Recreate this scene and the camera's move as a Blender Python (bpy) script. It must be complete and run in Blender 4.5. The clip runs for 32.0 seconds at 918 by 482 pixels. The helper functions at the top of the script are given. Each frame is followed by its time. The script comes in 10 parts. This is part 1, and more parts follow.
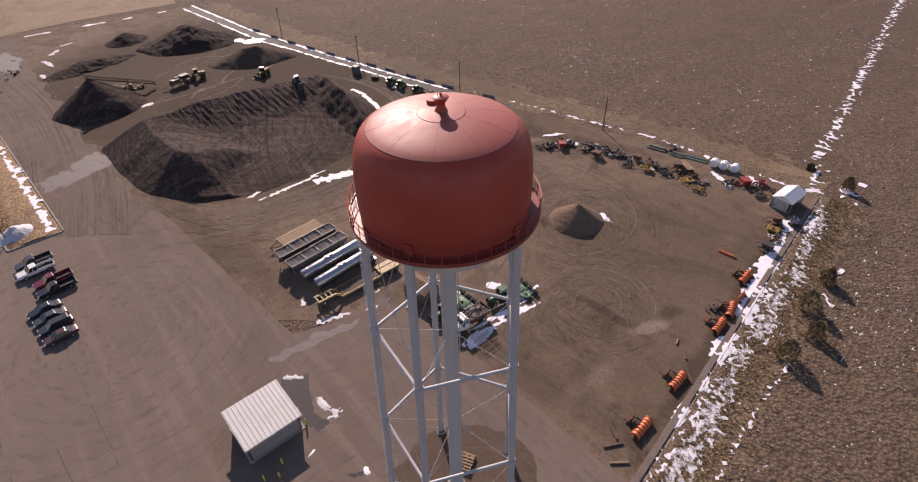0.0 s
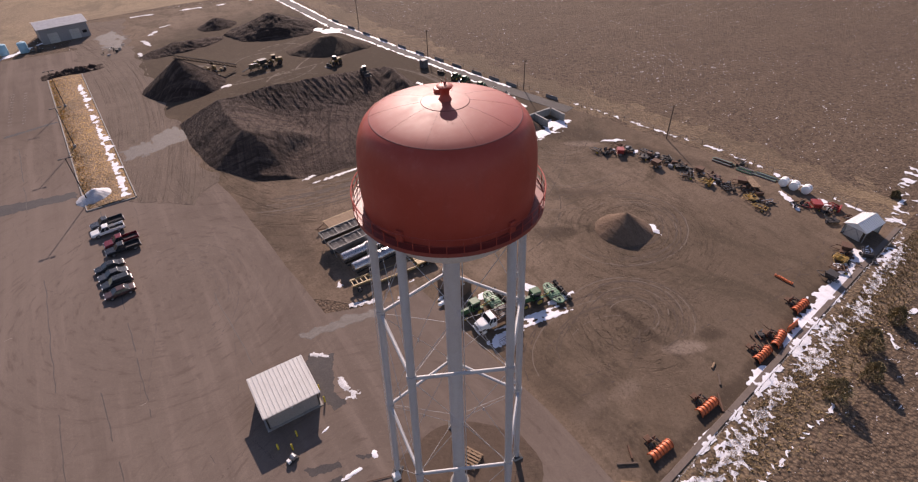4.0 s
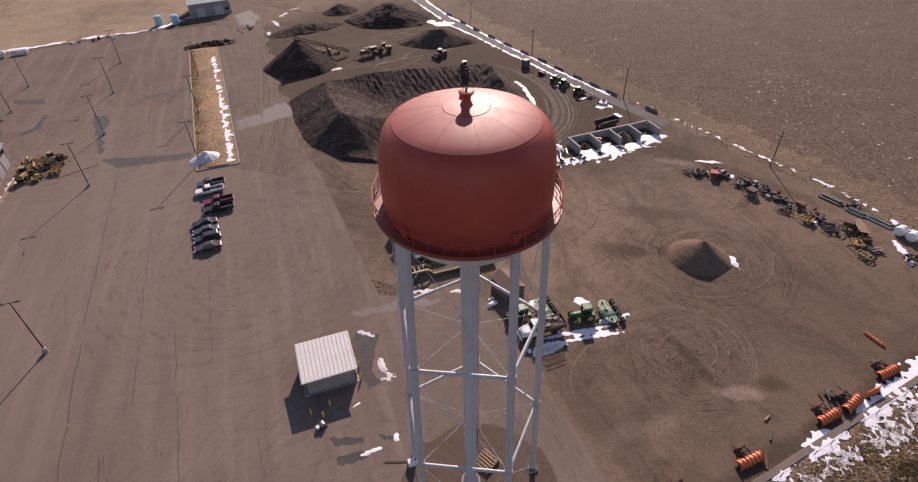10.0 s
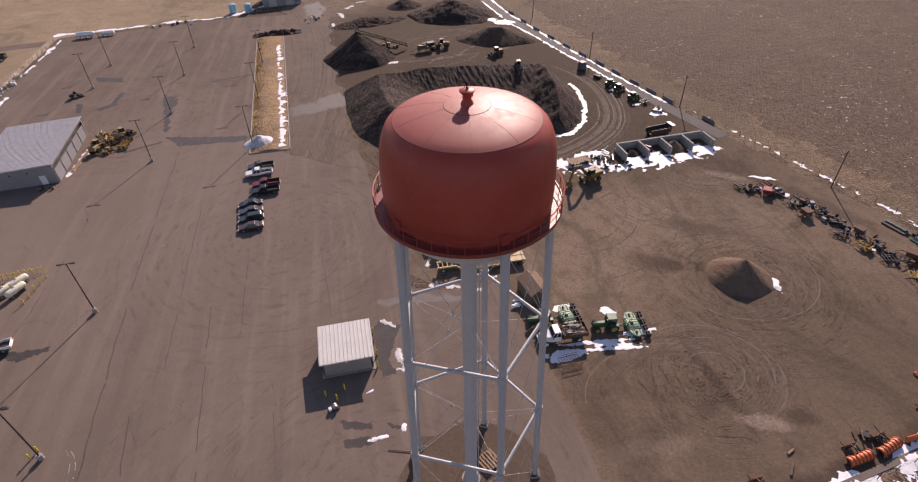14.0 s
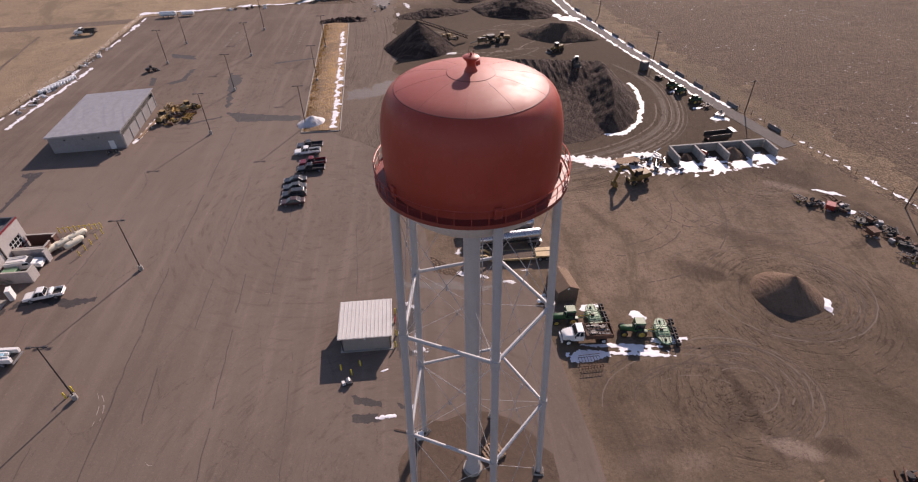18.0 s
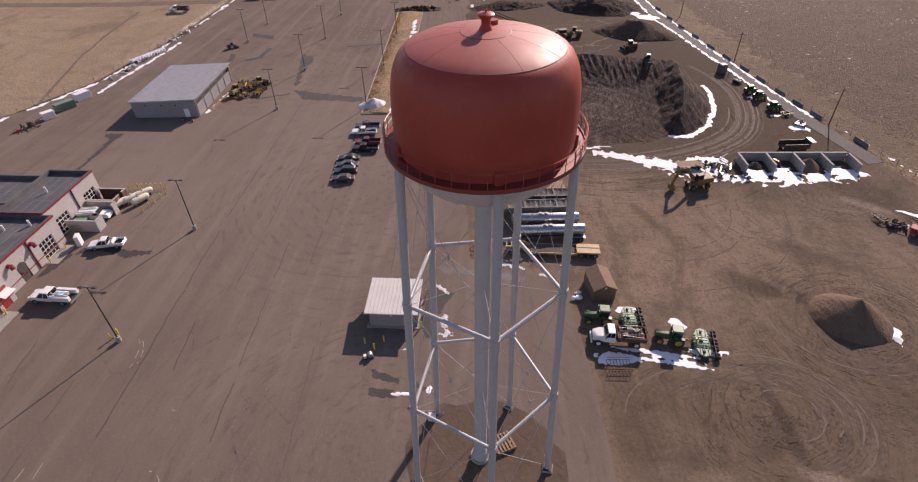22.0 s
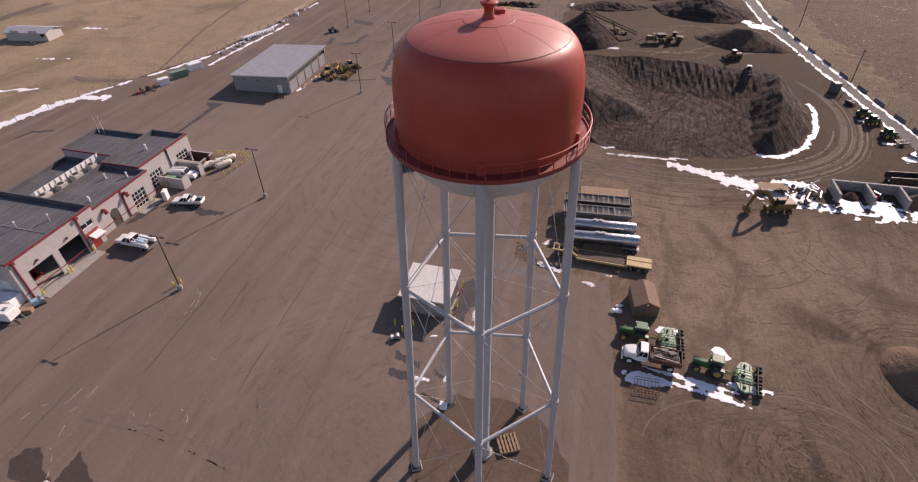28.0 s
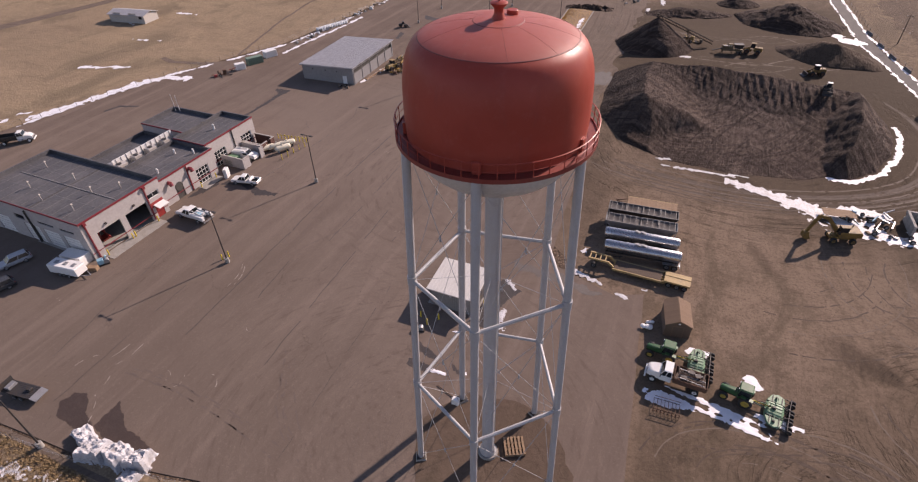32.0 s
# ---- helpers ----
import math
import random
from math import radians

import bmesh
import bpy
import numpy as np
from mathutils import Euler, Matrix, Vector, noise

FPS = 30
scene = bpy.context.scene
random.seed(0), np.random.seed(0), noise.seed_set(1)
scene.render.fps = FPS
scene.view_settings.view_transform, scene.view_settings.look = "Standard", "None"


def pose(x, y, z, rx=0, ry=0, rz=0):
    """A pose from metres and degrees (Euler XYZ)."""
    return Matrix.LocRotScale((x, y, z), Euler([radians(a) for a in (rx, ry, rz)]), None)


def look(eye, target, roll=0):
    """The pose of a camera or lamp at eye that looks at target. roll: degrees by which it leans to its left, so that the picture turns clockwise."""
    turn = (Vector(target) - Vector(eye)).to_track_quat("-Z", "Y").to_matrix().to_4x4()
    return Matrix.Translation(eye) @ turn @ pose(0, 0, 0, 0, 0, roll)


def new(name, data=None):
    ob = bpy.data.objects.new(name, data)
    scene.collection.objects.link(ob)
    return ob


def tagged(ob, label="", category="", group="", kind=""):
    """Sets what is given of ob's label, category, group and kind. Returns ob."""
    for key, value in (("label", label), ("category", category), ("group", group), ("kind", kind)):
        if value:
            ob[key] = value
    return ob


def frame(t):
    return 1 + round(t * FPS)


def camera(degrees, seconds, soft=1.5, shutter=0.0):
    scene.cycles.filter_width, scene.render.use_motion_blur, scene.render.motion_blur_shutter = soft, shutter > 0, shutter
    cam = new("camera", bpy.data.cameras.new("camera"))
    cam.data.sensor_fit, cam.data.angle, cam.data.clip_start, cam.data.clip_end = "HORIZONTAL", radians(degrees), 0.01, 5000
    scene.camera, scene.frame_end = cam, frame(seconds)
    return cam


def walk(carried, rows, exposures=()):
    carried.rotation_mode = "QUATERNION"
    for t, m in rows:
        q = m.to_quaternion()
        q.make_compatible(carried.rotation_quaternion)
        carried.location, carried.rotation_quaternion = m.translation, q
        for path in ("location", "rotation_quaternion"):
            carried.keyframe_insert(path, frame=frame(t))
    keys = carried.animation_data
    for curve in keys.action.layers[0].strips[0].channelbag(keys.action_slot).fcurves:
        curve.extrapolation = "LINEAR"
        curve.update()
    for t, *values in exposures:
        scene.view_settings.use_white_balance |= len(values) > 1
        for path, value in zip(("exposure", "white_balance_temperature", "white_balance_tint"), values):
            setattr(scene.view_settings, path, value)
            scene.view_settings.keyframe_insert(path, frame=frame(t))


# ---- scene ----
cam = camera(80.80, 32.0, 1.2)
ROWS = [  # seconds, eye, yaw, pitch, roll
    (0, -20.29, -24.90, 62.36, -40.87, -38.34, -1.30),
    (0.5, -19.86, -25.30, 62.25, -39.70, -38.30, -1.34),
    (1, -19.41, -25.67, 62.16, -38.44, -38.27, -1.37),
    (1.5, -18.93, -26.04, 62.07, -37.20, -38.24, -1.40),
    (2, -18.44, -26.40, 61.98, -36.04, -38.23, -1.43),
    (2.5, -17.99, -26.80, 61.82, -35.05, -38.23, -1.46),
    (3, -17.54, -27.17, 61.70, -34.07, -38.23, -1.48),
    (3.5, -17.08, -27.50, 61.66, -33.05, -38.23, -1.49),
    (5.5, -15.29, -28.76, 61.84, -28.70, -38.21, -1.51),
    (6, -14.84, -29.00, 61.87, -27.57, -38.20, -1.50),
    (6.5, -14.42, -29.20, 61.83, -26.39, -38.20, -1.47),
    (7, -13.97, -29.42, 61.78, -25.23, -38.20, -1.45),
    (7.5, -13.51, -29.63, 61.75, -24.08, -38.20, -1.44),
    (8, -13.06, -29.84, 61.77, -23.03, -38.21, -1.44),
    (8.5, -12.63, -30.06, 61.87, -22.03, -38.24, -1.45),
    (9, -12.19, -30.27, 62.00, -20.97, -38.27, -1.45),
    (9.5, -11.75, -30.43, 62.13, -19.91, -38.29, -1.44),
    (10, -11.30, -30.62, 62.25, -19.03, -38.31, -1.43),
    (10.5, -10.83, -30.80, 62.34, -18.21, -38.34, -1.44),
    (11, -10.37, -30.99, 62.40, -17.38, -38.36, -1.46),
    (11.5, -9.90, -31.17, 62.44, -16.57, -38.38, -1.48),
    (12, -9.41, -31.34, 62.46, -15.67, -38.39, -1.49),
    (12.5, -8.88, -31.50, 62.47, -14.66, -38.39, -1.47),
    (13, -8.35, -31.67, 62.45, -13.67, -38.39, -1.45),
    (13.5, -7.86, -31.83, 62.39, -12.71, -38.38, -1.44),
    (14, -7.39, -31.97, 62.27, -11.71, -38.38, -1.43),
    (14.5, -6.91, -32.11, 62.08, -10.66, -38.39, -1.41),
    (16.5, -4.96, -32.61, 61.15, -6.91, -38.39, -1.32),
    (17, -4.46, -32.73, 60.87, -5.98, -38.38, -1.33),
    (17.5, -3.94, -32.85, 60.57, -4.96, -38.35, -1.33),
    (18, -3.41, -32.98, 60.21, -4.17, -38.32, -1.32),
    (18.5, -2.90, -33.11, 59.82, -3.45, -38.28, -1.30),
    (19, -2.42, -33.22, 59.42, -2.65, -38.24, -1.29),
    (19.5, -1.92, -33.30, 59.06, -1.78, -38.21, -1.28),
    (20, -1.44, -33.36, 58.69, -0.72, -38.21, -1.28),
    (20.5, -0.90, -33.40, 58.37, 0.34, -38.23, -1.29),
    (21, -0.36, -33.42, 58.09, 1.48, -38.25, -1.30),
    (21.5, 0.16, -33.40, 57.88, 3.03, -38.25, -1.29),
    (22, 0.67, -33.36, 57.71, 4.40, -38.24, -1.28),
    (22.5, 1.20, -33.33, 57.55, 5.30, -38.23, -1.28),
    (23, 1.74, -33.33, 57.38, 6.05, -38.24, -1.29),
    (23.5, 2.32, -33.28, 57.24, 6.88, -38.24, -1.30),
    (24, 2.91, -33.21, 57.12, 8.09, -38.24, -1.31),
    (24.5, 3.47, -33.15, 57.02, 9.28, -38.25, -1.32),
    (25, 4.02, -33.08, 56.97, 10.37, -38.26, -1.33),
    (25.5, 4.57, -33.00, 56.94, 11.37, -38.27, -1.34),
    (27.5, 6.71, -32.71, 57.06, 15.07, -38.30, -1.41),
    (28, 7.24, -32.61, 57.09, 16.11, -38.30, -1.43),
    (28.5, 7.82, -32.51, 57.12, 17.09, -38.31, -1.44),
    (29, 8.40, -32.40, 57.15, 18.05, -38.31, -1.44),
    (29.5, 8.94, -32.31, 57.20, 19.10, -38.30, -1.44),
    (30, 9.46, -32.21, 57.23, 20.20, -38.29, -1.43),
    (30.5, 9.97, -32.10, 57.25, 21.25, -38.28, -1.43),
    (31, 10.46, -31.95, 57.24, 22.22, -38.27, -1.43),
    (31.5, 10.94, -31.80, 57.20, 23.28, -38.25, -1.43),
    (32, 11.41, -31.64, 57.14, 24.44, -38.22, -1.43),
]
walk(cam, [(t, pose(x, y, z, 90 + pitch, 0, yaw) @ pose(0, 0, 0, 0, 0, roll)) for t, x, y, z, yaw, pitch, roll in ROWS], [(0, 0.50, 7200, 28), (32, 0.50, 7200, 28)])

# ---- world and sun ----
SUN = Vector((0.428, 0.904, 0)) * math.cos(radians(29)) + Vector((0, 0, math.sin(radians(29))))
world = bpy.data.worlds.new("sky")
scene.world = world
world.use_nodes = True
wn = world.node_tree
sky = wn.nodes.new("ShaderNodeTexSky")
sky.sky_type, sky.sun_disc = "NISHITA", False
sky.sun_elevation, sky.sun_rotation = radians(29), math.atan2(0.428, 0.904)
sky.air_density, sky.dust_density, sky.altitude = 1.0, 1.2, 1600
wn.links.new(sky.outputs[0], wn.nodes["Background"].inputs[0])
wn.nodes["Background"].inputs[1].default_value = 0.11
sun = new("sun", bpy.data.lights.new("sun", "SUN"))
sun.data.energy, sun.data.angle, sun.data.color = 4.5, radians(0.5), (1.0, 0.93, 0.84)
sun.matrix_world = look(SUN * 300, (0, 0, 0))



# ---- materials ----
def nodes_of(name):
    m = bpy.data.materials.new(name)
    m.use_nodes = True
    return m, m.node_tree.nodes, m.node_tree.links, m.node_tree.nodes["Principled BSDF"]


class Graph:
    """Short ways to wire a material."""

    def __init__(self, name, rough=0.8, metal=0.0, spec=0.5, world=False):
        self.m, self.n, self.l, self.b = nodes_of(name)
        self.b.inputs["Roughness"].default_value = rough
        self.b.inputs["Metallic"].default_value = metal
        self.b.inputs["Specular IOR Level"].default_value = spec
        if world:
            self.co = self.n.new("ShaderNodeNewGeometry").outputs["Position"]
        else:
            self.co = self.n.new("ShaderNodeTexCoord").outputs["Object"]

    def mapped(self, scale=(1, 1, 1), rz=0.0, offset=(0, 0, 0)):
        q = self.n.new("ShaderNodeMapping")
        q.inputs["Scale"].default_value = scale
        q.inputs["Rotation"].default_value = (0, 0, rz)
        q.inputs["Location"].default_value = offset
        self.l.new(self.co, q.inputs["Vector"])
        return q.outputs[0]

    def noise(self, scale, detail=4, rough=0.6, co=None, distort=0.0):
        q = self.n.new("ShaderNodeTexNoise")
        q.inputs["Scale"].default_value, q.inputs["Detail"].default_value = scale, detail
        q.inputs["Roughness"].default_value, q.inputs["Distortion"].default_value = rough, distort
        self.l.new(co or self.co, q.inputs["Vector"])
        return q.outputs[0]

    def voronoi(self, scale, feature="F1", co=None):
        q = self.n.new("ShaderNodeTexVoronoi")
        q.feature = feature
        q.inputs["Scale"].default_value = scale
        self.l.new(co or self.co, q.inputs["Vector"])
        return q.outputs[0]

    def polar(self, cx, cy, kr, ka):
        """Coordinates that run round a centre: radius, angle."""
        s = self.n.new("ShaderNodeSeparateXYZ")
        self.l.new(self.co, s.inputs[0])
        dx, dy = self.math("SUBTRACT", s.outputs[0], cx), self.math("SUBTRACT", s.outputs[1], cy)
        r = self.math("SQRT", self.math("ADD", self.math("MULTIPLY", dx, dx), self.math("MULTIPLY", dy, dy)))
        a = self.math("ARCTAN2", dy, dx)
        q = self.n.new("ShaderNodeCombineXYZ")
        self.l.new(self.math("MULTIPLY", r, kr), q.inputs[0])
        self.l.new(self.math("MULTIPLY", a, ka), q.inputs[1])
        return q.outputs[0], r

    def ramp(self, fac, a, b, lo=0.0, hi=1.0):
        q = self.n.new("ShaderNodeMapRange")
        q.interpolation_type = "SMOOTHSTEP"
        for k, v in zip((1, 2, 3, 4), (a, b, lo, hi)):
            q.inputs[k].default_value = v
        self.l.new(fac, q.inputs[0])
        return q.outputs[0]

    def math(self, op, a, b=0.5):
        q = self.n.new("ShaderNodeMath")
        q.operation = op
        for k, v in enumerate((a, b)):
            if isinstance(v, (int, float)):
                q.inputs[k].default_value = v
            else:
                self.l.new(v, q.inputs[k])
        return q.outputs[0]

    def mix(self, fac, a, b):
        q = self.n.new("ShaderNodeMix")
        q.data_type = "RGBA"
        for k, v in ((0, fac), (6, a), (7, b)):
            if isinstance(v, (int, float, tuple)):
                q.inputs[k].default_value = v
            else:
                self.l.new(v, q.inputs[k])
        return q.outputs[2]

    def rnd(self):
        return self.n.new("ShaderNodeObjectInfo").outputs["Random"]

    def island(self):
        return self.n.new("ShaderNodeNewGeometry").outputs["Random Per Island"]

    def color(self, c):
        self.l.new(c, self.b.inputs["Base Color"])

    def rough(self, c):
        self.l.new(c, self.b.inputs["Roughness"])

    def bump(self, h, strength=0.4, dist=0.05):
        q = self.n.new("ShaderNodeBump")
        q.inputs["Strength"].default_value, q.inputs["Distance"].default_value = strength, dist
        self.l.new(h, q.inputs["Height"])
        self.l.new(q.outputs[0], self.b.inputs["Normal"])


def paint(name, c, rough=0.45, metal=0.0, dirt=0.35, dirt_c=(0.12, 0.09, 0.07, 1), scale=1.3, bump=0.05):
    """Painted or plain stuff with stains at two scales."""
    g = Graph(name, rough, metal)
    big, fine = g.noise(scale, 5, 0.65), g.noise(scale * 9, 3, 0.6)
    c1 = g.mix(g.ramp(big, 0.4, 0.75, 0, dirt), c, dirt_c)
    shade = tuple(v * 0.8 for v in c[:3]) + (1,)
    c2 = g.mix(g.ramp(fine, 0.35, 0.7, 0, 0.5), c1, g.mix(g.ramp(big, 0.45, 0.7, 0, dirt), shade, dirt_c))
    g.color(c2)
    g.rough(g.ramp(fine, 0.3, 0.7, max(rough - 0.1, 0.05), min(rough + 0.15, 1)))
    if bump:
        g.bump(fine, bump, 0.03)
    return g.m


def make_asphalt():
    g = Graph("worn_asphalt", 0.97, spec=0.03, world=True)
    big, mid, fine = g.noise(0.03, 4, 0.6), g.noise(0.25, 5, 0.65), g.noise(9, 3, 0.7)
    streak = g.noise(0.35, 4, 0.6, g.mapped((1.0, 0.06, 1), 0.06))
    c = g.mix(g.ramp(big, 0.35, 0.65), (0.150, 0.114, 0.093, 1), (0.184, 0.142, 0.117, 1))
    c = g.mix(g.ramp(mid, 0.42, 0.72, 0, 0.45), c, (0.130, 0.096, 0.080, 1))
    c = g.mix(g.ramp(streak, 0.5, 0.68, 0, 0.6), c, (0.222, 0.170, 0.141, 1))
    c = g.mix(g.ramp(streak, 0.46, 0.32, 0, 0.5), c, (0.128, 0.097, 0.080, 1))
    for cx, cy, near, far, tint in ((-50, 72, 20, 55, (0.225, 0.176, 0.148, 1)), (-52, 2, 12, 40, (0.138, 0.106, 0.084, 1)), (-24, 0, 6, 22, (0.145, 0.112, 0.090, 1))):
        co, r = g.polar(cx, cy, 1.0, 1.0)
        edge = g.math("ADD", r, g.math("MULTIPLY", g.math("SUBTRACT", g.noise(0.05, 4, 0.6), 0.5), 40.0))
        c = g.mix(g.ramp(edge, far, near, 0, 0.36), c, tint)
    for cx, cy, k in ((-22, 55, 1.0), (-10, -2, 1.2), (-60, 120, 0.8), (18, 88, 0.8)):
        co, r = g.polar(cx, cy, k, 4.5)
        arc = g.noise(1.0, 4, 0.65, co)
        c = g.mix(g.math("MULTIPLY", g.ramp(arc, 0.53, 0.68, 0, 0.6), g.ramp(r, 46, 20)), c, (0.112, 0.083, 0.068, 1))
        c = g.mix(g.math("MULTIPLY", g.ramp(arc, 0.44, 0.32, 0, 0.28), g.ramp(r, 46, 20)), c, (0.225, 0.172, 0.138, 1))
    stain = g.noise(0.13, 6, 0.75, None, 0.8)
    c = g.mix(g.ramp(stain, 0.66, 0.74, 0, 0.5), c, (0.075, 0.056, 0.049, 1))
    scuff = g.noise(0.5, 6, 0.8, g.mapped((1, 0.5, 1), 0.5))
    c = g.mix(g.ramp(scuff, 0.68, 0.78, 0, 0.55), c, (0.29, 0.24, 0.21, 1))
    spot = g.noise(1.1, 4, 0.7)
    c = g.mix(g.ramp(spot, 0.68, 0.76, 0, 0.55), c, (0.055, 0.042, 0.038, 1))
    c = g.mix(g.ramp(fine, 0.35, 0.65, 0, 0.32), c, (0.09, 0.07, 0.06, 1))
    mottle = g.noise(2.4, 6, 0.8)
    c = g.mix(g.ramp(mottle, 0.46, 0.34, 0, 0.35), c, (0.235, 0.184, 0.152, 1))
    crack = g.voronoi(0.11, "DISTANCE_TO_EDGE", g.mapped((1, 0.6, 1)))
    warp = g.math("ADD", crack, g.math("MULTIPLY", g.math("SUBTRACT", g.noise(0.6, 5, 0.7), 0.5), 0.16))
    c = g.mix(g.math("MULTIPLY", g.ramp(g.math("ABSOLUTE", warp), 0.0, 0.005, 0.5, 0), g.ramp(g.noise(0.04, 2), 0.52, 0.6)), c, (0.06, 0.046, 0.04, 1))
    g.color(c)
    g.bump(fine, 0.25, 0.03)
    return g.m


def make_dirt(name, a, b, dark, rings, amount=0.75, zones=(), worn=(), blots=()):
    g = Graph(name, 0.95, spec=0.07, world=True)
    big, mid, fine = g.noise(0.035, 5, 0.65), g.noise(0.3, 6, 0.7), g.noise(5, 4, 0.7)
    pale_c = tuple(min(v * 1.35, 1) for v in b[:3]) + (1,)
    c = g.mix(g.ramp(big, 0.36, 0.66), a, b)
    for cx, cy, near, far, much in worn:
        # ground driven pale and dry
        co, r = g.polar(cx, cy, 1.0, 1.0)
        edge = g.math("ADD", r, g.math("MULTIPLY", g.math("SUBTRACT", g.noise(0.10, 6, 0.7), 0.5), 26.0))
        c = g.mix(g.ramp(edge, far, near, 0, much), c, pale_c)
    smear = g.noise(0.10, 6, 0.72, g.mapped((1, 0.4, 1), -0.7), 1.4)
    c = g.mix(g.ramp(smear, 0.48, 0.66, 0, 0.55), c, (dark[0] * 1.05, dark[1] * 1.12, dark[2] * 1.1, 1))
    c = g.mix(g.ramp(mid, 0.45, 0.72, 0, 0.5), c, dark)
    h = g.math("MULTIPLY", mid, 0.7)
    for cx, cy, k, near, far in rings:
        co, r = g.polar(cx, cy, k * 1.5, 2.2)
        arc = g.noise(1.0, 6, 0.70, co, 1.6)
        w = g.math("MULTIPLY", g.ramp(r, far, near), g.ramp(g.noise(0.06, 4, 0.65, g.mapped((1, 1, 1), 0, (cx, cy, 0))), 0.36, 0.54))
        c = g.mix(g.math("MULTIPLY", g.ramp(arc, 0.50, 0.63, 0, amount), w), c, dark)
        c = g.mix(g.math("MULTIPLY", g.ramp(arc, 0.46, 0.34, 0, amount * 0.6), w), c, pale_c)
        h = g.math("SUBTRACT", h, g.math("MULTIPLY", g.ramp(arc, 0.5, 0.7), g.math("MULTIPLY", w, 0.5)))
    for turn, off in ((1.05, 0), (0.35, 20), (2.2, 55)):
        straight = g.noise(0.9, 5, 0.7, g.mapped((1.0, 0.06, 1), turn, (off, 0, 0)))
        w = g.ramp(g.noise(0.05, 3, 0.6, g.mapped((1, 1, 1), 0, (9 + off, 4, 0))), 0.48, 0.6)
        c = g.mix(g.math("MULTIPLY", g.ramp(straight, 0.54, 0.72, 0, 0.4), w), c, dark)
    pale = g.noise(0.08, 7, 0.8, None, 0.6)
    c = g.mix(g.ramp(pale, 0.58, 0.72, 0, 0.5), c, pale_c)
    scrape = g.noise(0.30, 7, 0.82, g.mapped((1, 0.35, 1), 0.9), 0.4)
    c = g.mix(g.ramp(scrape, 0.62, 0.74, 0, 0.45), c, tuple(min(v * 1.25, 1) for v in pale_c[:3]) + (1,))
    for cx, cy, near, far, much in zones:
        # ground blackened by spilled millings
        co, r = g.polar(cx, cy, 1.0, 1.0)
        edge = g.math("ADD", r, g.math("MULTIPLY", g.math("SUBTRACT", g.noise(0.12, 6, 0.7), 0.5), 30.0))
        c = g.mix(g.ramp(edge, far, near, 0, much), c, tuple(v * 0.92 for v in dark[:3]) + (1,))
    for cx, cy, rx, ry, rot, tint, much in blots:
        # oil, churned mud and scraped ground, ragged and soft at the rim
        q = g.n.new("ShaderNodeSeparateXYZ")
        g.l.new(g.co, q.inputs[0])
        dx, dy = g.math("SUBTRACT", q.outputs[0], cx), g.math("SUBTRACT", q.outputs[1], cy)
        cs, sn = math.cos(radians(rot)), math.sin(radians(rot))
        u = g.math("ADD", g.math("MULTIPLY", dx, cs / rx), g.math("MULTIPLY", dy, sn / rx))
        v = g.math("ADD", g.math("MULTIPLY", dy, cs / ry), g.math("MULTIPLY", dx, -sn / ry))
        d2 = g.math("ADD", g.math("MULTIPLY", u, u), g.math("MULTIPLY", v, v))
        frayed = g.math("ADD", d2, g.math("MULTIPLY", g.math("SUBTRACT", g.noise(0.45, 6, 0.8, g.mapped((1, 0.5, 1), radians(rot))), 0.5), 3.2))
        c = g.mix(g.ramp(frayed, 1.3, 0.0, 0, much), c, tint)
    grit = g.noise(2.2, 7, 0.82, None, 0.3)
    c = g.mix(g.ramp(grit, 0.50, 0.60, 0, 0.5), c, dark)
    c = g.mix(g.ramp(grit, 0.43, 0.33, 0, 0.5), c, pale_c)
    mud = g.noise(0.06, 6, 0.75, g.mapped((1, 1, 1), 0, (71, 13, 0)), 0.8)
    c = g.mix(g.ramp(mud, 0.59, 0.70, 0, 0.7), c, tuple(v * 0.75 for v in dark[:3]) + (1,))
    c = g.mix(g.ramp(fine, 0.3, 0.75, 0, 0.2), c, dark)
    g.color(c)
    g.bump(g.math("ADD", g.math("MULTIPLY", fine, 0.15), h), 0.7, 0.28)
    return g.m


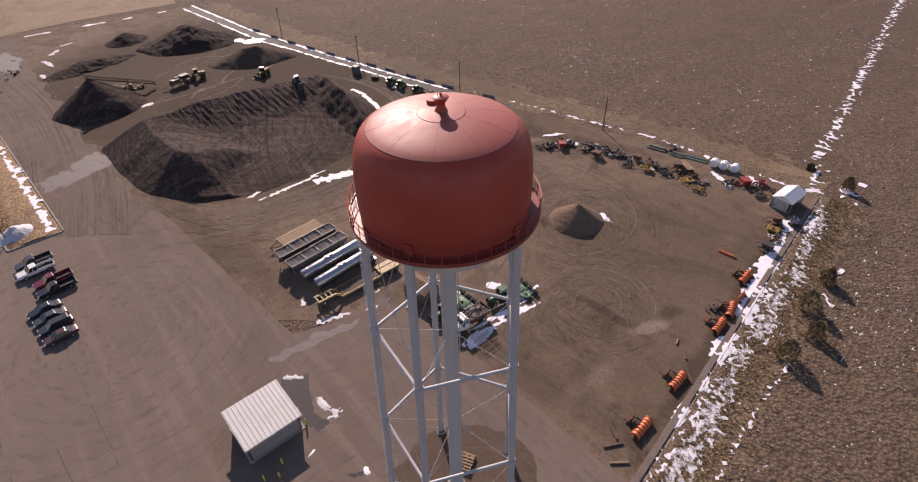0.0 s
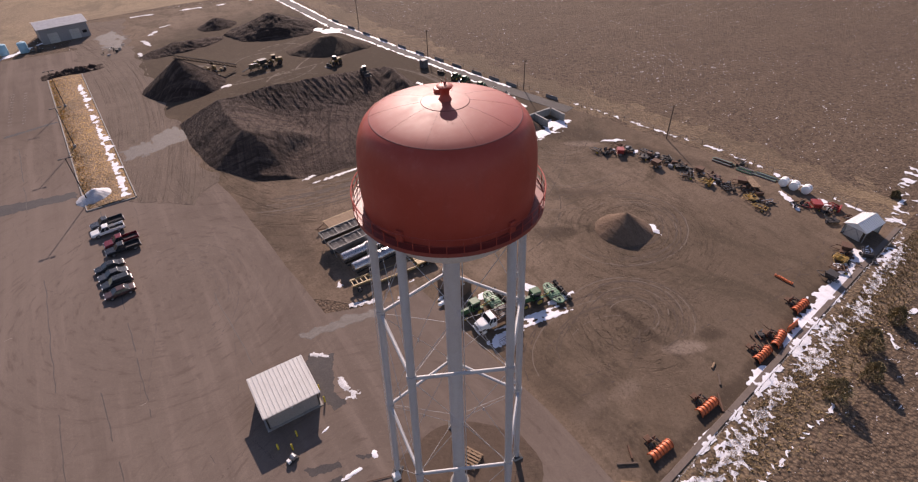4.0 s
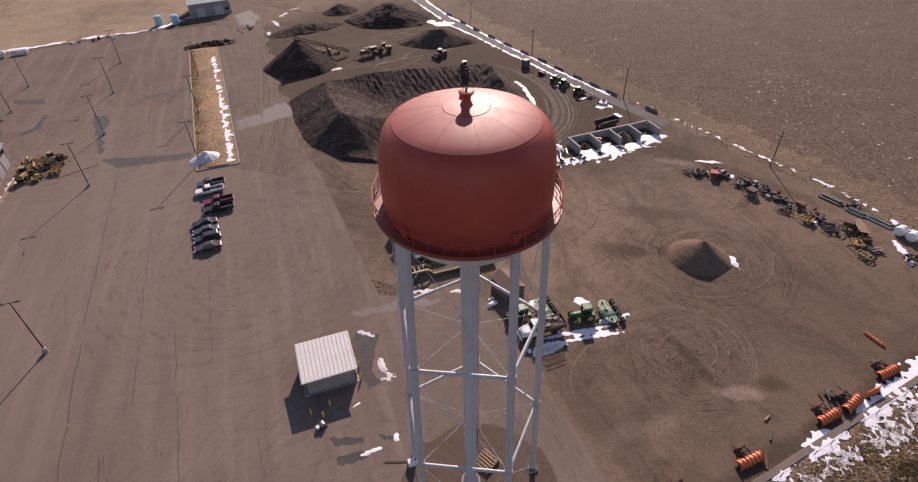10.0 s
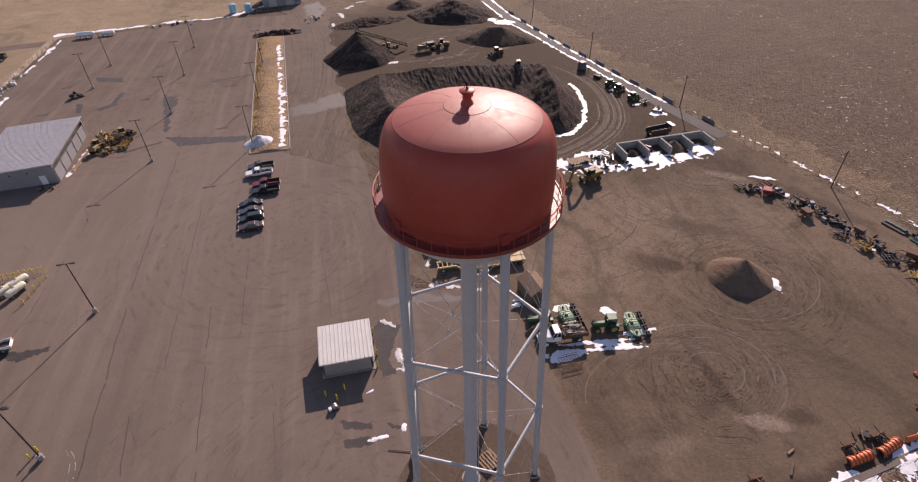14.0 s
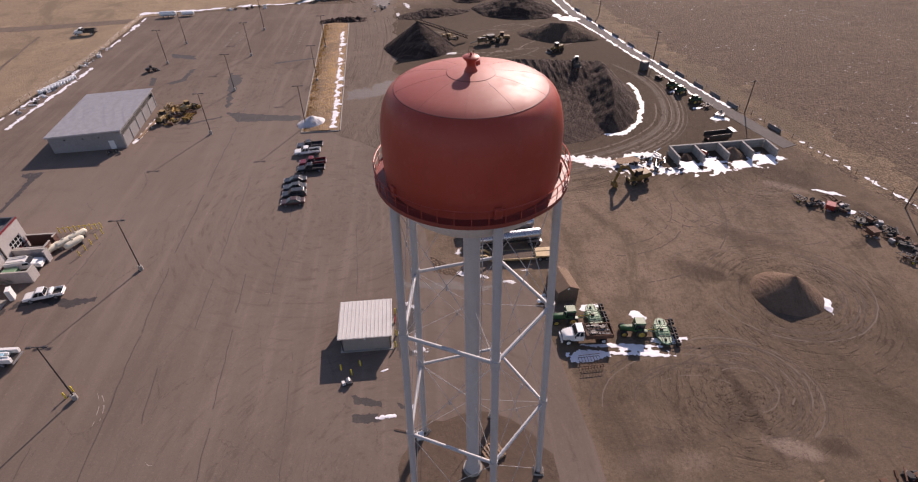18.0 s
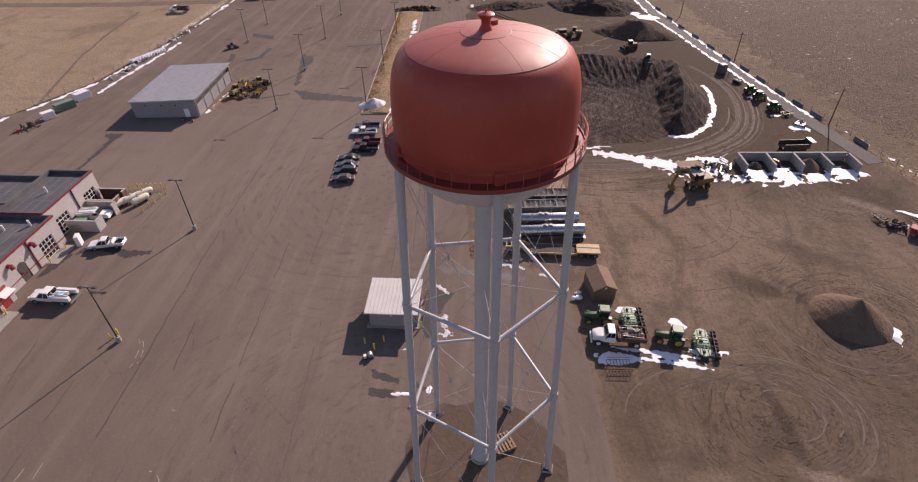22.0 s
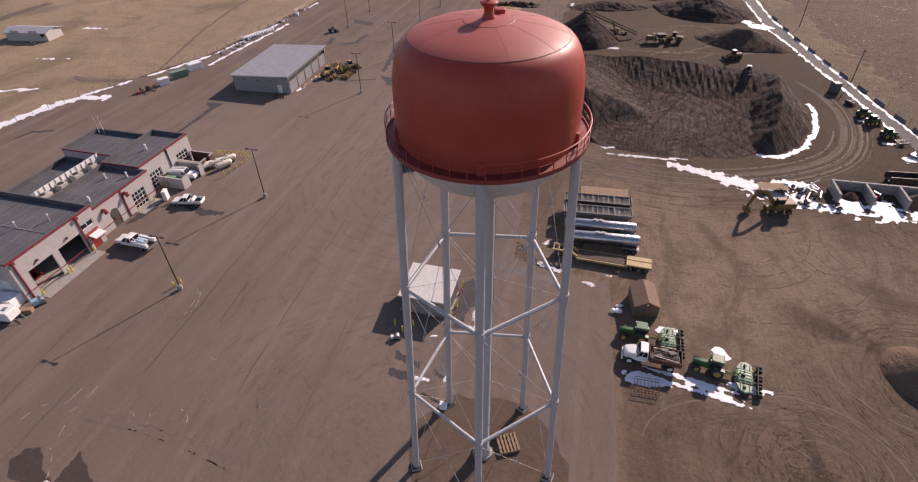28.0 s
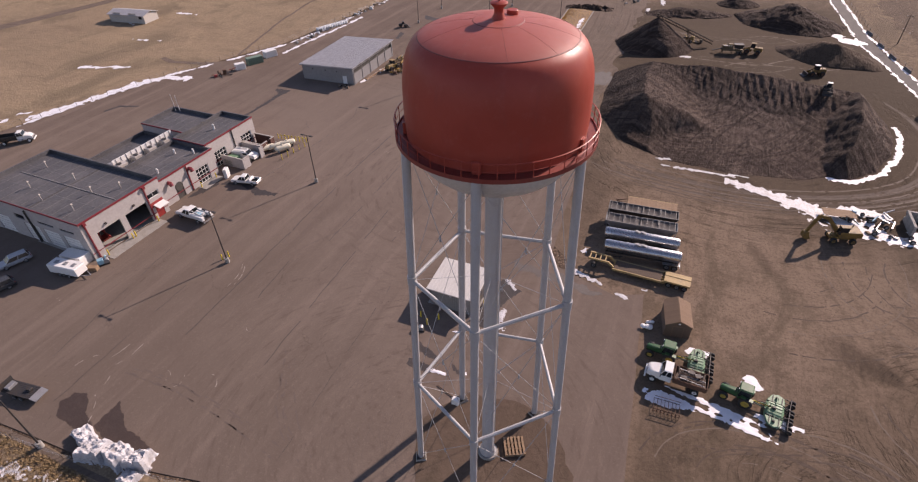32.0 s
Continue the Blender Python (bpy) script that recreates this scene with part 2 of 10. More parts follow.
def make_field(name="dry_grass", k=0.62, tan=(0.198, 0.141, 0.097, 1), snowy=True, green=1.0, dark=0.72):
    def t(*v):
        return (k * v[0], k * v[1] * green, k * v[2], 1)

    g = Graph(name, 0.95, spec=0.1, world=True)
    big, mid, fine, grain = g.noise(0.012, 4, 0.6), g.noise(0.10, 6, 0.7), g.noise(0.85, 7, 0.82, g.mapped((1.0, 0.75, 1), 0.6)), g.noise(2.6, 5, 0.8)
    c = g.mix(g.ramp(big, 0.35, 0.65), t(0.195, 0.134, 0.098), t(0.235, 0.164, 0.114))
    c = g.mix(g.ramp(mid, 0.42, 0.70, 0, 0.6), c, t(0.155, 0.103, 0.076))
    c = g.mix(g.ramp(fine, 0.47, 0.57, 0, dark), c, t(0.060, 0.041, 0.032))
    c = g.mix(g.ramp(grain, 0.49, 0.60, 0, 0.8), c, tan)
    # single tufts, their lit tops and shaded gaps put into the colour
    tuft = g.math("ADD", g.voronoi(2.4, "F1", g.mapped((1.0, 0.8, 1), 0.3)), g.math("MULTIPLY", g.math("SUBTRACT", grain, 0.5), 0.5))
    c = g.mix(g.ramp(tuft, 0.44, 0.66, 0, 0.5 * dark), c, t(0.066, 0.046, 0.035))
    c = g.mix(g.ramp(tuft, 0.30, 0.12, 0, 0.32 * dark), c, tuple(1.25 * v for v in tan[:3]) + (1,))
    streak = g.noise(0.16, 7, 0.78, g.mapped((0.35, 1, 1), -0.25), 0.6)
    c = g.mix(g.ramp(streak, 0.52, 0.68, 0, 0.6), c, t(0.12, 0.082, 0.058))
    c = g.mix(g.ramp(streak, 0.44, 0.30, 0, 0.5), c, tan)
    if not snowy:
        # beaten-down and bleached stretches
        worn = g.noise(0.035, 7, 0.72, g.mapped((1, 0.6, 1), 0.5), 0.7)
        c = g.mix(g.ramp(worn, 0.50, 0.62, 0, 0.7), c, t(0.125, 0.090, 0.064))
        c = g.mix(g.ramp(worn, 0.44, 0.32, 0, 0.4), c, tuple(1.12 * v for v in tan[:3]) + (1,))
    if snowy:
        # thin snow caught between the tufts
        patch = g.ramp(g.noise(0.02, 4, 0.7, g.mapped((1, 1.6, 1), 0.4), 0.5), 0.42, 0.72)
        speck = g.noise(0.62, 6, 0.75, g.mapped((1, 1.7, 1), 0.35))
        c = g.mix(g.ramp(g.math("ADD", speck, g.math("MULTIPLY", patch, 0.05)), 0.658, 0.676), c, (0.74, 0.72, 0.74, 1))
    g.color(c)
    g.bump(g.math("SUBTRACT", g.math("MULTIPLY", grain, 0.5), tuft), 0.1 + 0.7 * dark, 0.28)
    return g.m


def make_pile(name, a, b, pale, tracked=False):
    g = Graph(name, 0.95, spec=0.12, world=True)
    big, mid, fine = g.noise(0.06, 4, 0.6), g.noise(0.5, 6, 0.7), g.noise(4, 4, 0.75)
    dark = tuple(v * 0.6 for v in a[:3]) + (1,)
    c = g.mix(g.ramp(big, 0.35, 0.65), a, b)
    c = g.mix(g.ramp(mid, 0.48, 0.72, 0, 0.6), c, pale)
    run = g.noise(1.1, 5, 0.7, g.mapped((1.0, 0.18, 0.3), 0.5))
    h = g.math("ADD", mid, run)
    if tracked:
        # paler floor of the worked hollow
        co, r = g.polar(19, 101, 1.0, 1.0)
        edge = g.math("ADD", r, g.math("MULTIPLY", g.math("SUBTRACT", g.noise(0.10, 6, 0.72), 0.5), 16.0))
        c = g.mix(g.ramp(edge, 24, 12, 0, 0.6), c, tuple(v * 1.05 for v in pale[:3]) + (1,))
        # lanes worn by loaders that climb the heap
        for cx, cy, k in ((95, 60, 0.8), (-30, 20, 0.7), (10, 108, 0.9)):
            co, r = g.polar(cx, cy, k, 3.0)
            lane = g.noise(1.0, 6, 0.72, co, 0.4)
            w = g.ramp(g.noise(0.05, 3, 0.6, g.mapped((1, 1, 1), 0, (cx, cy, 0))), 0.34, 0.50)
            c = g.mix(g.math("MULTIPLY", g.ramp(lane, 0.50, 0.60, 0, 0.8), w), c, dark)
            c = g.mix(g.math("MULTIPLY", g.ramp(lane, 0.46, 0.36, 0, 0.8), w), c, pale)
            h = g.math("ADD", h, g.math("MULTIPLY", lane, w))
        scar = g.noise(0.16, 6, 0.75, g.mapped((1, 0.5, 1), 0.3), 0.8)
        c = g.mix(g.ramp(scar, 0.64, 0.72, 0, 0.45), c, tuple(v * 1.8 for v in pale[:3]) + (1,))
    c = g.mix(g.ramp(run, 0.52, 0.66, 0, 0.55), c, dark)
    c = g.mix(g.ramp(fine, 0.4, 0.66, 0, 0.4), c, dark)
    g.color(c)
    g.bump(g.math("ADD", g.math("MULTIPLY", fine, 0.3), h), 0.8, 0.5)
    return g.m


def make_snow(name="old_snow", dirt=0.45, tone=1.0):
    g = Graph(name, 0.6, spec=0.4, world=True)
    mid, fine = g.noise(0.8, 5, 0.7), g.noise(6, 4, 0.7)
    c = g.mix(g.ramp(mid, 0.45, 0.75, 0, dirt), (0.74 * tone, 0.73 * tone, 0.76 * tone, 1), (0.46 * tone, 0.42 * tone, 0.40 * tone, 1))
    c = g.mix(g.ramp(fine, 0.72 - 0.25 * dirt, 0.85 - 0.2 * dirt, 0, dirt), c, (0.25, 0.21, 0.18, 1))
    g.color(c)
    g.bump(fine, 0.4, 0.08)
    return g.m


def make_tank_red(name="faded_red_paint", chalk=0.0):
    g = Graph(name, 0.5, spec=0.22 + 0.4 * chalk, world=True)
    big, mid, fine = g.noise(0.35, 4, 0.6), g.noise(1.5, 5, 0.65), g.noise(14, 3, 0.6)
    run = g.noise(1.4, 5, 0.7, g.mapped((1, 1, 0.08)))
    c = g.mix(g.ramp(big, 0.35, 0.65), (0.315, 0.045, 0.027, 1), (0.350, 0.056, 0.036, 1))
    c = g.mix(g.ramp(run, 0.5, 0.75, 0, 0.35), c, (0.27, 0.045, 0.030, 1))
    c = g.mix(g.ramp(mid, 0.52, 0.8, 0, 0.35), c, (0.42, 0.11, 0.085, 1))
    wash = g.noise(0.8, 6, 0.7, g.mapped((1, 1, 0.25)))
    c = g.mix(g.ramp(wash, 0.56, 0.72, 0, 0.3), c, (0.24, 0.052, 0.042, 1))
    if chalk:
        c = g.mix(g.ramp(mid, 0.2, 0.8, chalk * 0.7, chalk), c, (0.31, 0.125, 0.105, 1))
    g.color(c)
    # rain-washed streaks are duller than the sound paint
    g.rough(g.ramp(wash, 0.35, 0.7, 0.39 + 0.36 * chalk, 0.52 + 0.24 * chalk))
    g.bump(g.math("ADD", g.math("MULTIPLY", fine, 0.08), big), 0.12, 0.05)
    return g.m


ASPHALT = make_asphalt()
OIL, SCRAPED = (0.060, 0.043, 0.032, 1), (0.27, 0.205, 0.165, 1)
DIRT = make_dirt("packed_dirt", (0.162, 0.115, 0.082, 1), (0.196, 0.142, 0.105, 1), (0.070, 0.051, 0.036, 1), ((53, 22, 0.75, 10, 24), (24, 92, 0.55, 30, 62), (66, 60, 0.8, 4, 24), (36, 7, 0.8, 6, 16)), 0.5, ((45, 103, 34, 54, 0.78), (31, 156, 44, 66, 0.85), (50, -4, 16, 44, 0.4), (72, 84, 24, 50, 0.3)), ((26, 46, 12, 32, 0.42), (28, 24, 5, 20, 0.2)), ((36.2, 5.5, 8.8, 1.0, 92, OIL, 0.8), (40.4, 30.6, 5.2, 2.6, -25, OIL, 0.75), (54.0, 37.8, 8.0, 2.4, -30, OIL, 0.6), (43.8, -1.6, 3.2, 1.5, -20, OIL, 0.75), (23.0, 0.4, 3.4, 1.6, 20, OIL, 0.5), (33.0, 2.4, 3.0, 1.5, 30, OIL, 0.45), (28.3, 48.8, 4.0, 1.4, -60, OIL, 0.5), (62, -6.4, 16, 1.8, 7, OIL, 0.8), (36, -10.0, 16, 1.5, 7, OIL, 0.8), (38.6, -1.2, 3.4, 1.4, -25, SCRAPED, 0.75), (20.0, -1.0, 4.0, 1.6, 10, SCRAPED, 0.25), (26.0, -1.6, 3.0, 1.3, 0, SCRAPED, 0.25), (69.5, 53.5, 5.0, 1.6, -35, SCRAPED, 0.7), (72, 57.5, 9.0, 5.0, -50, OIL, 0.6), (80, 40, 16, 3.0, -65, OIL, 0.6), (-1.5, 60, 24, 5.0, 97, OIL, 0.5), (18.5, 4, 19, 3.0, 95, OIL, 0.4)))
ROADDIRT = make_dirt("pale_dirt_road", (0.154, 0.117, 0.094, 1), (0.174, 0.133, 0.107, 1), (0.115, 0.086, 0.068, 1), ((-260, 150, 0.9, 300, 400), (24, 92, 0.6, 30, 70)), 0.5)
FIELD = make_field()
WESTFIELD = make_field("tawny_field", 1.18, (0.35, 0.262, 0.168, 1), False, 1.06, 0.26)
SNOW = make_snow()
THINSNOW = make_snow("thin_snow", 0.9, 0.75)
DIRTYSNOW = make_snow("dirty_snow", 0.8, 0.62)
PILE = make_pile("dark_millings", (0.056, 0.038, 0.031, 1), (0.076, 0.052, 0.042, 1), (0.125, 0.090, 0.074, 1), True)
BROWNPILE = make_pile("brown_millings", (0.080, 0.055, 0.040, 1), (0.105, 0.073, 0.052, 1), (0.150, 0.108, 0.078, 1))
GRAVEL = make_pile("brown_gravel", (0.150, 0.098, 0.068, 1), (0.18, 0.122, 0.088, 1), (0.21, 0.15, 0.11, 1))
STRAW = make_field("straw_grass", 1.35, (0.60, 0.36, 0.12, 1), False, 1.02, 0.6)
RED = make_tank_red("faded_red_paint", 0.04)
CHALKRED = make_tank_red("chalky_red_paint", 0.34)
SEAMRED = paint("weld_seam_red", (0.20, 0.045, 0.034, 1), 0.6, dirt=0.3, dirt_c=(0.13, 0.05, 0.04, 1))
RIMRED = paint("rim_red_paint", (0.22, 0.034, 0.024, 1), 0.5, dirt=0.4, dirt_c=(0.12, 0.04, 0.03, 1))
TOWERGREY = paint("tower_grey_paint", (0.40, 0.395, 0.40, 1), 0.45, dirt=0.25, dirt_c=(0.30, 0.26, 0.22, 1))
BOWLGREY = paint("bowl_white_paint", (0.50, 0.49, 0.47, 1), 0.45, dirt=0.3, dirt_c=(0.33, 0.27, 0.22, 1), scale=0.5)
CONCRETE = paint("concrete", (0.30, 0.28, 0.255, 1), 0.85, dirt=0.5, dirt_c=(0.17, 0.145, 0.125, 1), scale=0.9, bump=0.2)
WALLBEIGE = paint("beige_metal_siding", (0.40, 0.365, 0.33, 1), 0.55, dirt=0.25, dirt_c=(0.27, 0.23, 0.2, 1), scale=0.4)
ROOFPALE = paint("pale_metal_roof", (0.62, 0.59, 0.55, 1), 0.4, dirt=0.3, dirt_c=(0.40, 0.36, 0.32, 1), scale=0.5)
ROOFGREY = paint("grey_metal_roof", (0.36, 0.345, 0.35, 1), 0.45, dirt=0.12, dirt_c=(0.28, 0.27, 0.27, 1), scale=0.08, bump=0)
ROOFDARK = paint("dark_membrane_roof", (0.075, 0.073, 0.078, 1), 0.7, dirt=0.6, dirt_c=(0.13, 0.12, 0.12, 1), scale=0.25, bump=0.15)
WHITE = paint("white_paint", (0.72, 0.71, 0.69, 1), 0.4, dirt=0.2, dirt_c=(0.45, 0.40, 0.35, 1))
CREAM = paint("cream_paint", (0.68, 0.62, 0.48, 1), 0.45, dirt=0.2)
BLACK = paint("black_rubber", (0.016, 0.016, 0.017, 1), 0.75, dirt=0.3, dirt_c=(0.06, 0.05, 0.042, 1), scale=3)
DARKSTEEL = paint("dark_steel", (0.045, 0.042, 0.042, 1), 0.55, 0.3, dirt=0.4, dirt_c=(0.10, 0.062, 0.04, 1), scale=2)
STEEL = paint("grey_steel", (0.28, 0.28, 0.29, 1), 0.45, 0.4, dirt=0.35, dirt_c=(0.18, 0.13, 0.10, 1), scale=1.5)
STAINLESS = paint("polished_aluminium", (0.44, 0.44, 0.455, 1), 0.28, 0.95, dirt=0.2, dirt_c=(0.30, 0.27, 0.25, 1), scale=0.7)
RUST = paint("rusty_steel", (0.13, 0.065, 0.04, 1), 0.8, 0.2, dirt=0.6, dirt_c=(0.06, 0.04, 0.032, 1), scale=2.5, bump=0.2)
YELLOW = paint("machine_yellow", (0.32, 0.185, 0.03, 1), 0.55, dirt=0.75, dirt_c=(0.15, 0.10, 0.05, 1), scale=1.5)
PALEYELLOW = paint("dusty_yellow_paint", (0.30, 0.20, 0.075, 1), 0.6, dirt=0.6, dirt_c=(0.24, 0.16, 0.08, 1), scale=1.5)
RIMYELLOW = paint("dull_yellow_rim", (0.38, 0.28, 0.04, 1), 0.5, dirt=0.5, scale=3)
SAFETY = paint("safety_yellow", (0.62, 0.46, 0.04, 1), 0.5, dirt=0.25, scale=2)
GREEN = paint("tractor_green", (0.030, 0.110, 0.038, 1), 0.4, dirt=0.4, dirt_c=(0.10, 0.12, 0.07, 1), scale=1.5)
MOWGREEN = paint("faded_mower_green", (0.13, 0.25, 0.14, 1), 0.5, dirt=0.45, dirt_c=(0.22, 0.24, 0.18, 1), scale=1.2)
ORANGE = paint("plow_orange", (0.70, 0.15, 0.04, 1), 0.5, dirt=0.25, dirt_c=(0.20, 0.08, 0.05, 1), scale=1.6)
REDPAINT = paint("red_paint", (0.30, 0.030, 0.026, 1), 0.45, dirt=0.3, dirt_c=(0.12, 0.05, 0.04, 1))
MAROON = paint("maroon_trim", (0.20, 0.022, 0.030, 1), 0.45, dirt=0.15)
TAN = paint("tan_trailer_paint", (0.40, 0.27, 0.11, 1), 0.6, dirt=0.5, dirt_c=(0.16, 0.11, 0.07, 1))
BROWNROOF = paint("brown_shingle", (0.20, 0.125, 0.078, 1), 0.85, dirt=0.4, dirt_c=(0.10, 0.06, 0.04, 1), scale=1.5, bump=0.2)
BROWNWALL = paint("brown_board", (0.15, 0.098, 0.068, 1), 0.8, dirt=0.3, scale=1.5)
WOOD = paint("weathered_wood", (0.27, 0.175, 0.105, 1), 0.85, dirt=0.5, dirt_c=(0.13, 0.085, 0.055, 1), scale=2.5, bump=0.2)
POLEWOOD = paint("pole_wood", (0.11, 0.075, 0.055, 1), 0.9, dirt=0.4, scale=2)
BLUETANK = paint("pale_blue_plastic", (0.24, 0.44, 0.54, 1), 0.5, dirt=0.2)
GREENBOX = paint("green_container", (0.13, 0.20, 0.15, 1), 0.55, dirt=0.35, scale=0.7)
BROWNBOX = paint("dark_red_bin", (0.11, 0.048, 0.038, 1), 0.7, dirt=0.4)
# dark tone that stands in for unlit rooms; two workshop door parts share it
INSIDE = paint("dim_interior", (0.06, 0.055, 0.05, 1), 0.9, dirt=0.3)
def make_glass():
    g = Graph("dark_glass", 0.08, spec=0.35)
    g.color(g.mix(g.ramp(g.noise(2, 3), 0.4, 0.7), (0.012, 0.014, 0.017, 1), (0.028, 0.03, 0.033, 1)))
    return g.m


GLASS = make_glass()


# ---- building blocks ----
class B:
    """Collects the faces of one mesh."""

    def __init__(self):
        self.v, self.f = [], []

    def add(self, verts, faces, m=None):
        k = len(self.v)
        self.v += [tuple(m @ Vector(p)) if m else tuple(p) for p in verts]
        self.f += [tuple(k + i for i in q) for q in faces]
        return self

    def box(self, c, s, rz=0.0, rx=0.0, ry=0.0, top=(1, 1)):
        """A box about c; top: how far its upper face narrows."""
        x, y, z = s[0] / 2, s[1] / 2, s[2] / 2
        a, b = top
        p = [(-x, -y, -z), (x, -y, -z), (x, y, -z), (-x, y, -z), (-x * a, -y * b, z), (x * a, -y * b, z), (x * a, y * b, z), (-x * a, y * b, z)]
        return self.add(p, [(3, 2, 1, 0), (4, 5, 6, 7), (0, 1, 5, 4), (1, 2, 6, 5), (2, 3, 7, 6), (3, 0, 4, 7)], pose(*c, rx, ry, rz))

    def cyl(self, a, b, r, r2=None, n=12, cap=True):
        a, b = Vector(a), Vector(b)
        r2 = r if r2 is None else r2
        q = (b - a).to_track_quat("Z", "Y").to_matrix()
        p = []
        for e, rr in ((a, r), (b, r2)):
            p += [e + q @ Vector((rr * math.cos(i * math.tau / n), rr * math.sin(i * math.tau / n), 0)) for i in range(n)]
        f = [(i, (i + 1) % n, n + (i + 1) % n, n + i) for i in range(n)]
        if cap:
            f += [tuple(range(n - 1, -1, -1)), tuple(range(n, 2 * n))]
        return self.add(p, f)

    def lathe(self, prof, n=32, c=(0, 0, 0), m=None):
        """Turns (radius, height) pairs round the upright axis."""
        k = len(prof)
        p = [(c[0] + r * math.cos(i * math.tau / n), c[1] + r * math.sin(i * math.tau / n), c[2] + z) for i in range(n) for r, z in prof]
        f = [(i * k + j, ((i + 1) % n) * k + j, ((i + 1) % n) * k + j + 1, i * k + j + 1) for i in range(n) for j in range(k - 1)]
        return self.add(p, f, m)

    def prism(self, poly, z0, z1, m=None):
        n = len(poly)
        p = [(x, y, z0) for x, y in poly] + [(x, y, z1) for x, y in poly]
        f = [(i, (i + 1) % n, n + (i + 1) % n, n + i) for i in range(n)] + [tuple(range(n - 1, -1, -1)), tuple(range(n, 2 * n))]
        return self.add(p, f, m)

    def side(self, poly, y0, y1):
        """A side outline in x and z, drawn out from y0 to y1."""
        n = len(poly)
        p = [(x, y0, z) for x, z in poly] + [(x, y1, z) for x, z in poly]
        f = [(i, (i + 1) % n, n + (i + 1) % n, n + i) for i in range(n)] + [tuple(range(n - 1, -1, -1)), tuple(range(n, 2 * n))]
        return self.add(p, f)

    def tube(self, pts, r, n=6):
        pts = [Vector(p) for p in pts]
        ring = []
        for i, p in enumerate(pts):
            d = (pts[min(i + 1, len(pts) - 1)] - pts[max(i - 1, 0)]).normalized()
            q = d.to_track_quat("Z", "Y").to_matrix()
            ring += [p + q @ Vector((r * math.cos(k * math.tau / n), r * math.sin(k * math.tau / n), 0)) for k in range(n)]
        f = [(i * n + k, i * n + (k + 1) % n, (i + 1) * n + (k + 1) % n, (i + 1) * n + k) for i in range(len(pts) - 1) for k in range(n)]
        return self.add(ring, f + [tuple(range(n - 1, -1, -1)), tuple((len(pts) - 1) * n + k for k in range(n))])

    def grid(self, nx, ny, fn):
        p = [fn(i / nx, j / ny) for j in range(ny + 1) for i in range(nx + 1)]
        f = [(j * (nx + 1) + i, j * (nx + 1) + i + 1, (j + 1) * (nx + 1) + i + 1, (j + 1) * (nx + 1) + i) for j in range(ny) for i in range(nx)]
        return self.add(p, f)


def mesh_of(name, b, material, smooth=0.0, bevel=0.0):
    me = bpy.data.meshes.new(name)
    me.from_pydata(b.v, [], b.f)
    bm = bmesh.new()
    bm.from_mesh(me)
    bmesh.ops.recalc_face_normals(bm, faces=bm.faces)
    if bevel:
        bmesh.ops.bevel(bm, geom=[e for e in bm.edges if len(e.link_faces) == 2 and e.calc_face_angle() > 0.6], offset=bevel, segments=1, affect="EDGES", clamp_overlap=True)
    bm.to_mesh(me)
    bm.free()
    if smooth:
        me.shade_smooth()
        me.set_sharp_from_angle(angle=radians(smooth))
    me.materials.append(material)
    return me


def part(name, b, material, parent, label="", smooth=0.0, bevel=0.0):
    ob = new(name, mesh_of(name, b, material, smooth, bevel))
    ob.parent = parent
    if label:
        ob["label"] = label
    return ob


def share(name, me, parent, m=None):
    ob = new(name, me)
    ob.parent = parent
    if m is not None:
        ob.matrix_basis = m
    return ob


def thing(name, m, label, category, group="", kind=""):
    ob = new(name)
    ob.empty_display_size = 0.3
    ob.matrix_basis = m
    return tagged(ob, label, category, group, kind)


def solid(name, b, material, label, category, kind="", m=None, smooth=0.0, bevel=0.0, group=""):
    ob = new(name, mesh_of(name, b, material, smooth, bevel))
    if m is not None:
        ob.matrix_basis = m
    return tagged(ob, label, category, group, kind)


def hill(x, y, k=1.0):
    return noise.noise((x * k, y * k, 0.37))


def rag(x, y, k):
    return 0.6 * noise.noise((x * k, y * k, 3.1)) + 0.3 * noise.noise((x * k * 2.3, y * k * 2.3, 7.7)) + 0.2 * noise.noise((x * k * 6, y * k * 6, 1.9))


# ---- the ground ----
def sheet():
    b = B()
    edge = [-4000, -2000, -1000, -600] + list(range(-400, 401, 20)) + [600, 1000, 2000, 4000]
    n = len(edge) - 1

    def at(u, v):
        x, y = edge[round(u * n)], edge[round(v * n)] + 60
        return x, y, -0.06 + (0.5 * hill(x, y, 0.01) if abs(x) > 280 or y > 330 or y < -120 else 0)

    return b.grid(n, n, at)


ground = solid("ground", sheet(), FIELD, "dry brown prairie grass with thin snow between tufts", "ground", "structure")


def flat(poly, z, step=4.0, wob=0.6):
    """A flat sheet with a slightly ragged rim."""
    pts = []
    for (x0, y0), (x1, y1) in zip(poly, poly[1:] + poly[:1]):
        d = math.hypot(x1 - x0, y1 - y0)
        k = max(1, int(d / step))
        for i in range(k):
            x, y = x0 + (x1 - x0) * i / k, y0 + (y1 - y0) * i / k
            pts.append((x + wob * hill(x, y, 0.21), y + wob * hill(y, x, 0.23)))
    return B().prism(pts, z - 0.3, z)


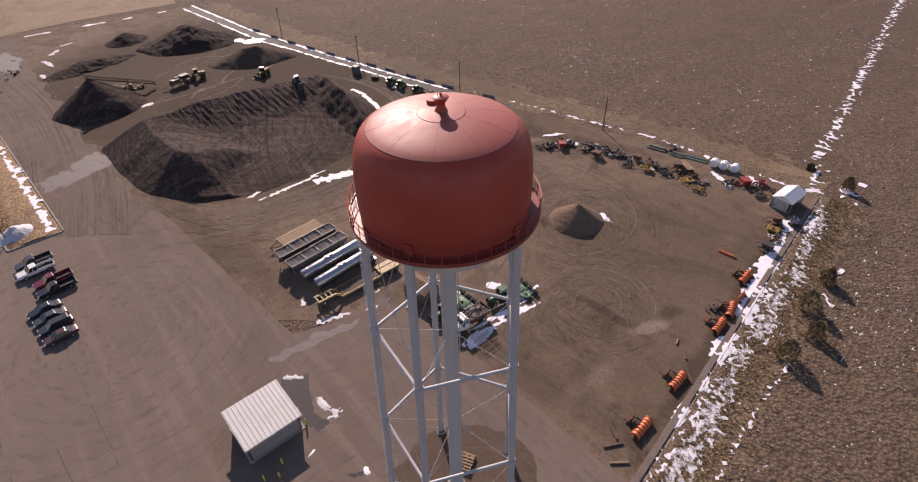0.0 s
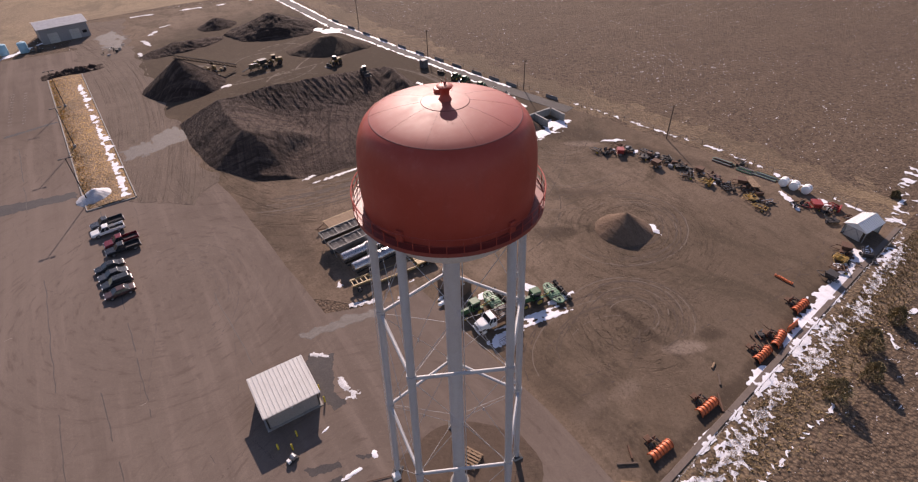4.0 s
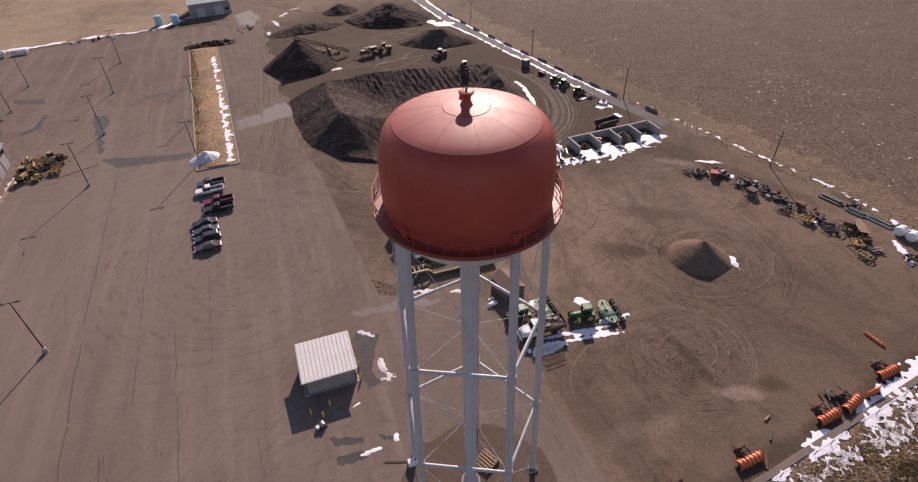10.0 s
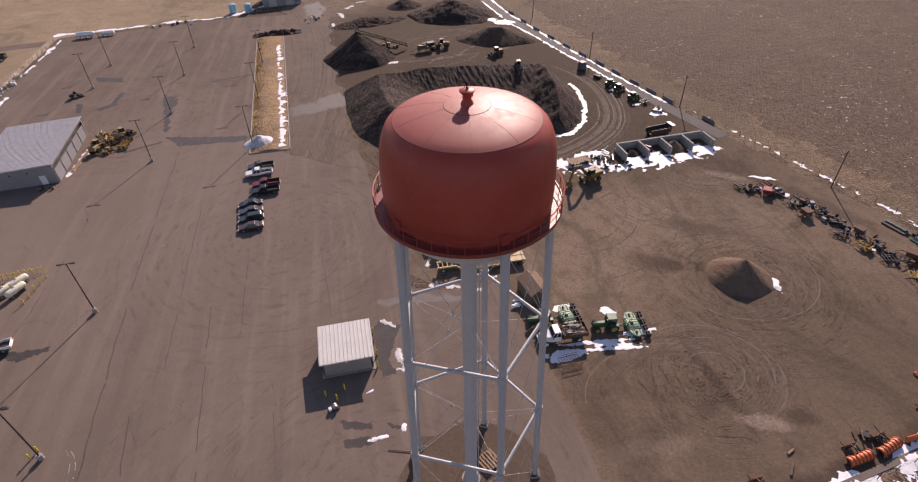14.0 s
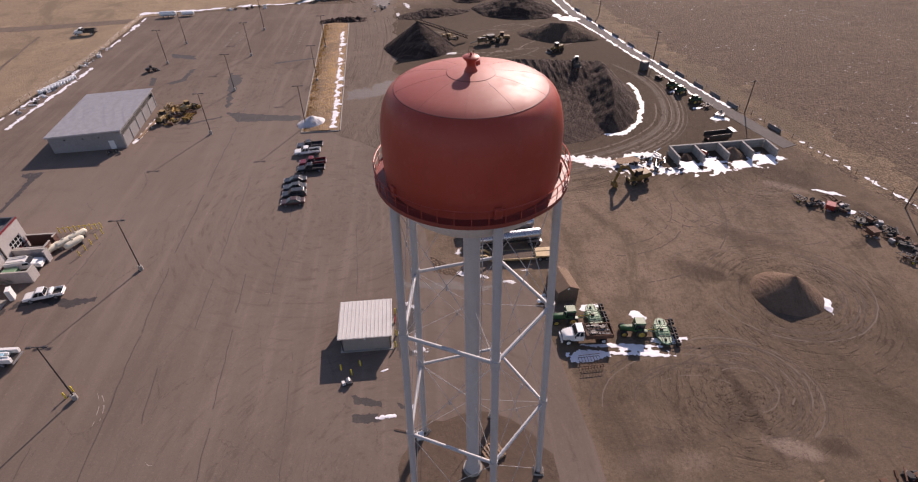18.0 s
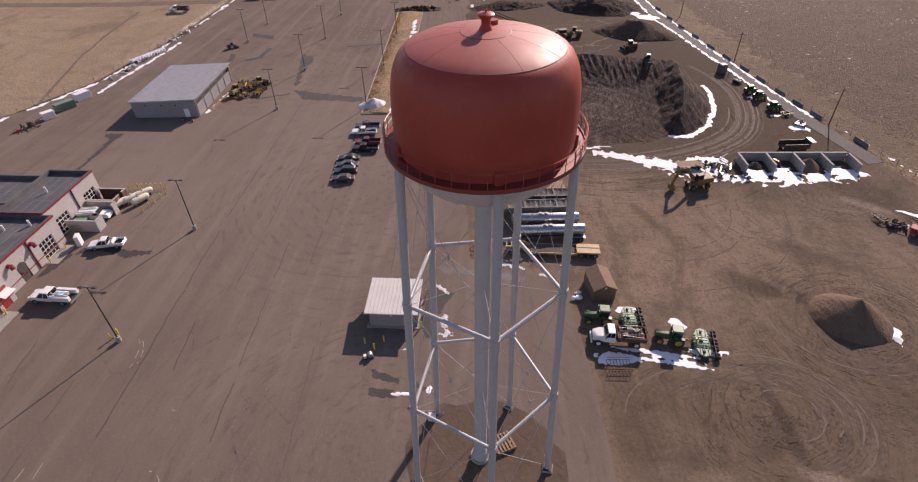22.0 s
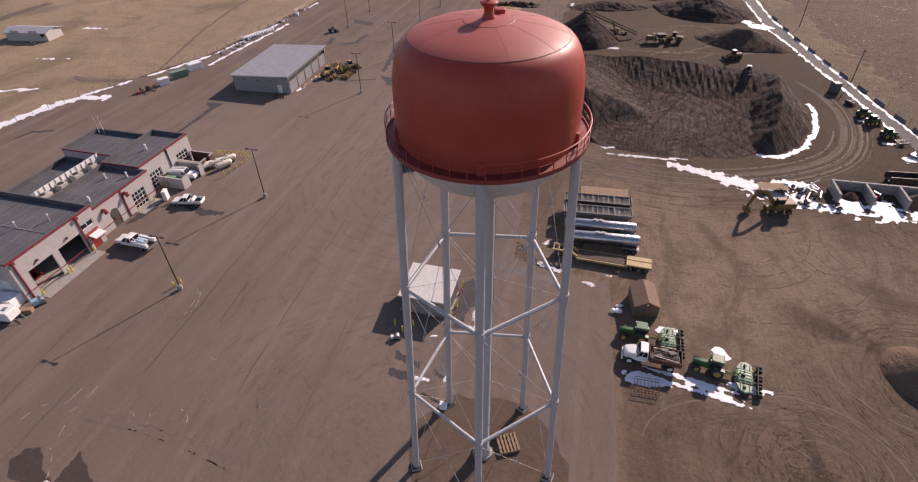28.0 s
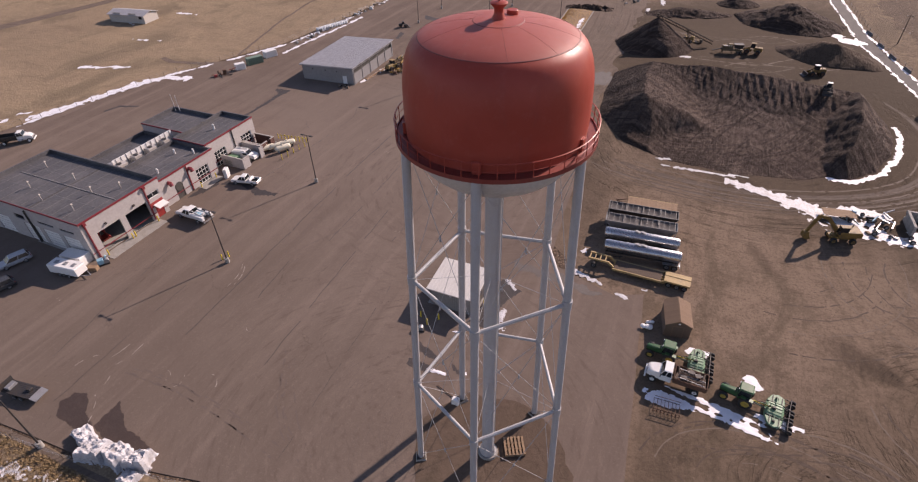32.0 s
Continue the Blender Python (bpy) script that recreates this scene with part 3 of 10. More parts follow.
YARD = [(14, -13.5), (93, -4.5), (95, 0), (90, 33), (82, 63), (75, 88), (66, 126), (58, 165), (53, 235), (-10, 245), (-26, 240), (-26, 60), (-4, 40), (8, 28)]
solid("dirt_yard", flat(YARD, -0.02), DIRT, "rutted brown dirt yard crossed by tyre tracks", "ground", "structure")
PAVE = [(15.2, -14.5), (15, 2), (12.4, 33), (8.4, 31), (-2.9, 35), (-6.4, 80), (-9.5, 96), (-14, 104), (-22, 112), (-24.5, 180), (-26, 205), (-48, 207), (-75, 203), (-108, 197), (-107, 150), (-112, 108), (-126, 75), (-134, 45), (-142, 10), (-150, -20), (-56, -19.6), (-44, -18.8), (-28, -15.8)]
solid("pavement", flat(PAVE, 0.02, 5, 0.25), ASPHALT, "worn brownish asphalt yard with cracks and stains", "pavement", "structure")
solid("dirt_road", flat([(-6, 86), (-8.5, 96), (-10, 140), (-11, 190), (-9, 236), (-27, 240), (-28.2, 180), (-26.4, 140), (-23.4, 88), (-14, 80)], 0.045, 1.0, 2.6), ROADDIRT, "pale packed dirt lane beside the stockpiles", "road", "structure")
road_b = B()
for (xa, ya), (xb, yb) in (((79.4, 69), (75, 86)), ((75, 86), (72.8, 96)), ((72.8, 96), (65.5, 134)), ((65.5, 134), (58.2, 170)), ((58.2, 170), (53.5, 232))):
    d = Vector((xb - xa, yb - ya)).normalized()
    s = Vector((d.y, -d.x)) * 1.95
    road_b.prism([(xa - s.x, ya - s.y), (xa + s.x, ya + s.y), (xb + s.x, yb + s.y), (xb - s.x, yb - s.y)], -0.2, 0.03)
solid("lane", road_b, paint("lane_asphalt", (0.062, 0.052, 0.048, 1), 0.9, dirt=0.6, dirt_c=(0.09, 0.074, 0.066, 1), scale=0.3, bump=0.1), "narrow paved lane along the fence", "road", "structure")


# ---- stockpiles ----
def mound(name, x0, x1, y0, y1, nx, ny, fn, material, label, category="stockpile"):
    def at(u, v):
        x, y = x0 + (x1 - x0) * u, y0 + (y1 - y0) * v
        return x, y, fn(x, y)

    return solid(name, B().grid(nx, ny, at), material, label, category, smooth=40)


def sm(a, b, x):
    t = min(max((x - a) / (b - a), 0), 1)
    return t * t * (3 - 2 * t)


HEAP_TOE = [(-8.8, 121), (-8.8, 105), (-6.6, 91.4), (0.6, 80.6), (10, 75.6), (24, 74.6), (36.5, 77.5), (40.2, 80.2), (44.3, 80.4), (49.5, 86), (53.4, 94.5), (55.2, 107), (53.6, 116), (47, 121), (22, 122.4), (0, 124.5)]


def toe_depth(x, y, poly):
    """How far a point lies inside a ring of points (minus: outside)."""
    best, inside = 1e9, False
    for (xa, ya), (xb, yb) in zip(poly, poly[1:] + poly[:1]):
        dx, dy = xb - xa, yb - ya
        t = min(max(((x - xa) * dx + (y - ya) * dy) / (dx * dx + dy * dy), 0), 1)
        best = min(best, (x - xa - dx * t) ** 2 + (y - ya - dy * t) ** 2)
        if (ya > y) != (yb > y) and x < xa + dx * (y - ya) / dy:
            inside = not inside
    return math.sqrt(best) * (1 if inside else -1)


def line_gap(x, y, xa, ya, xb, yb):
    dx, dy = xb - xa, yb - ya
    t = min(max(((x - xa) * dx + (y - ya) * dy) / (dx * dx + dy * dy), 0), 1)
    return math.hypot(x - xa - dx * t, y - ya - dy * t), t


def big_heap(x, y):
    """A worked heap: a ramp rising northward, a steep western scarp, a furrowed northern bank and an eastern mound."""
    d = toe_depth(x, y, HEAP_TOE) + 0.7 * rag(x, y, 0.12)
    if d < -1.2:
        return -0.4
    outer = d * (0.86 - 0.17 * sm(14, 6, x))
    ramp = 0.08 + 1.3 * sm(74.5, 98, y) + 1.2 * sm(94, 106, y)
    # the western rim: a crest that climbs northward and eases into the hollow
    crest = 0.6 + 5.7 * sm(80, 93, y) + 0.5 * sm(90, 114, y)
    crest_x = 1.2 + 5.0 * sm(99, 83, y)
    rim = crest - (0.17 + 0.5 * sm(93, 82, y)) * max(0.0, x - crest_x) - 0.012 * max(0.0, x - crest_x) ** 2
    ramp = max(ramp, rim) + 0.25 * max(0.0, 1 - abs(ramp - rim) / 0.8)
    bank = 6.9 - (115.2 - 3.6 * sm(22, 42, x) - y) * (0.37 - 0.06 * sm(12, -2, x)) - 1.5 * sm(26, 42, x)
    furrow = abs(math.sin(x * 1.7 + y * 0.28 + 1.3 * noise.noise((x * 0.15, y * 0.1, 1))))
    if bank > ramp:
        k = sm(0, 1.2, bank - ramp) * sm(7.2, 6.4, bank)
        bank = min(bank, 5.4 + 1.5 * sm(42, 24, x))
        bank -= k * (0.24 * furrow ** 0.8 + 0.26 * noise.noise((x * 1.5, y * 0.3, 4)))
    h = max(ramp, bank)
    gap, t = line_gap(x, y, 44.6, 85.5, 48.6, 112)
    top = 5.0 + 2.6 * sm(0, 0.7, t) + 0.5 * noise.noise((x * 0.5, y * 0.35, 6))
    h = max(h, top - 0.86 * gap)
    h = min(h, outer)
    calm = 0.35 + 0.65 * sm(0.2, 1.2, outer - h)
    h += calm * (0.20 * rag(x, y, 0.3) + 0.13 * noise.noise((x * 1.9, y * 0.22 + 0.3 * math.sin(x * 0.2), 2)) + 0.09 * noise.noise((x * 3.2, y * 1.8, 8))) * min(1, max(h, 0) * 1.2)
    return h - 0.1


def cone(cx, cy, rad, h, k=0.0):
    def fn(x, y):
        d = math.hypot(x - cx, y - cy) * (1 + 0.10 * rag(x, y, 0.15))
        t = d / rad
        z = h * (1 - t) + 0.15 * rag(x, y, 0.6)
        return max(z, -0.3) if t < 1.1 else -0.3

    return fn


def heap(cx, cy, ax, ay, h, rot=0.0, flat_top=0.5, rough=0.5):
    c, s = math.cos(rot), math.sin(rot)

    def fn(x, y):
        dx, dy = x - cx, y - cy
        u, v = (dx * c + dy * s) / ax, (dy * c - dx * s) / ay
        t = math.hypot(u, v) * (1 + 0.25 * rag(x, y, 0.06))
        z = h * min(1, (1 - t) / (1 - flat_top)) * (0.85 + 0.3 * rag(x, y, 0.09)) + rough * 0.5 * rag(x, y, 0.25) + rough * 0.35 * rag(x, y, 0.9)
        return z if t < 1 else -0.3

    return fn


def tipped(x, y):
    """A sharp cone with a fuller western flank."""
    u, v = x - 52.5, y - 24.1
    d = math.hypot(u * (1.0 if u > 0 else 0.94), v) * (1 + 0.08 * rag(x, y, 0.15))
    fall = d / 5.2
    bulge = 0.35 * math.sin(math.pi * min(fall, 1.0)) * sm(0.5, -3.0, u)
    return max(3.75 * (1 - fall) + bulge + 0.1 * rag(x, y, 0.6), -0.3)


mound("millings_stockpile", -12, 59, 72, 127, 260, 200, big_heap, PILE, "huge dark asphalt millings stockpile scooped out in the middle")
mound("gravel_cone", 44, 62, 15, 33, 110, 110, tipped, GRAVEL, "brown gravel pile in a neat cone")
mound("conveyor_cone", -15, 11, 134, 160, 80, 80, cone(-2, 147.5, 11.5, 8.5), PILE, "dark gravel cone under a conveyor")
mound("far_stockpile", 18, 58, 164, 206, 90, 90, heap(37, 185, 16.5, 13, 7.0, -0.35, 0.12, 1.1), PILE, "long dark stockpile at the end of the yard")
mound("low_stockpile", 28, 62, 138, 168, 80, 70, heap(45.5, 153.5, 14, 8.5, 4.6, -0.35, 0.15, 0.5), BROWNPILE, "low dark stockpile near the lane")
mound("small_stockpile", 10, 30, 194, 214, 60, 60, heap(20.5, 204, 7.5, 6, 3.4, 0.2, 0.1, 0.8), PILE, "small dark heap at the end of the yard")
mound("ridge_stockpile", -12, 24, 174, 198, 90, 70, heap(5, 185, 14.5, 5.5, 2.0, 0.22, 0.3, 1.3), PILE, "uneven dark ridge of dumped millings")


# ---- the water tower ----
LEG_AT = [radians(-80.4 + 72 * k) for k in range(5)]


def leg_r(z):
    return 7.62 - 0.035 * z


def leg_p(k, z):
    return Vector((leg_r(z) * math.cos(LEG_AT[k]), leg_r(z) * math.sin(LEG_AT[k]), z))


def build_tower():
    t = thing("water_tower", pose(0, 0, 0), "tall five-legged water tower with a faded red tank over grey legs", "water tower")
    R = 6.12
    shell = [(6.05, 40.45), (R, 41.6), (R, 42.8), (6.1, 43.6), (6.05, 44.35), (5.96, 44.95), (5.84, 45.45), (5.68, 45.88), (5.48, 46.25), (5.2, 46.55), (4.95, 46.70)]
    tank = part("tank", B().lathe(shell, 96), RED, t, "faded red painted steel tank shell", smooth=50)
    dome = [(4.95, 46.70), (4.7, 46.82), (4.4, 46.93), (4.0, 47.05), (3.4, 47.20), (2.6, 47.36), (1.55, 47.50)]
    part("dome", B().lathe(dome, 96), CHALKRED, t, "chalky weathered red dome", smooth=50)
    part("dome_cap", B().lathe([(1.55, 47.51), (1.1, 47.56), (0.6, 47.60), (0.0, 47.61)], 64), CHALKRED, t, smooth=50)
    part("seam_ring", B().lathe([(4.985, 46.68), (4.982, 46.70), (4.96, 46.718), (4.92, 46.73)], 96), SEAMRED, tank, smooth=60)
    part("cap_seam", B().lathe([(1.58, 47.485), (1.57, 47.51), (1.53, 47.517)], 64), SEAMRED, tank, smooth=60)
    for k in range(10):
        a = radians(36 * k + 8)
        b = B()
        for (r0, z0), (r1, z1) in zip(dome, dome[1:]):
            b.cyl((r0 * math.cos(a), r0 * math.sin(a), z0), (r1 * math.cos(a), r1 * math.sin(a), z1), 0.007, None, 6)
        part("weld_seam", b, SEAMRED, tank)
    part("finial", B().lathe([(0.0, 47.55), (0.44, 47.58), (0.38, 47.72), (0.28, 47.9), (0.29, 48.2), (0.50, 48.42), (0.54, 48.50), (0.44, 48.56), (0.18, 48.60), (0.0, 48.61)], 28), RED, t, "red vent finial on the dome", smooth=45)
    part("hatch", B().cyl((1.45 * math.cos(1.3), 1.45 * math.sin(1.3), 47.4), (1.45 * math.cos(1.3), 1.45 * math.sin(1.3), 47.8), 0.36, 0.36, 18), RED, t, bevel=0.03)
    for ax, ay, h in ((0.16, 0.1, 0.42), (-0.14, 0.12, 0.3)):
        part("antenna", B().cyl((ax, ay, 48.55), (ax, ay, 48.6 + h), 0.02, 0.012, 6), RED, t)
    part("warning_light", B().lathe([(0.0, 0), (0.07, 0), (0.08, 0.12), (0.04, 0.17), (0, 0.18)], 12, (0, 0, 48.6)), REDPAINT, t, smooth=50)
    bowl = [(0.62, 36.44)] + [(6.02 * math.sin(q), 40.42 - 4.0 * math.cos(q)) for q in [radians(10 + 8 * i) for i in range(11)]]
    part("bowl", B().lathe(bowl, 96), BOWLGREY, t, "off-white dished tank bottom", smooth=50)
    # balcony
    part("balcony_floor", B().lathe([(6.0, 40.36), (6.76, 40.36), (6.80, 40.22), (6.84, 40.22), (6.84, 40.52), (6.76, 40.52), (6.74, 40.42), (6.0, 40.42)], 96), RIMRED, t, smooth=30)
    rails = part("railing", B().lathe([(6.80, 41.50), (6.85, 41.53), (6.80, 41.56), (6.75, 41.53), (6.80, 41.50)], 96), RED, t, smooth=60)
    part("mid_rail", B().lathe([(6.80, 40.98), (6.83, 41.0), (6.80, 41.02), (6.77, 41.0), (6.80, 40.98)], 96), RED, rails, smooth=60)
    post = mesh_of("rail_post", B().cyl((6.8, 0, 40.5), (6.8, 0, 41.53), 0.028, None, 6), RED)
    for k in range(40):
        share("rail_post", post, rails, pose(0, 0, 0, 0, 0, 9 * k + 3))
    for k in range(10):
        a = radians(36 * k + 9.6)
        part("balcony_bracket", B().side([(5.7, 39.9), (6.75, 40.35), (5.95, 40.35)], -0.03, 0.03), RED, t).matrix_basis = Matrix.Rotation(a, 4, "Z")
    # legs and bracing
    for k in range(5):
        a, b = leg_p(k, 0.25), leg_p(k, 40.3)
        leg = part("leg", B().cyl(a, b, 0.33, 0.33, 20), TOWERGREY, t, smooth=60)
        part("leg_head", B().box((6.16, 0, 40.85), (0.24, 0.55, 0.85)), RED, leg, bevel=0.04).matrix_basis = Matrix.Rotation(LEG_AT[k], 4, "Z")
        bp = leg_p(k, 0)
        part("base_plate", B().box((0, 0, 0), (1.0, 1.0, 0.08)), DARKSTEEL, leg).matrix_basis = pose(bp.x, bp.y, 0.30, 0, 0, math.degrees(LEG_AT[k]))
        part("footing", B().box((0, 0, 0), (1.25, 1.25, 0.34), top=(0.86, 0.86)), CONCRETE, t, bevel=0.03).matrix_basis = pose(bp.x, bp.y, 0.1, 0, 0, math.degrees(LEG_AT[k]))
        for z in (13.4, 27.05):
            c = leg_p(k, z)
            part("gusset", B().cyl((c.x, c.y, z - 0.45), (c.x, c.y, z + 0.45), 0.40, None, 16), TOWERGREY, leg, smooth=60)
    for z in (13.4, 27.05):
        for k in range(5):
            a, b = leg_p(k, z), leg_p((k + 1) % 5, z)
            strut = part("strut", B().cyl(a, b, 0.17, None, 12), TOWERGREY, t, smooth=60)
    for lo, hi in ((0.6, 13.1), (13.7, 26.8), (27.3, 39.8)):
        for k in range(5):
            j = (k + 1) % 5
            for a, b in ((leg_p(k, lo), leg_p(j, hi)), (leg_p(j, lo), leg_p(k, hi))):
                rod = part("tie_rod", B().cyl(a, b, 0.024, None, 6), TOWERGREY, t)
            mid = (leg_p(k, lo) + leg_p(j, lo) + leg_p(k, hi) + leg_p(j, hi)) / 4
            part("turnbuckle", B().cyl(mid - Vector((0, 0, 0.25)), mid + Vector((0, 0, 0.25)), 0.07, None, 8), TOWERGREY, rod)
    riser = part("riser", B().lathe([(0.92, 0.3), (0.85, 0.9), (0.68, 1.3), (0.68, 35.8), (0.8, 36.2), (1.15, 36.5)], 28), TOWERGREY, t, "grey riser pipe under the tank", smooth=50)
    part("riser_base", B().lathe([(0, 0.02), (1.15, 0.02), (1.1, 0.34), (0, 0.34)], 28), CONCRETE, riser, smooth=30)
    for z in (13.4, 27.05):
        for k in range(5):
            part("spider_rod", B().cyl(leg_p(k, z), (0, 0, z + 0.05), 0.02, None, 6), TOWERGREY, riser)
    # ladder on one leg and a gauge pipe on the riser
    k = 3
    d = Vector((math.cos(LEG_AT[k]), math.sin(LEG_AT[k]), 0))
    s = Vector((-d.y, d.x, 0))
    lad = part("ladder", B().cyl(leg_p(k, 2.5) + d * 0.45 + s * 0.2, leg_p(k, 41) + d * 0.45 + s * 0.2, 0.025, None, 6).cyl(leg_p(k, 2.5) + d * 0.45 - s * 0.2, leg_p(k, 41) + d * 0.45 - s * 0.2, 0.025, None, 6), TOWERGREY, t, "ladder with hoops up one leg")
    for i in range(96):
        c = leg_p(k, 2.8 + 0.4 * i) + d * 0.45
        part("rung", B().cyl(c - s * 0.2, c + s * 0.2, 0.014, None, 4), TOWERGREY, lad)
    part("gauge_pipe", B().cyl((0.8, -0.3, 0.4), (0.8, -0.3, 36.0), 0.045, None, 8), TOWERGREY, riser)
    box = part("valve_box", B().box((-6.0, 4.5, 0.45), (0.9, 0.7, 0.9)), WHITE, t, "small white valve box by a leg", bevel=0.04)
    return t


build_tower()
b = B()
pts = []
for i in range(40):
    a = i * math.tau / 40
    r = 9.2 + 0.9 * hill(math.cos(a) * 2, math.sin(a) * 2, 1.3) - (1.2 if math.cos(a - 1.2) > 0.6 else 0)
    pts.append((r * math.cos(a) + 0.6, r * math.sin(a) - 0.6))
solid("tower_pad", b.prism(pts, -0.2, 0.045), make_dirt("weedy_gravel", (0.105, 0.074, 0.056, 1), (0.125, 0.090, 0.068, 1), (0.070, 0.050, 0.037, 1), ((40, 40, 0.6, 30, 60),), 0.3), "dark weedy gravel patch under the tower", "ground", "structure")


# ---- buildings ----
def opening_wall(b, x0, x1, z0, z1, holes, y0, y1):
    """A wall in x and z, y0 to y1 thick, with holes (xa, xb, za, zb) through it."""
    xs = sorted({x0, x1, *[h[0] for h in holes], *[h[1] for h in holes]})
    zs = sorted({z0, z1, *[h[2] for h in holes], *[h[3] for h in holes]})
    nx, nz = len(xs) - 1, len(zs) - 1

    def on(i, j):
        if not (0 <= i < nx and 0 <= j < nz):
            return False
        mx, mz = (xs[i] + xs[i + 1]) / 2, (zs[j] + zs[j + 1]) / 2
        return not any(h[0] < mx < h[1] and h[2] < mz < h[3] for h in holes)

    pts, faces = {}, []

    def v(i, j, k):
        return pts.setdefault((i, j, k), len(pts))

    for i in range(nx):
        for j in range(nz):
            if not on(i, j):
                continue
            faces += [(v(i, j, 0), v(i + 1, j, 0), v(i + 1, j + 1, 0), v(i, j + 1, 0)), (v(i, j, 1), v(i, j + 1, 1), v(i + 1, j + 1, 1), v(i + 1, j, 1))]
            for di, dj, a, c in ((-1, 0, (i, j), (i, j + 1)), (1, 0, (i + 1, j), (i + 1, j + 1)), (0, -1, (i, j), (i + 1, j)), (0, 1, (i, j + 1), (i + 1, j + 1))):
                if not on(i + di, j + dj):
                    faces.append((v(*a, 0), v(*c, 0), v(*c, 1), v(*a, 1)))
    return b.add([(xs[i], (y0, y1)[k], zs[j]) for i, j, k in pts], faces)


SHEDWALL = paint("dull_beige_siding", (0.30, 0.27, 0.25, 1), 0.6, dirt=0.3, dirt_c=(0.2, 0.17, 0.15, 1), scale=0.4)


def pump_shed():
    t = thing("pump_shed", pose(-13.2, 22.3, 0.02), "small windowless shed with a pale ribbed metal roof", "shed")
    w, d, h = 6.9, 6.0, 2.95
    b = B()
    wall = part("wall", opening_wall(b, -w / 2, w / 2, 0, h, [(1.2, 2.2, 0, 2.1)], -d / 2, -d / 2 + 0.15), SHEDWALL, t, "beige ribbed steel wall")
    part("wall", B().box((0, d / 2 - 0.075, h / 2 + 0.25), (w, 0.15, h + 0.5)), SHEDWALL, t)
    for s in (-1, 1):
        part("wall", B().side([(-d / 2, 0), (d / 2, 0), (d / 2, h + 0.5), (-d / 2, h)], -0.075, 0.075), SHEDWALL, t).matrix_basis = pose(s * (w / 2 - 0.075), 0, 0, 0, 0, 90)
    ribs = mesh_of("wall_rib", B().box((0, -0.03, h / 2), (0.06, 0.05, h - 0.04)), SHEDWALL)
    for i in range(21):
        x = -w / 2 + 0.2 + i * 0.325
        if not 1.0 < x < 2.4:
            share("wall_rib", ribs, t, pose(x, -d / 2, 0))
    for i in range(18):
        for s in (-1, 1):
            share("wall_rib", ribs, t, pose(s * w / 2, -d / 2 + 0.2 + i * 0.33, 0, 0, 0, s * 90))
    door = part("door", B().box((1.7, -d / 2 + 0.08, 1.04), (0.98, 0.06, 2.06)), SHEDWALL, t, "plain beige steel door", bevel=0.01)
    part("door_handle", B().cyl((1.35, -d / 2 + 0.02, 1.0), (1.35, -d / 2 - 0.06, 1.0), 0.03), STEEL, door)
    lamp = part("wall_lamp", B().box((-0.1, -d / 2 - 0.1, 2.45), (0.3, 0.2, 0.22), top=(0.6, 0.7)), WHITE, t, bevel=0.02)
    tilt = math.degrees(math.atan2(0.5, d))
    roof = part("roof", B().box((0, 0, 0), (w + 0.7, d + 0.8, 0.1)), ROOFPALE, t, "pale standing-seam metal roof")
    roof.matrix_basis = pose(0, 0, h + 0.36, tilt, 0, 0)
    seam = mesh_of("seam", B().box((0, 0, 0), (0.07, d + 0.8, 0.07), top=(0.6, 1)), ROOFPALE)
    for i in range(14):
        share("seam", seam, roof, pose(-3.65 + i * 0.562, 0, 0.08))
    part("fascia", B().box((0, -(d + 0.8) / 2 - 0.02, -0.05), (w + 0.72, 0.04, 0.2)), WHITE, roof)
    part("gutter", B().box((0, -(d + 0.8) / 2 - 0.1, -0.02), (w + 0.7, 0.12, 0.1)), SHEDWALL, roof)
    part("slab", B().box((0, 0, 0.04), (w + 0.6, d + 0.6, 0.1)), CONCRETE, t)
    return t


pump_shed()


def gable_box(t, w, d, h, rise, wallmat, roofmat, over=0.4, ridge_x=True):
    """Four walls and a two-sided roof; the ridge runs along x."""
    part("wall", B().box((0, -d / 2 + 0.1, h / 2), (w, 0.2, h)), wallmat, t)
    part("wall", B().box((0, d / 2 - 0.1, h / 2), (w, 0.2, h)), wallmat, t)
    for s in (-1, 1):
        part("wall", B().side([(-d / 2 + 0.2, 0), (d / 2 - 0.2, 0), (d / 2 - 0.2, h), (0, h + rise), (-d / 2 + 0.2, h)], -0.1, 0.1), wallmat, t).matrix_basis = pose(s * (w / 2 - 0.1), 0, 0, 0, 0, 90)
    out = []
    ang = math.degrees(math.atan2(rise, d / 2))
    ln = math.hypot(d / 2, rise) + over
    for s in (-1, 1):
        r = part("roof", B().box((0, -ln / 2 * s * -1, 0), (w + 2 * over, ln, 0.12)), roofmat, t)
        r.matrix_basis = pose(0, 0, h + rise + 0.1, -ang * s, 0, 0)
        out.append(r)
    return out


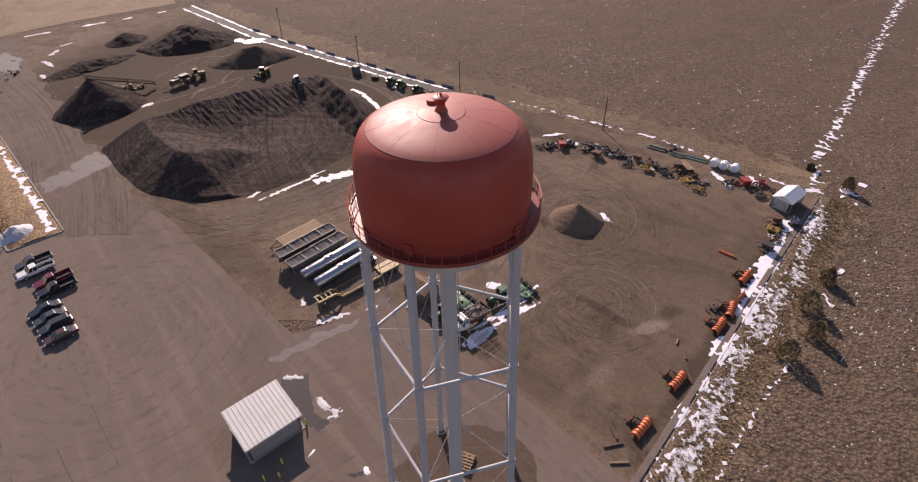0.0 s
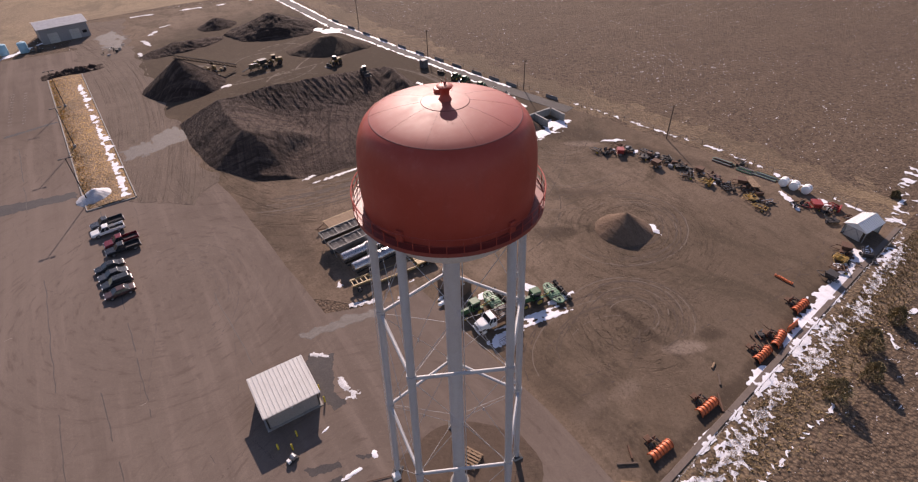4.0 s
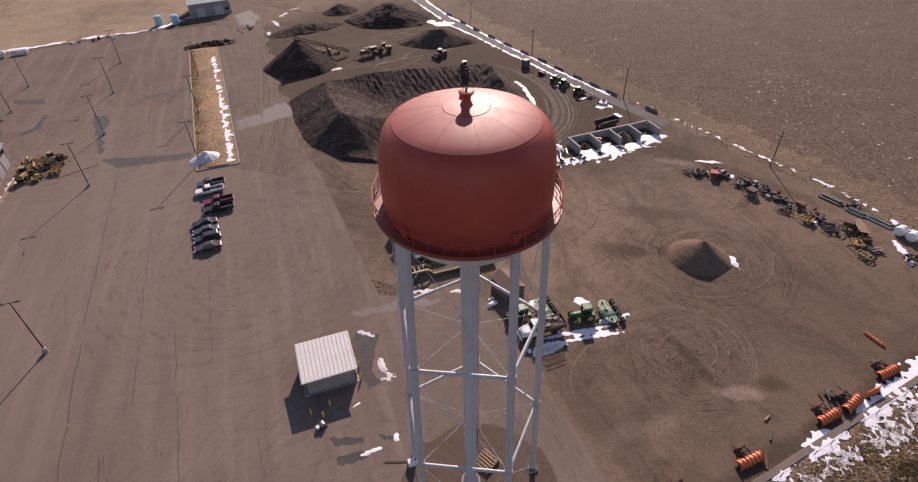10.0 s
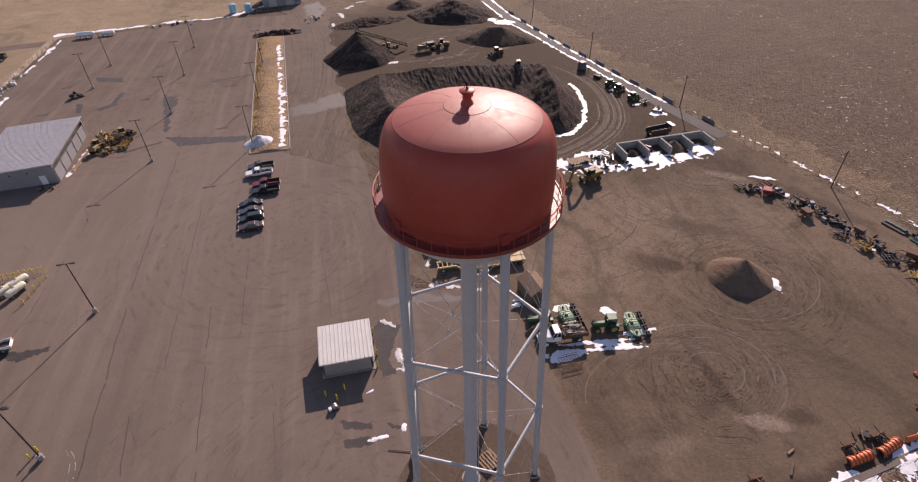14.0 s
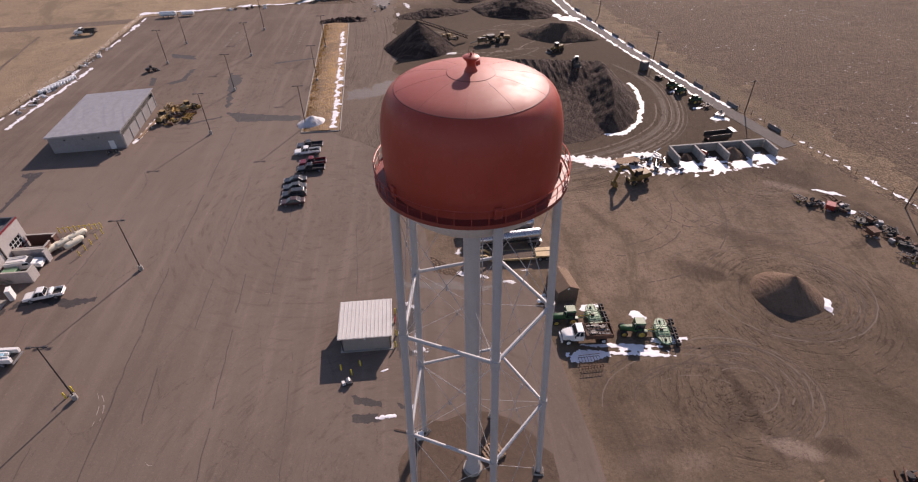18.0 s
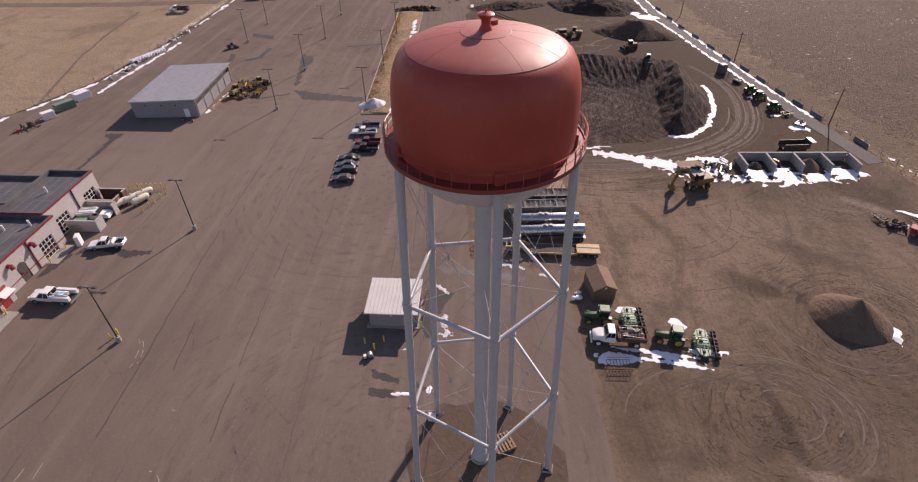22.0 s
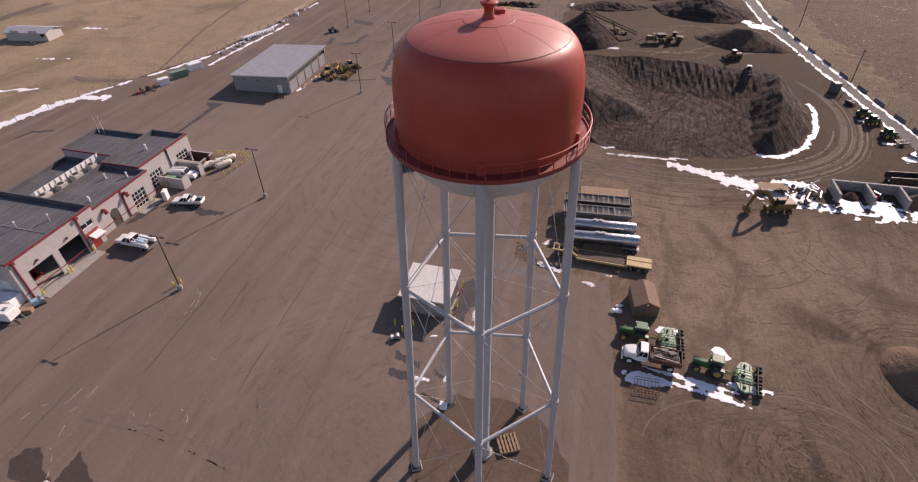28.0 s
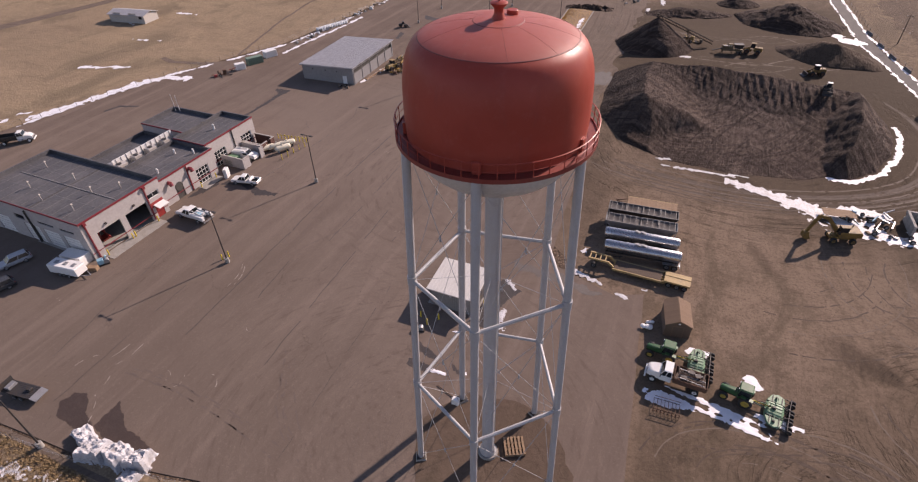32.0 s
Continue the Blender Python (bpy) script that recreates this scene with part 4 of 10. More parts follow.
def grey_hall():
    t = thing("storage_hall", pose(-81.2, 98.3, 0.02, 0, 0, 3), "long low storage hall with a plain grey metal roof", "building")
    w, d, h = 16.0, 24.0, 4.1
    b = opening_wall(B(), -w / 2, w / 2, 0, h, [(4.6, 5.9, 0, 2.2)], -d / 2, -d / 2 + 0.2)
    part("wall", b, HALLGREY, t, "grey ribbed steel wall")
    part("wall", B().box((0, d / 2 - 0.1, h / 2), (w, 0.2, h)), HALLGREY, t)
    part("wall", B().box((-w / 2 + 0.1, 0, h / 2), (0.2, d - 0.4, h)), HALLGREY, t)
    # open-topped sliding doors on the east side
    holes = [(-11.6, 11.6, 2.9, 3.95)]
    part("wall", opening_wall(B(), -d / 2 + 0.2, d / 2 - 0.2, 0, h, holes, -0.1, 0.1), HALLGREY, t, "grey sliding door wall with a gap under the eave").matrix_basis = pose(w / 2 - 0.1, 0, 0, 0, 0, 90)
    for i in range(6):
        part("door_post", B().box((w / 2 + 0.06, -11.6 + i * 4.6, 1.9), (0.12, 0.14, 3.9)), STEEL, t)
    # unseen sheet behind the gap, its dark colour in place of interior shade
    part("wall", B().box((w / 2 - 0.6, 0, 2.2), (0.1, d - 1, 4.3)), INSIDE, t, "added dark sheet for the unlit hall interior")
    part("door", B().box((5.25, -d / 2 + 0.08, 1.1), (1.28, 0.08, 2.18)), WHITE, t, "pale steel door", bevel=0.01)
    for sx in (-4.5, -0.5, 3.0):
        part("wall_lamp", B().box((sx, -d / 2 - 0.12, 3.2), (0.35, 0.24, 0.25), top=(0.6, 0.7)), DARKSTEEL, t, bevel=0.02)
    ang = math.degrees(math.atan2(0.5, w))
    roof = part("roof", B().box((0, 0, 0), (w + 0.8, d + 0.8, 0.14)), ROOFGREY, t, "plain grey metal roof")
    roof.matrix_basis = pose(0, 0, h + 0.36, 0, -ang, 0)
    seam = mesh_of("seam", B().box((0, 0, 0), (w + 0.8, 0.06, 0.05)), ROOFGREY)
    for i in range(40):
        share("seam", seam, roof, pose(0, -12.1 + i * 0.62, 0.09))
    part("fascia", B().box((0, -d / 2 - 0.42, -0.1), (w + 0.84, 0.05, 0.3)), ROOFGREY, roof)
    return t


HALLGREY = paint("grey_siding", (0.235, 0.225, 0.225, 1), 0.6, dirt=0.3, dirt_c=(0.17, 0.15, 0.14, 1), scale=0.3)
HALLPALE = paint("pale_siding", (0.42, 0.39, 0.36, 1), 0.6, dirt=0.3, dirt_c=(0.28, 0.24, 0.21, 1), scale=0.3)
SHOPWALL = paint("painted_block_wall", (0.40, 0.365, 0.35, 1), 0.75, dirt=0.25, dirt_c=(0.28, 0.245, 0.225, 1), scale=0.35, bump=0.12)
grey_hall()


# ---- wheels and vehicles: front towards +x ----
MESHES = {}


def wheel(parent, x, y, r, w, rim_mat, n=20):
    """A tyre with its rim under it."""
    key = (round(r, 2), round(w, 2), rim_mat.name)
    if key not in MESHES:
        ty = B().lathe([(r * 0.6, -w / 2), (r * 0.9, -w / 2), (r, -w * 0.32), (r, w * 0.32), (r * 0.9, w / 2), (r * 0.6, w / 2), (r * 0.6, -w / 2)], n)
        ri = B().lathe([(0, -w * 0.36), (r * 0.2, -w * 0.36), (r * 0.28, -w * 0.22), (r * 0.52, -w * 0.25), (r * 0.61, -w * 0.47), (r * 0.61, w * 0.47), (r * 0.52, w * 0.25), (r * 0.28, w * 0.22), (r * 0.2, w * 0.36), (0, w * 0.36)], n)
        MESHES[key] = (mesh_of("tyre", ty, BLACK, 40), mesh_of("rim", ri, rim_mat, 40))
    t = share("tyre", MESHES[key][0], parent, pose(x, y, r, 90, 0, 0))
    share("rim", MESHES[key][1], t)
    return t


def carpaint(name, c):
    return paint(name, c, 0.22, 0.0, dirt=0.25, dirt_c=tuple(v * 0.6 + 0.04 for v in c[:3]) + (1,), scale=1.2, bump=0.0)


PAINTS = {k: carpaint("car_" + k, c) for k, c in {"white": (0.72, 0.71, 0.69, 1), "black": (0.018, 0.018, 0.02, 1), "maroon": (0.16, 0.018, 0.022, 1), "grey": (0.048, 0.05, 0.054, 1), "red": (0.28, 0.03, 0.03, 1), "slate": (0.030, 0.034, 0.037, 1), "silver": (0.42, 0.42, 0.43, 1), "brown": (0.07, 0.035, 0.03, 1)}.items()}
LAMPRED = paint("tail_lamp", (0.35, 0.02, 0.02, 1), 0.2, dirt=0.1)
LAMPCLEAR = paint("head_lamp", (0.75, 0.75, 0.75, 1), 0.1, dirt=0.1)


def loft(b, rings):
    """Joins rings of equal length into one closed skin."""
    n = len(rings[0])
    p = [q for r in rings for q in r]
    f = [(j * n + i, j * n + (i + 1) % n, (j + 1) * n + (i + 1) % n, (j + 1) * n + i) for j in range(len(rings) - 1) for i in range(n)]
    f += [tuple(range(n - 1, -1, -1)), tuple((len(rings) - 1) * n + i for i in range(n))]
    return b.add(p, f)


def body_ring(x, w, z0, z1, r=0.12):
    """One cross-section of a car body."""
    return [(x, -w + r, z0), (x, w - r, z0), (x, w, z0 + r), (x, w, z1 - r), (x, w - r, z1), (x, -w + r, z1), (x, -w, z1 - r), (x, -w, z0 + r)]


def glasshouse(t, col, x0, x1, xr0, xr1, w, z0, z1, wr):
    """Glass cabin with a painted roof and pillars: x0, x1 foot, xr0, xr1 roof."""
    g = part("cabin_glass", B().add([(x0, -w, z0), (x1, -w, z0), (x1, w, z0), (x0, w, z0), (xr0, -wr, z1), (xr1, -wr, z1), (xr1, wr, z1), (xr0, wr, z1)], [(0, 1, 5, 4), (1, 2, 6, 5), (2, 3, 7, 6), (3, 0, 4, 7), (4, 5, 6, 7)]), GLASS, t, "dark tinted glass")
    part("roof", B().box(((xr0 + xr1) / 2, 0, z1 + 0.02), (xr1 - xr0 + 0.12, 2 * wr + 0.06, 0.07), top=(0.9, 0.86)), col, t, bevel=0.02)
    for s in (-1, 1):
        for xa, xb in ((x0, xr0), (x1, xr1), ((x0 + x1) / 2, (xr0 + xr1) / 2)):
            part("pillar", B().cyl((xa, s * w, z0), (xb, s * wr, z1), 0.045, 0.04, 6), col, t)
    return g


def car(m, color, kind, label, group="parked cars"):
    col = PAINTS[color]
    t = thing({"pickup": "pickup_truck", "suv": "parked_suv"}.get(kind, "parked_car"), m, label, "pickup" if kind == "pickup" else "car", group)
    if kind == "pickup":
        L, w, h, wb, r = 5.8, 0.98, 1.05, 3.6, 0.40
    elif kind == "suv":
        L, w, h, wb, r = 4.8, 0.93, 1.02, 2.8, 0.37
    else:
        L, w, h, wb, r = 4.7, 0.90, 0.92, 2.75, 0.33
    a, f = -L / 2, L / 2
    z0 = 0.34 if kind != "pickup" else 0.46
    if kind == "pickup":
        rings = [body_ring(-0.35, w, z0, h + 0.08), body_ring(1.0, w, z0, h + 0.08), body_ring(1.25, w, z0, h + 0.04), body_ring(2.4, w * 0.97, z0, h - 0.02), body_ring(f - 0.12, w * 0.94, z0, h - 0.12), body_ring(f, w * 0.88, z0 + 0.1, h - 0.3)]
        part("body", loft(B(), rings), col, t, smooth=35)
        bed = B().box((a / 2 - 0.2, 0, z0 + 0.12), (-a - 0.35, 2 * w, 0.12))
        part("bed_floor", bed, DARKSTEEL, t)
        for s in (-1, 1):
            part("bed_side", B().box((a / 2 - 0.19, s * (w - 0.06), z0 + 0.36), (-a - 0.38, 0.12, 0.58)), col, t, bevel=0.025)
        part("tailgate", B().box((a + 0.04, 0, z0 + 0.36), (0.08, 2 * w - 0.1, 0.56)), col, t, bevel=0.02)
        glasshouse(t, col, -0.42, 1.35, -0.3, 0.65, w * 0.93, h + 0.05, h + 0.72, w * 0.76)
    else:
        rings = [body_ring(a, w * 0.86, z0 + 0.12, h - 0.08), body_ring(a + 0.15, w * 0.95, z0, h), body_ring(a + 1.2, w, z0, h + 0.03), body_ring(0.3, w, z0, h + 0.03), body_ring(f - 1.35, w, z0, h), body_ring(f - 0.25, w * 0.95, z0, h - 0.12), body_ring(f, w * 0.84, z0 + 0.1, h - 0.28)]
        part("body", loft(B(), rings), col, t, smooth=35)
        if kind == "suv":
            glasshouse(t, col, a + 0.12, f - 1.25, a + 0.4, f - 2.0, w * 0.93, h, h + 0.62, w * 0.76)
        else:
            glasshouse(t, col, a + 0.75, f - 1.2, a + 1.45, f - 2.05, w * 0.92, h, h + 0.47, w * 0.74)
    for x, nm in ((f + 0.01, "front_bumper"), (a - 0.01, "rear_bumper")):
        part(nm, B().box((x, 0, z0 + 0.16), (0.14, 1.78 * w, 0.2)), STEEL if kind == "pickup" else col, t, bevel=0.04)
    for s in (-1, 1):
        part("headlight", B().box((f - 0.06, s * w * 0.68, h - 0.26), (0.12, 0.34, 0.14)), LAMPCLEAR, t, bevel=0.02)
        part("taillight", B().box((a + 0.04, s * w * 0.84, h - 0.16), (0.1, 0.16, 0.26)), LAMPRED, t, bevel=0.02)
        part("mirror", B().box((f - 1.65, s * (w + 0.1), h + 0.12), (0.12, 0.2, 0.14)), col, t, bevel=0.03)
        for x in (-wb / 2, wb / 2):
            wheel(t, x, s * (w - 0.1), r, 0.24, STEEL)
    return t


CARS = [(57.2, -29.6, "brown", "sedan", "dark maroon sedan parked at the end of a row"), (60.0, -29.7, "slate", "suv", "dark slate-grey hatchback parked in a row"), (62.7, -30.0, "grey", "sedan", "dark grey sedan parked in a row"), (65.4, -30.3, "black", "sedan", "black sedan parked in a row"),
        (69.8, -27.6, "black", "pickup", "black pickup truck parked with its open bed"), (72.6, -27.6, "maroon", "pickup", "dark red pickup truck with pale bed cover"), (77.6, -29.4, "white", "pickup", "white pickup truck with an open bed"), (80.5, -29.2, "grey", "pickup", "dark pickup truck with an open bed")]
for y, x, colour, kind, label in CARS:
    car(pose(x, y + 1.2, 0.02, 0, 0, 184), colour, kind, label)


def wheel_set(t, xs, w, r=0.5, tw=0.55, mat=None):
    for x in xs:
        part("axle", B().cyl((x, -w, r), (x, w, r), 0.07), DARKSTEEL, t)
        for s in (-1, 1):
            wheel(t, x, s * (w - tw / 2), r, tw, mat or STEEL)


# ---- the trailer row ----
def tank_trailer(m, label):
    t = thing("tank_trailer", m, label, "trailer", "row of trailers")
    L, r, z = 12.0, 0.92, 2.05
    prof = [(0, 0), (0.5, 0.03), (0.8, 0.16), (r, 0.4), (r, L - 0.4), (0.8, L - 0.16), (0.5, L - 0.03), (0, L)]
    tank = part("tank", B().lathe(prof, 36), STAINLESS, t, "polished aluminium barrel", smooth=40)
    tank.matrix_basis = pose(-L / 2, 0, z, 0, 90, 0)
    hoop = mesh_of("hoop", B().lathe([(r, -0.05), (r + 0.035, -0.04), (r + 0.035, 0.04), (r, 0.05)], 36), STAINLESS, 40)
    for i in range(9):
        share("hoop", hoop, tank, pose(0, 0, 1.2 + i * 1.2))
    part("walkway", B().box((-0.4, 0, z + r + 0.06), (1.8, 0.6, 0.06)), STEEL, t)
    for x in (-0.9, 0.0):
        part("manhole", B().cyl((x, 0, z + r), (x, 0, z + r + 0.25), 0.28, 0.26, 16), STEEL, t)
    part("frame", B().box((0, 0.42, 1.02), (11.2, 0.16, 0.22)).box((0, -0.42, 1.02), (11.2, 0.16, 0.22)).box((-3, 0, 0.98), (0.2, 1.0, 0.2)).box((4.4, 0, 0.98), (0.2, 1.0, 0.2)), DARKSTEEL, t)
    wheel_set(t, (4.0, 5.2), 1.22)
    for s in (-1, 1):
        part("mudguard", B().box((4.6, s * 1.0, 1.12), (2.6, 0.6, 0.06)), STAINLESS, t)
        part("landing_leg", B().cyl((-3.2, s * 0.55, 0.02), (-3.2, s * 0.55, 1.0), 0.07), DARKSTEEL, t)
    hose = [(-5.6 + 0.4 * i, -1.05, 0.95 - 0.25 * math.sin(i * 0.5)) for i in range(8)]
    part("hose", B().tube(hose, 0.07, 8), BLACK, t)
    part("rear_bumper", B().box((5.95, 0, 0.7), (0.12, 2.3, 0.18)), STEEL, t)
    return t


GREYRAIL = paint("dull_grey_rail", (0.16, 0.155, 0.15, 1), 0.6, 0.2, dirt=0.5, dirt_c=(0.09, 0.075, 0.065, 1), scale=2)
MESHTARP = paint("mesh_tarp", (0.062, 0.056, 0.055, 1), 0.9, dirt=0.7, dirt_c=(0.13, 0.115, 0.105, 1), scale=1.2, bump=0.2)


def hopper_trailer(m, label, body):
    t = thing("hopper_trailer", m, label, "trailer", "row of trailers")
    L, w = 11.6, 1.22
    for s in (-1, 1):
        part("side_wall", B().add([(-L / 2, s * w, 2.75), (L / 2, s * w, 2.75), (L / 2 - 1.2, s * 0.55, 1.1), (-L / 2 + 1.2, s * 0.55, 1.1), (-L / 2, s * (w - 0.06), 2.75), (L / 2, s * (w - 0.06), 2.75), (L / 2 - 1.2, s * 0.49, 1.1), (-L / 2 + 1.2, s * 0.49, 1.1)], [(0, 1, 2, 3), (7, 6, 5, 4), (0, 4, 5, 1), (3, 2, 6, 7), (0, 3, 7, 4), (1, 5, 6, 2)]), body, t)
        part("top_rail", B().box((0, s * w, 2.8), (L + 0.1, 0.1, 0.12)), GREYRAIL, t)
        part("end_wall", B().box((s * (L / 2 - 0.55), 0, 1.95), (0.08, 2 * w - 0.3, 1.9), ry=s * 36), body, t)
        part("end_rail", B().box((s * L / 2, 0, 2.8), (0.1, 2 * w, 0.12)), GREYRAIL, t)
        for q in (-0.9, 0.9):
            part("end_frame", B().box((s * (L / 2 - 0.2), q, 1.7), (0.12, 0.12, 2.1), ry=s * 10), STEEL, t)
        part("landing_leg", B().cyl((-4.0, s * 0.6, 0.02), (-4.0, s * 0.6, 1.2), 0.07), DARKSTEEL, t)
    for i in range(3):
        part("cross_brace", B().box((-2.9 + 2.9 * i, 0, 2.78), (0.1, 2 * w, 0.1)), GREYRAIL, t)
    part("floor", B().box((0, 0, 1.08), (L - 2.4, 1.1, 0.06)), DARKSTEEL, t)
    tarp = B().grid(60, 10, lambda u, v: (-L / 2 + 0.2 + (L - 0.4) * u, -w + 0.1 + (2 * w - 0.2) * v, 2.72 - 0.22 * math.sin(math.pi * v) + 0.07 * math.sin(u * 34) * math.sin(math.pi * v) + 0.05 * rag(u * 20, v * 4, 0.9)))
    part("tarp", tarp, MESHTARP, t, "sagging dark mesh tarp", smooth=60)
    for i in range(13):
        part("tarp_bow", B().tube([(-L / 2 + 0.4 + 0.9 * i, w * q_, 2.8 + 0.16 * (1 - q_ * q_)) for q_ in (-1, -0.5, 0, 0.5, 1)], 0.03, 5), GREYRAIL, t)
    load = B().grid(40, 8, lambda u, v: (-4.9 + 9.8 * u, -0.85 + 1.7 * v, 1.75 + 0.35 * rag(u * 12, v * 3, 0.8)))
    part("load", load, PILE, t, "dark leftover load")
    wheel_set(t, (3.6, 4.85), 1.22)
    part("kingpin_neck", B().box((-5.0, 0, 1.3), (1.8, 0.9, 0.25)), DARKSTEEL, t)
    return t


def lowboy(m):
    t = thing("lowboy_trailer", m, "tan gooseneck lowboy trailer with a stepped deck", "trailer", "row of trailers")
    part("gooseneck", B().side([(-7.6, 1.35), (-4.6, 1.35), (-3.5, 0.55), (-3.5, 0.9), (-4.4, 1.65), (-7.6, 1.65)], -0.9, -0.6).side([(-7.6, 1.35), (-4.6, 1.35), (-3.5, 0.55), (-3.5, 0.9), (-4.4, 1.65), (-7.6, 1.65)], 0.6, 0.9), TAN, t, bevel=0.02)
    for x in (-7.4, -6.6, -5.8, -5.0):
        part("neck_bar", B().box((x, 0, 1.5), (0.16, 1.2, 0.2)), TAN, t)
    for s in (-1, 1):
        part("side_beam", B().box((0.3, s * 1.15, 0.72), (8.0, 0.22, 0.36)), TAN, t, bevel=0.02)
        part("spine", B().box((0.3, s * 0.28, 0.66), (8.0, 0.16, 0.28)), TAN, t)
        part("tread_plate", B().box((6.0, s * 0.72, 1.16), (3.7, 0.95, 0.06)), TAN, t)
        part("step_beam", B().box((4.2, s * 1.15, 0.95), (0.8, 0.22, 0.3), ry=-28), TAN, t)
    plank = mesh_of("plank", B().box((0, 0, 0), (0.23, 2.05, 0.06)), POLEWOOD)
    for i in range(26):
        share("plank", plank, t, pose(-3.3 + 0.275 * i, 0, 0.9, 0, 0, random.uniform(-0.6, 0.6)))
    for i in range(14):
        part("outrigger", B().box((-3.2 + 0.5 * i, -1.34, 0.72), (0.1, 0.16, 0.2)), TAN, t)
    part("rear_deck", B().box((6.0, 0, 1.02), (3.8, 2.5, 0.2)), TAN, t, bevel=0.02)
    part("rear_board", B().box((7.86, 0, 0.95), (0.1, 2.5, 0.4)), TAN, t)
    wheel_set(t, (4.9, 6.1, 7.2), 1.22, 0.44)
    wheel_set(t, (-6.6,), 1.15, 0.44)
    return t


def plank_trailer(m):
    t = thing("flatbed_trailer", m, "flatbed trailer with a pale plank deck", "trailer", "row of trailers")
    pl = mesh_of("plank", B().box((0, 0, 0), (8.6, 0.22, 0.07)), WOOD)
    for i in range(11):
        share("plank", pl, t, pose(0.4 + random.uniform(-0.02, 0.02), -1.2 + 0.24 * i, 1.1))
    for s in (-1, 1):
        part("side_rail", B().box((0.4, s * 1.36, 1.04), (8.7, 0.1, 0.2)), TAN, t)
        part("drawbar", B().cyl((-3.9, s * 0.9, 0.85), (-6.0, 0, 0.8), 0.08), RUST, t)
    part("cross_beam", B().box((-3.8, 0, 0.95), (0.15, 2.6, 0.2)).box((0, 0, 0.95), (0.15, 2.6, 0.2)).box((4.0, 0, 0.95), (0.15, 2.6, 0.2)), DARKSTEEL, t)
    wheel_set(t, (2.0, 3.1), 1.15, 0.42)
    part("tongue_jack", B().cyl((-5.6, 0, 0.02), (-5.6, 0, 1.1), 0.06), RUST, t)
    return t


lowboy(pose(10.6, 37.2, 0, 0, 0, -1.5))
tank_trailer(pose(10.6, 40.8, 0, 0, 0, 5), "polished aluminium tank trailer beside the lowboy")
tank_trailer(pose(10.0, 44.2, 0, 0, 0, 5), "polished aluminium tank trailer with hoops")
hopper_trailer(pose(9.3, 47.6, 0, 0, 0, 5), "pale open-topped hopper trailer with bracing", STEEL)
hopper_trailer(pose(9.1, 51.2, 0, 0, 0, 4), "dark open-topped hopper trailer", DARKSTEEL)
plank_trailer(pose(9.8, 56.2, 0, 0, 0, 4))


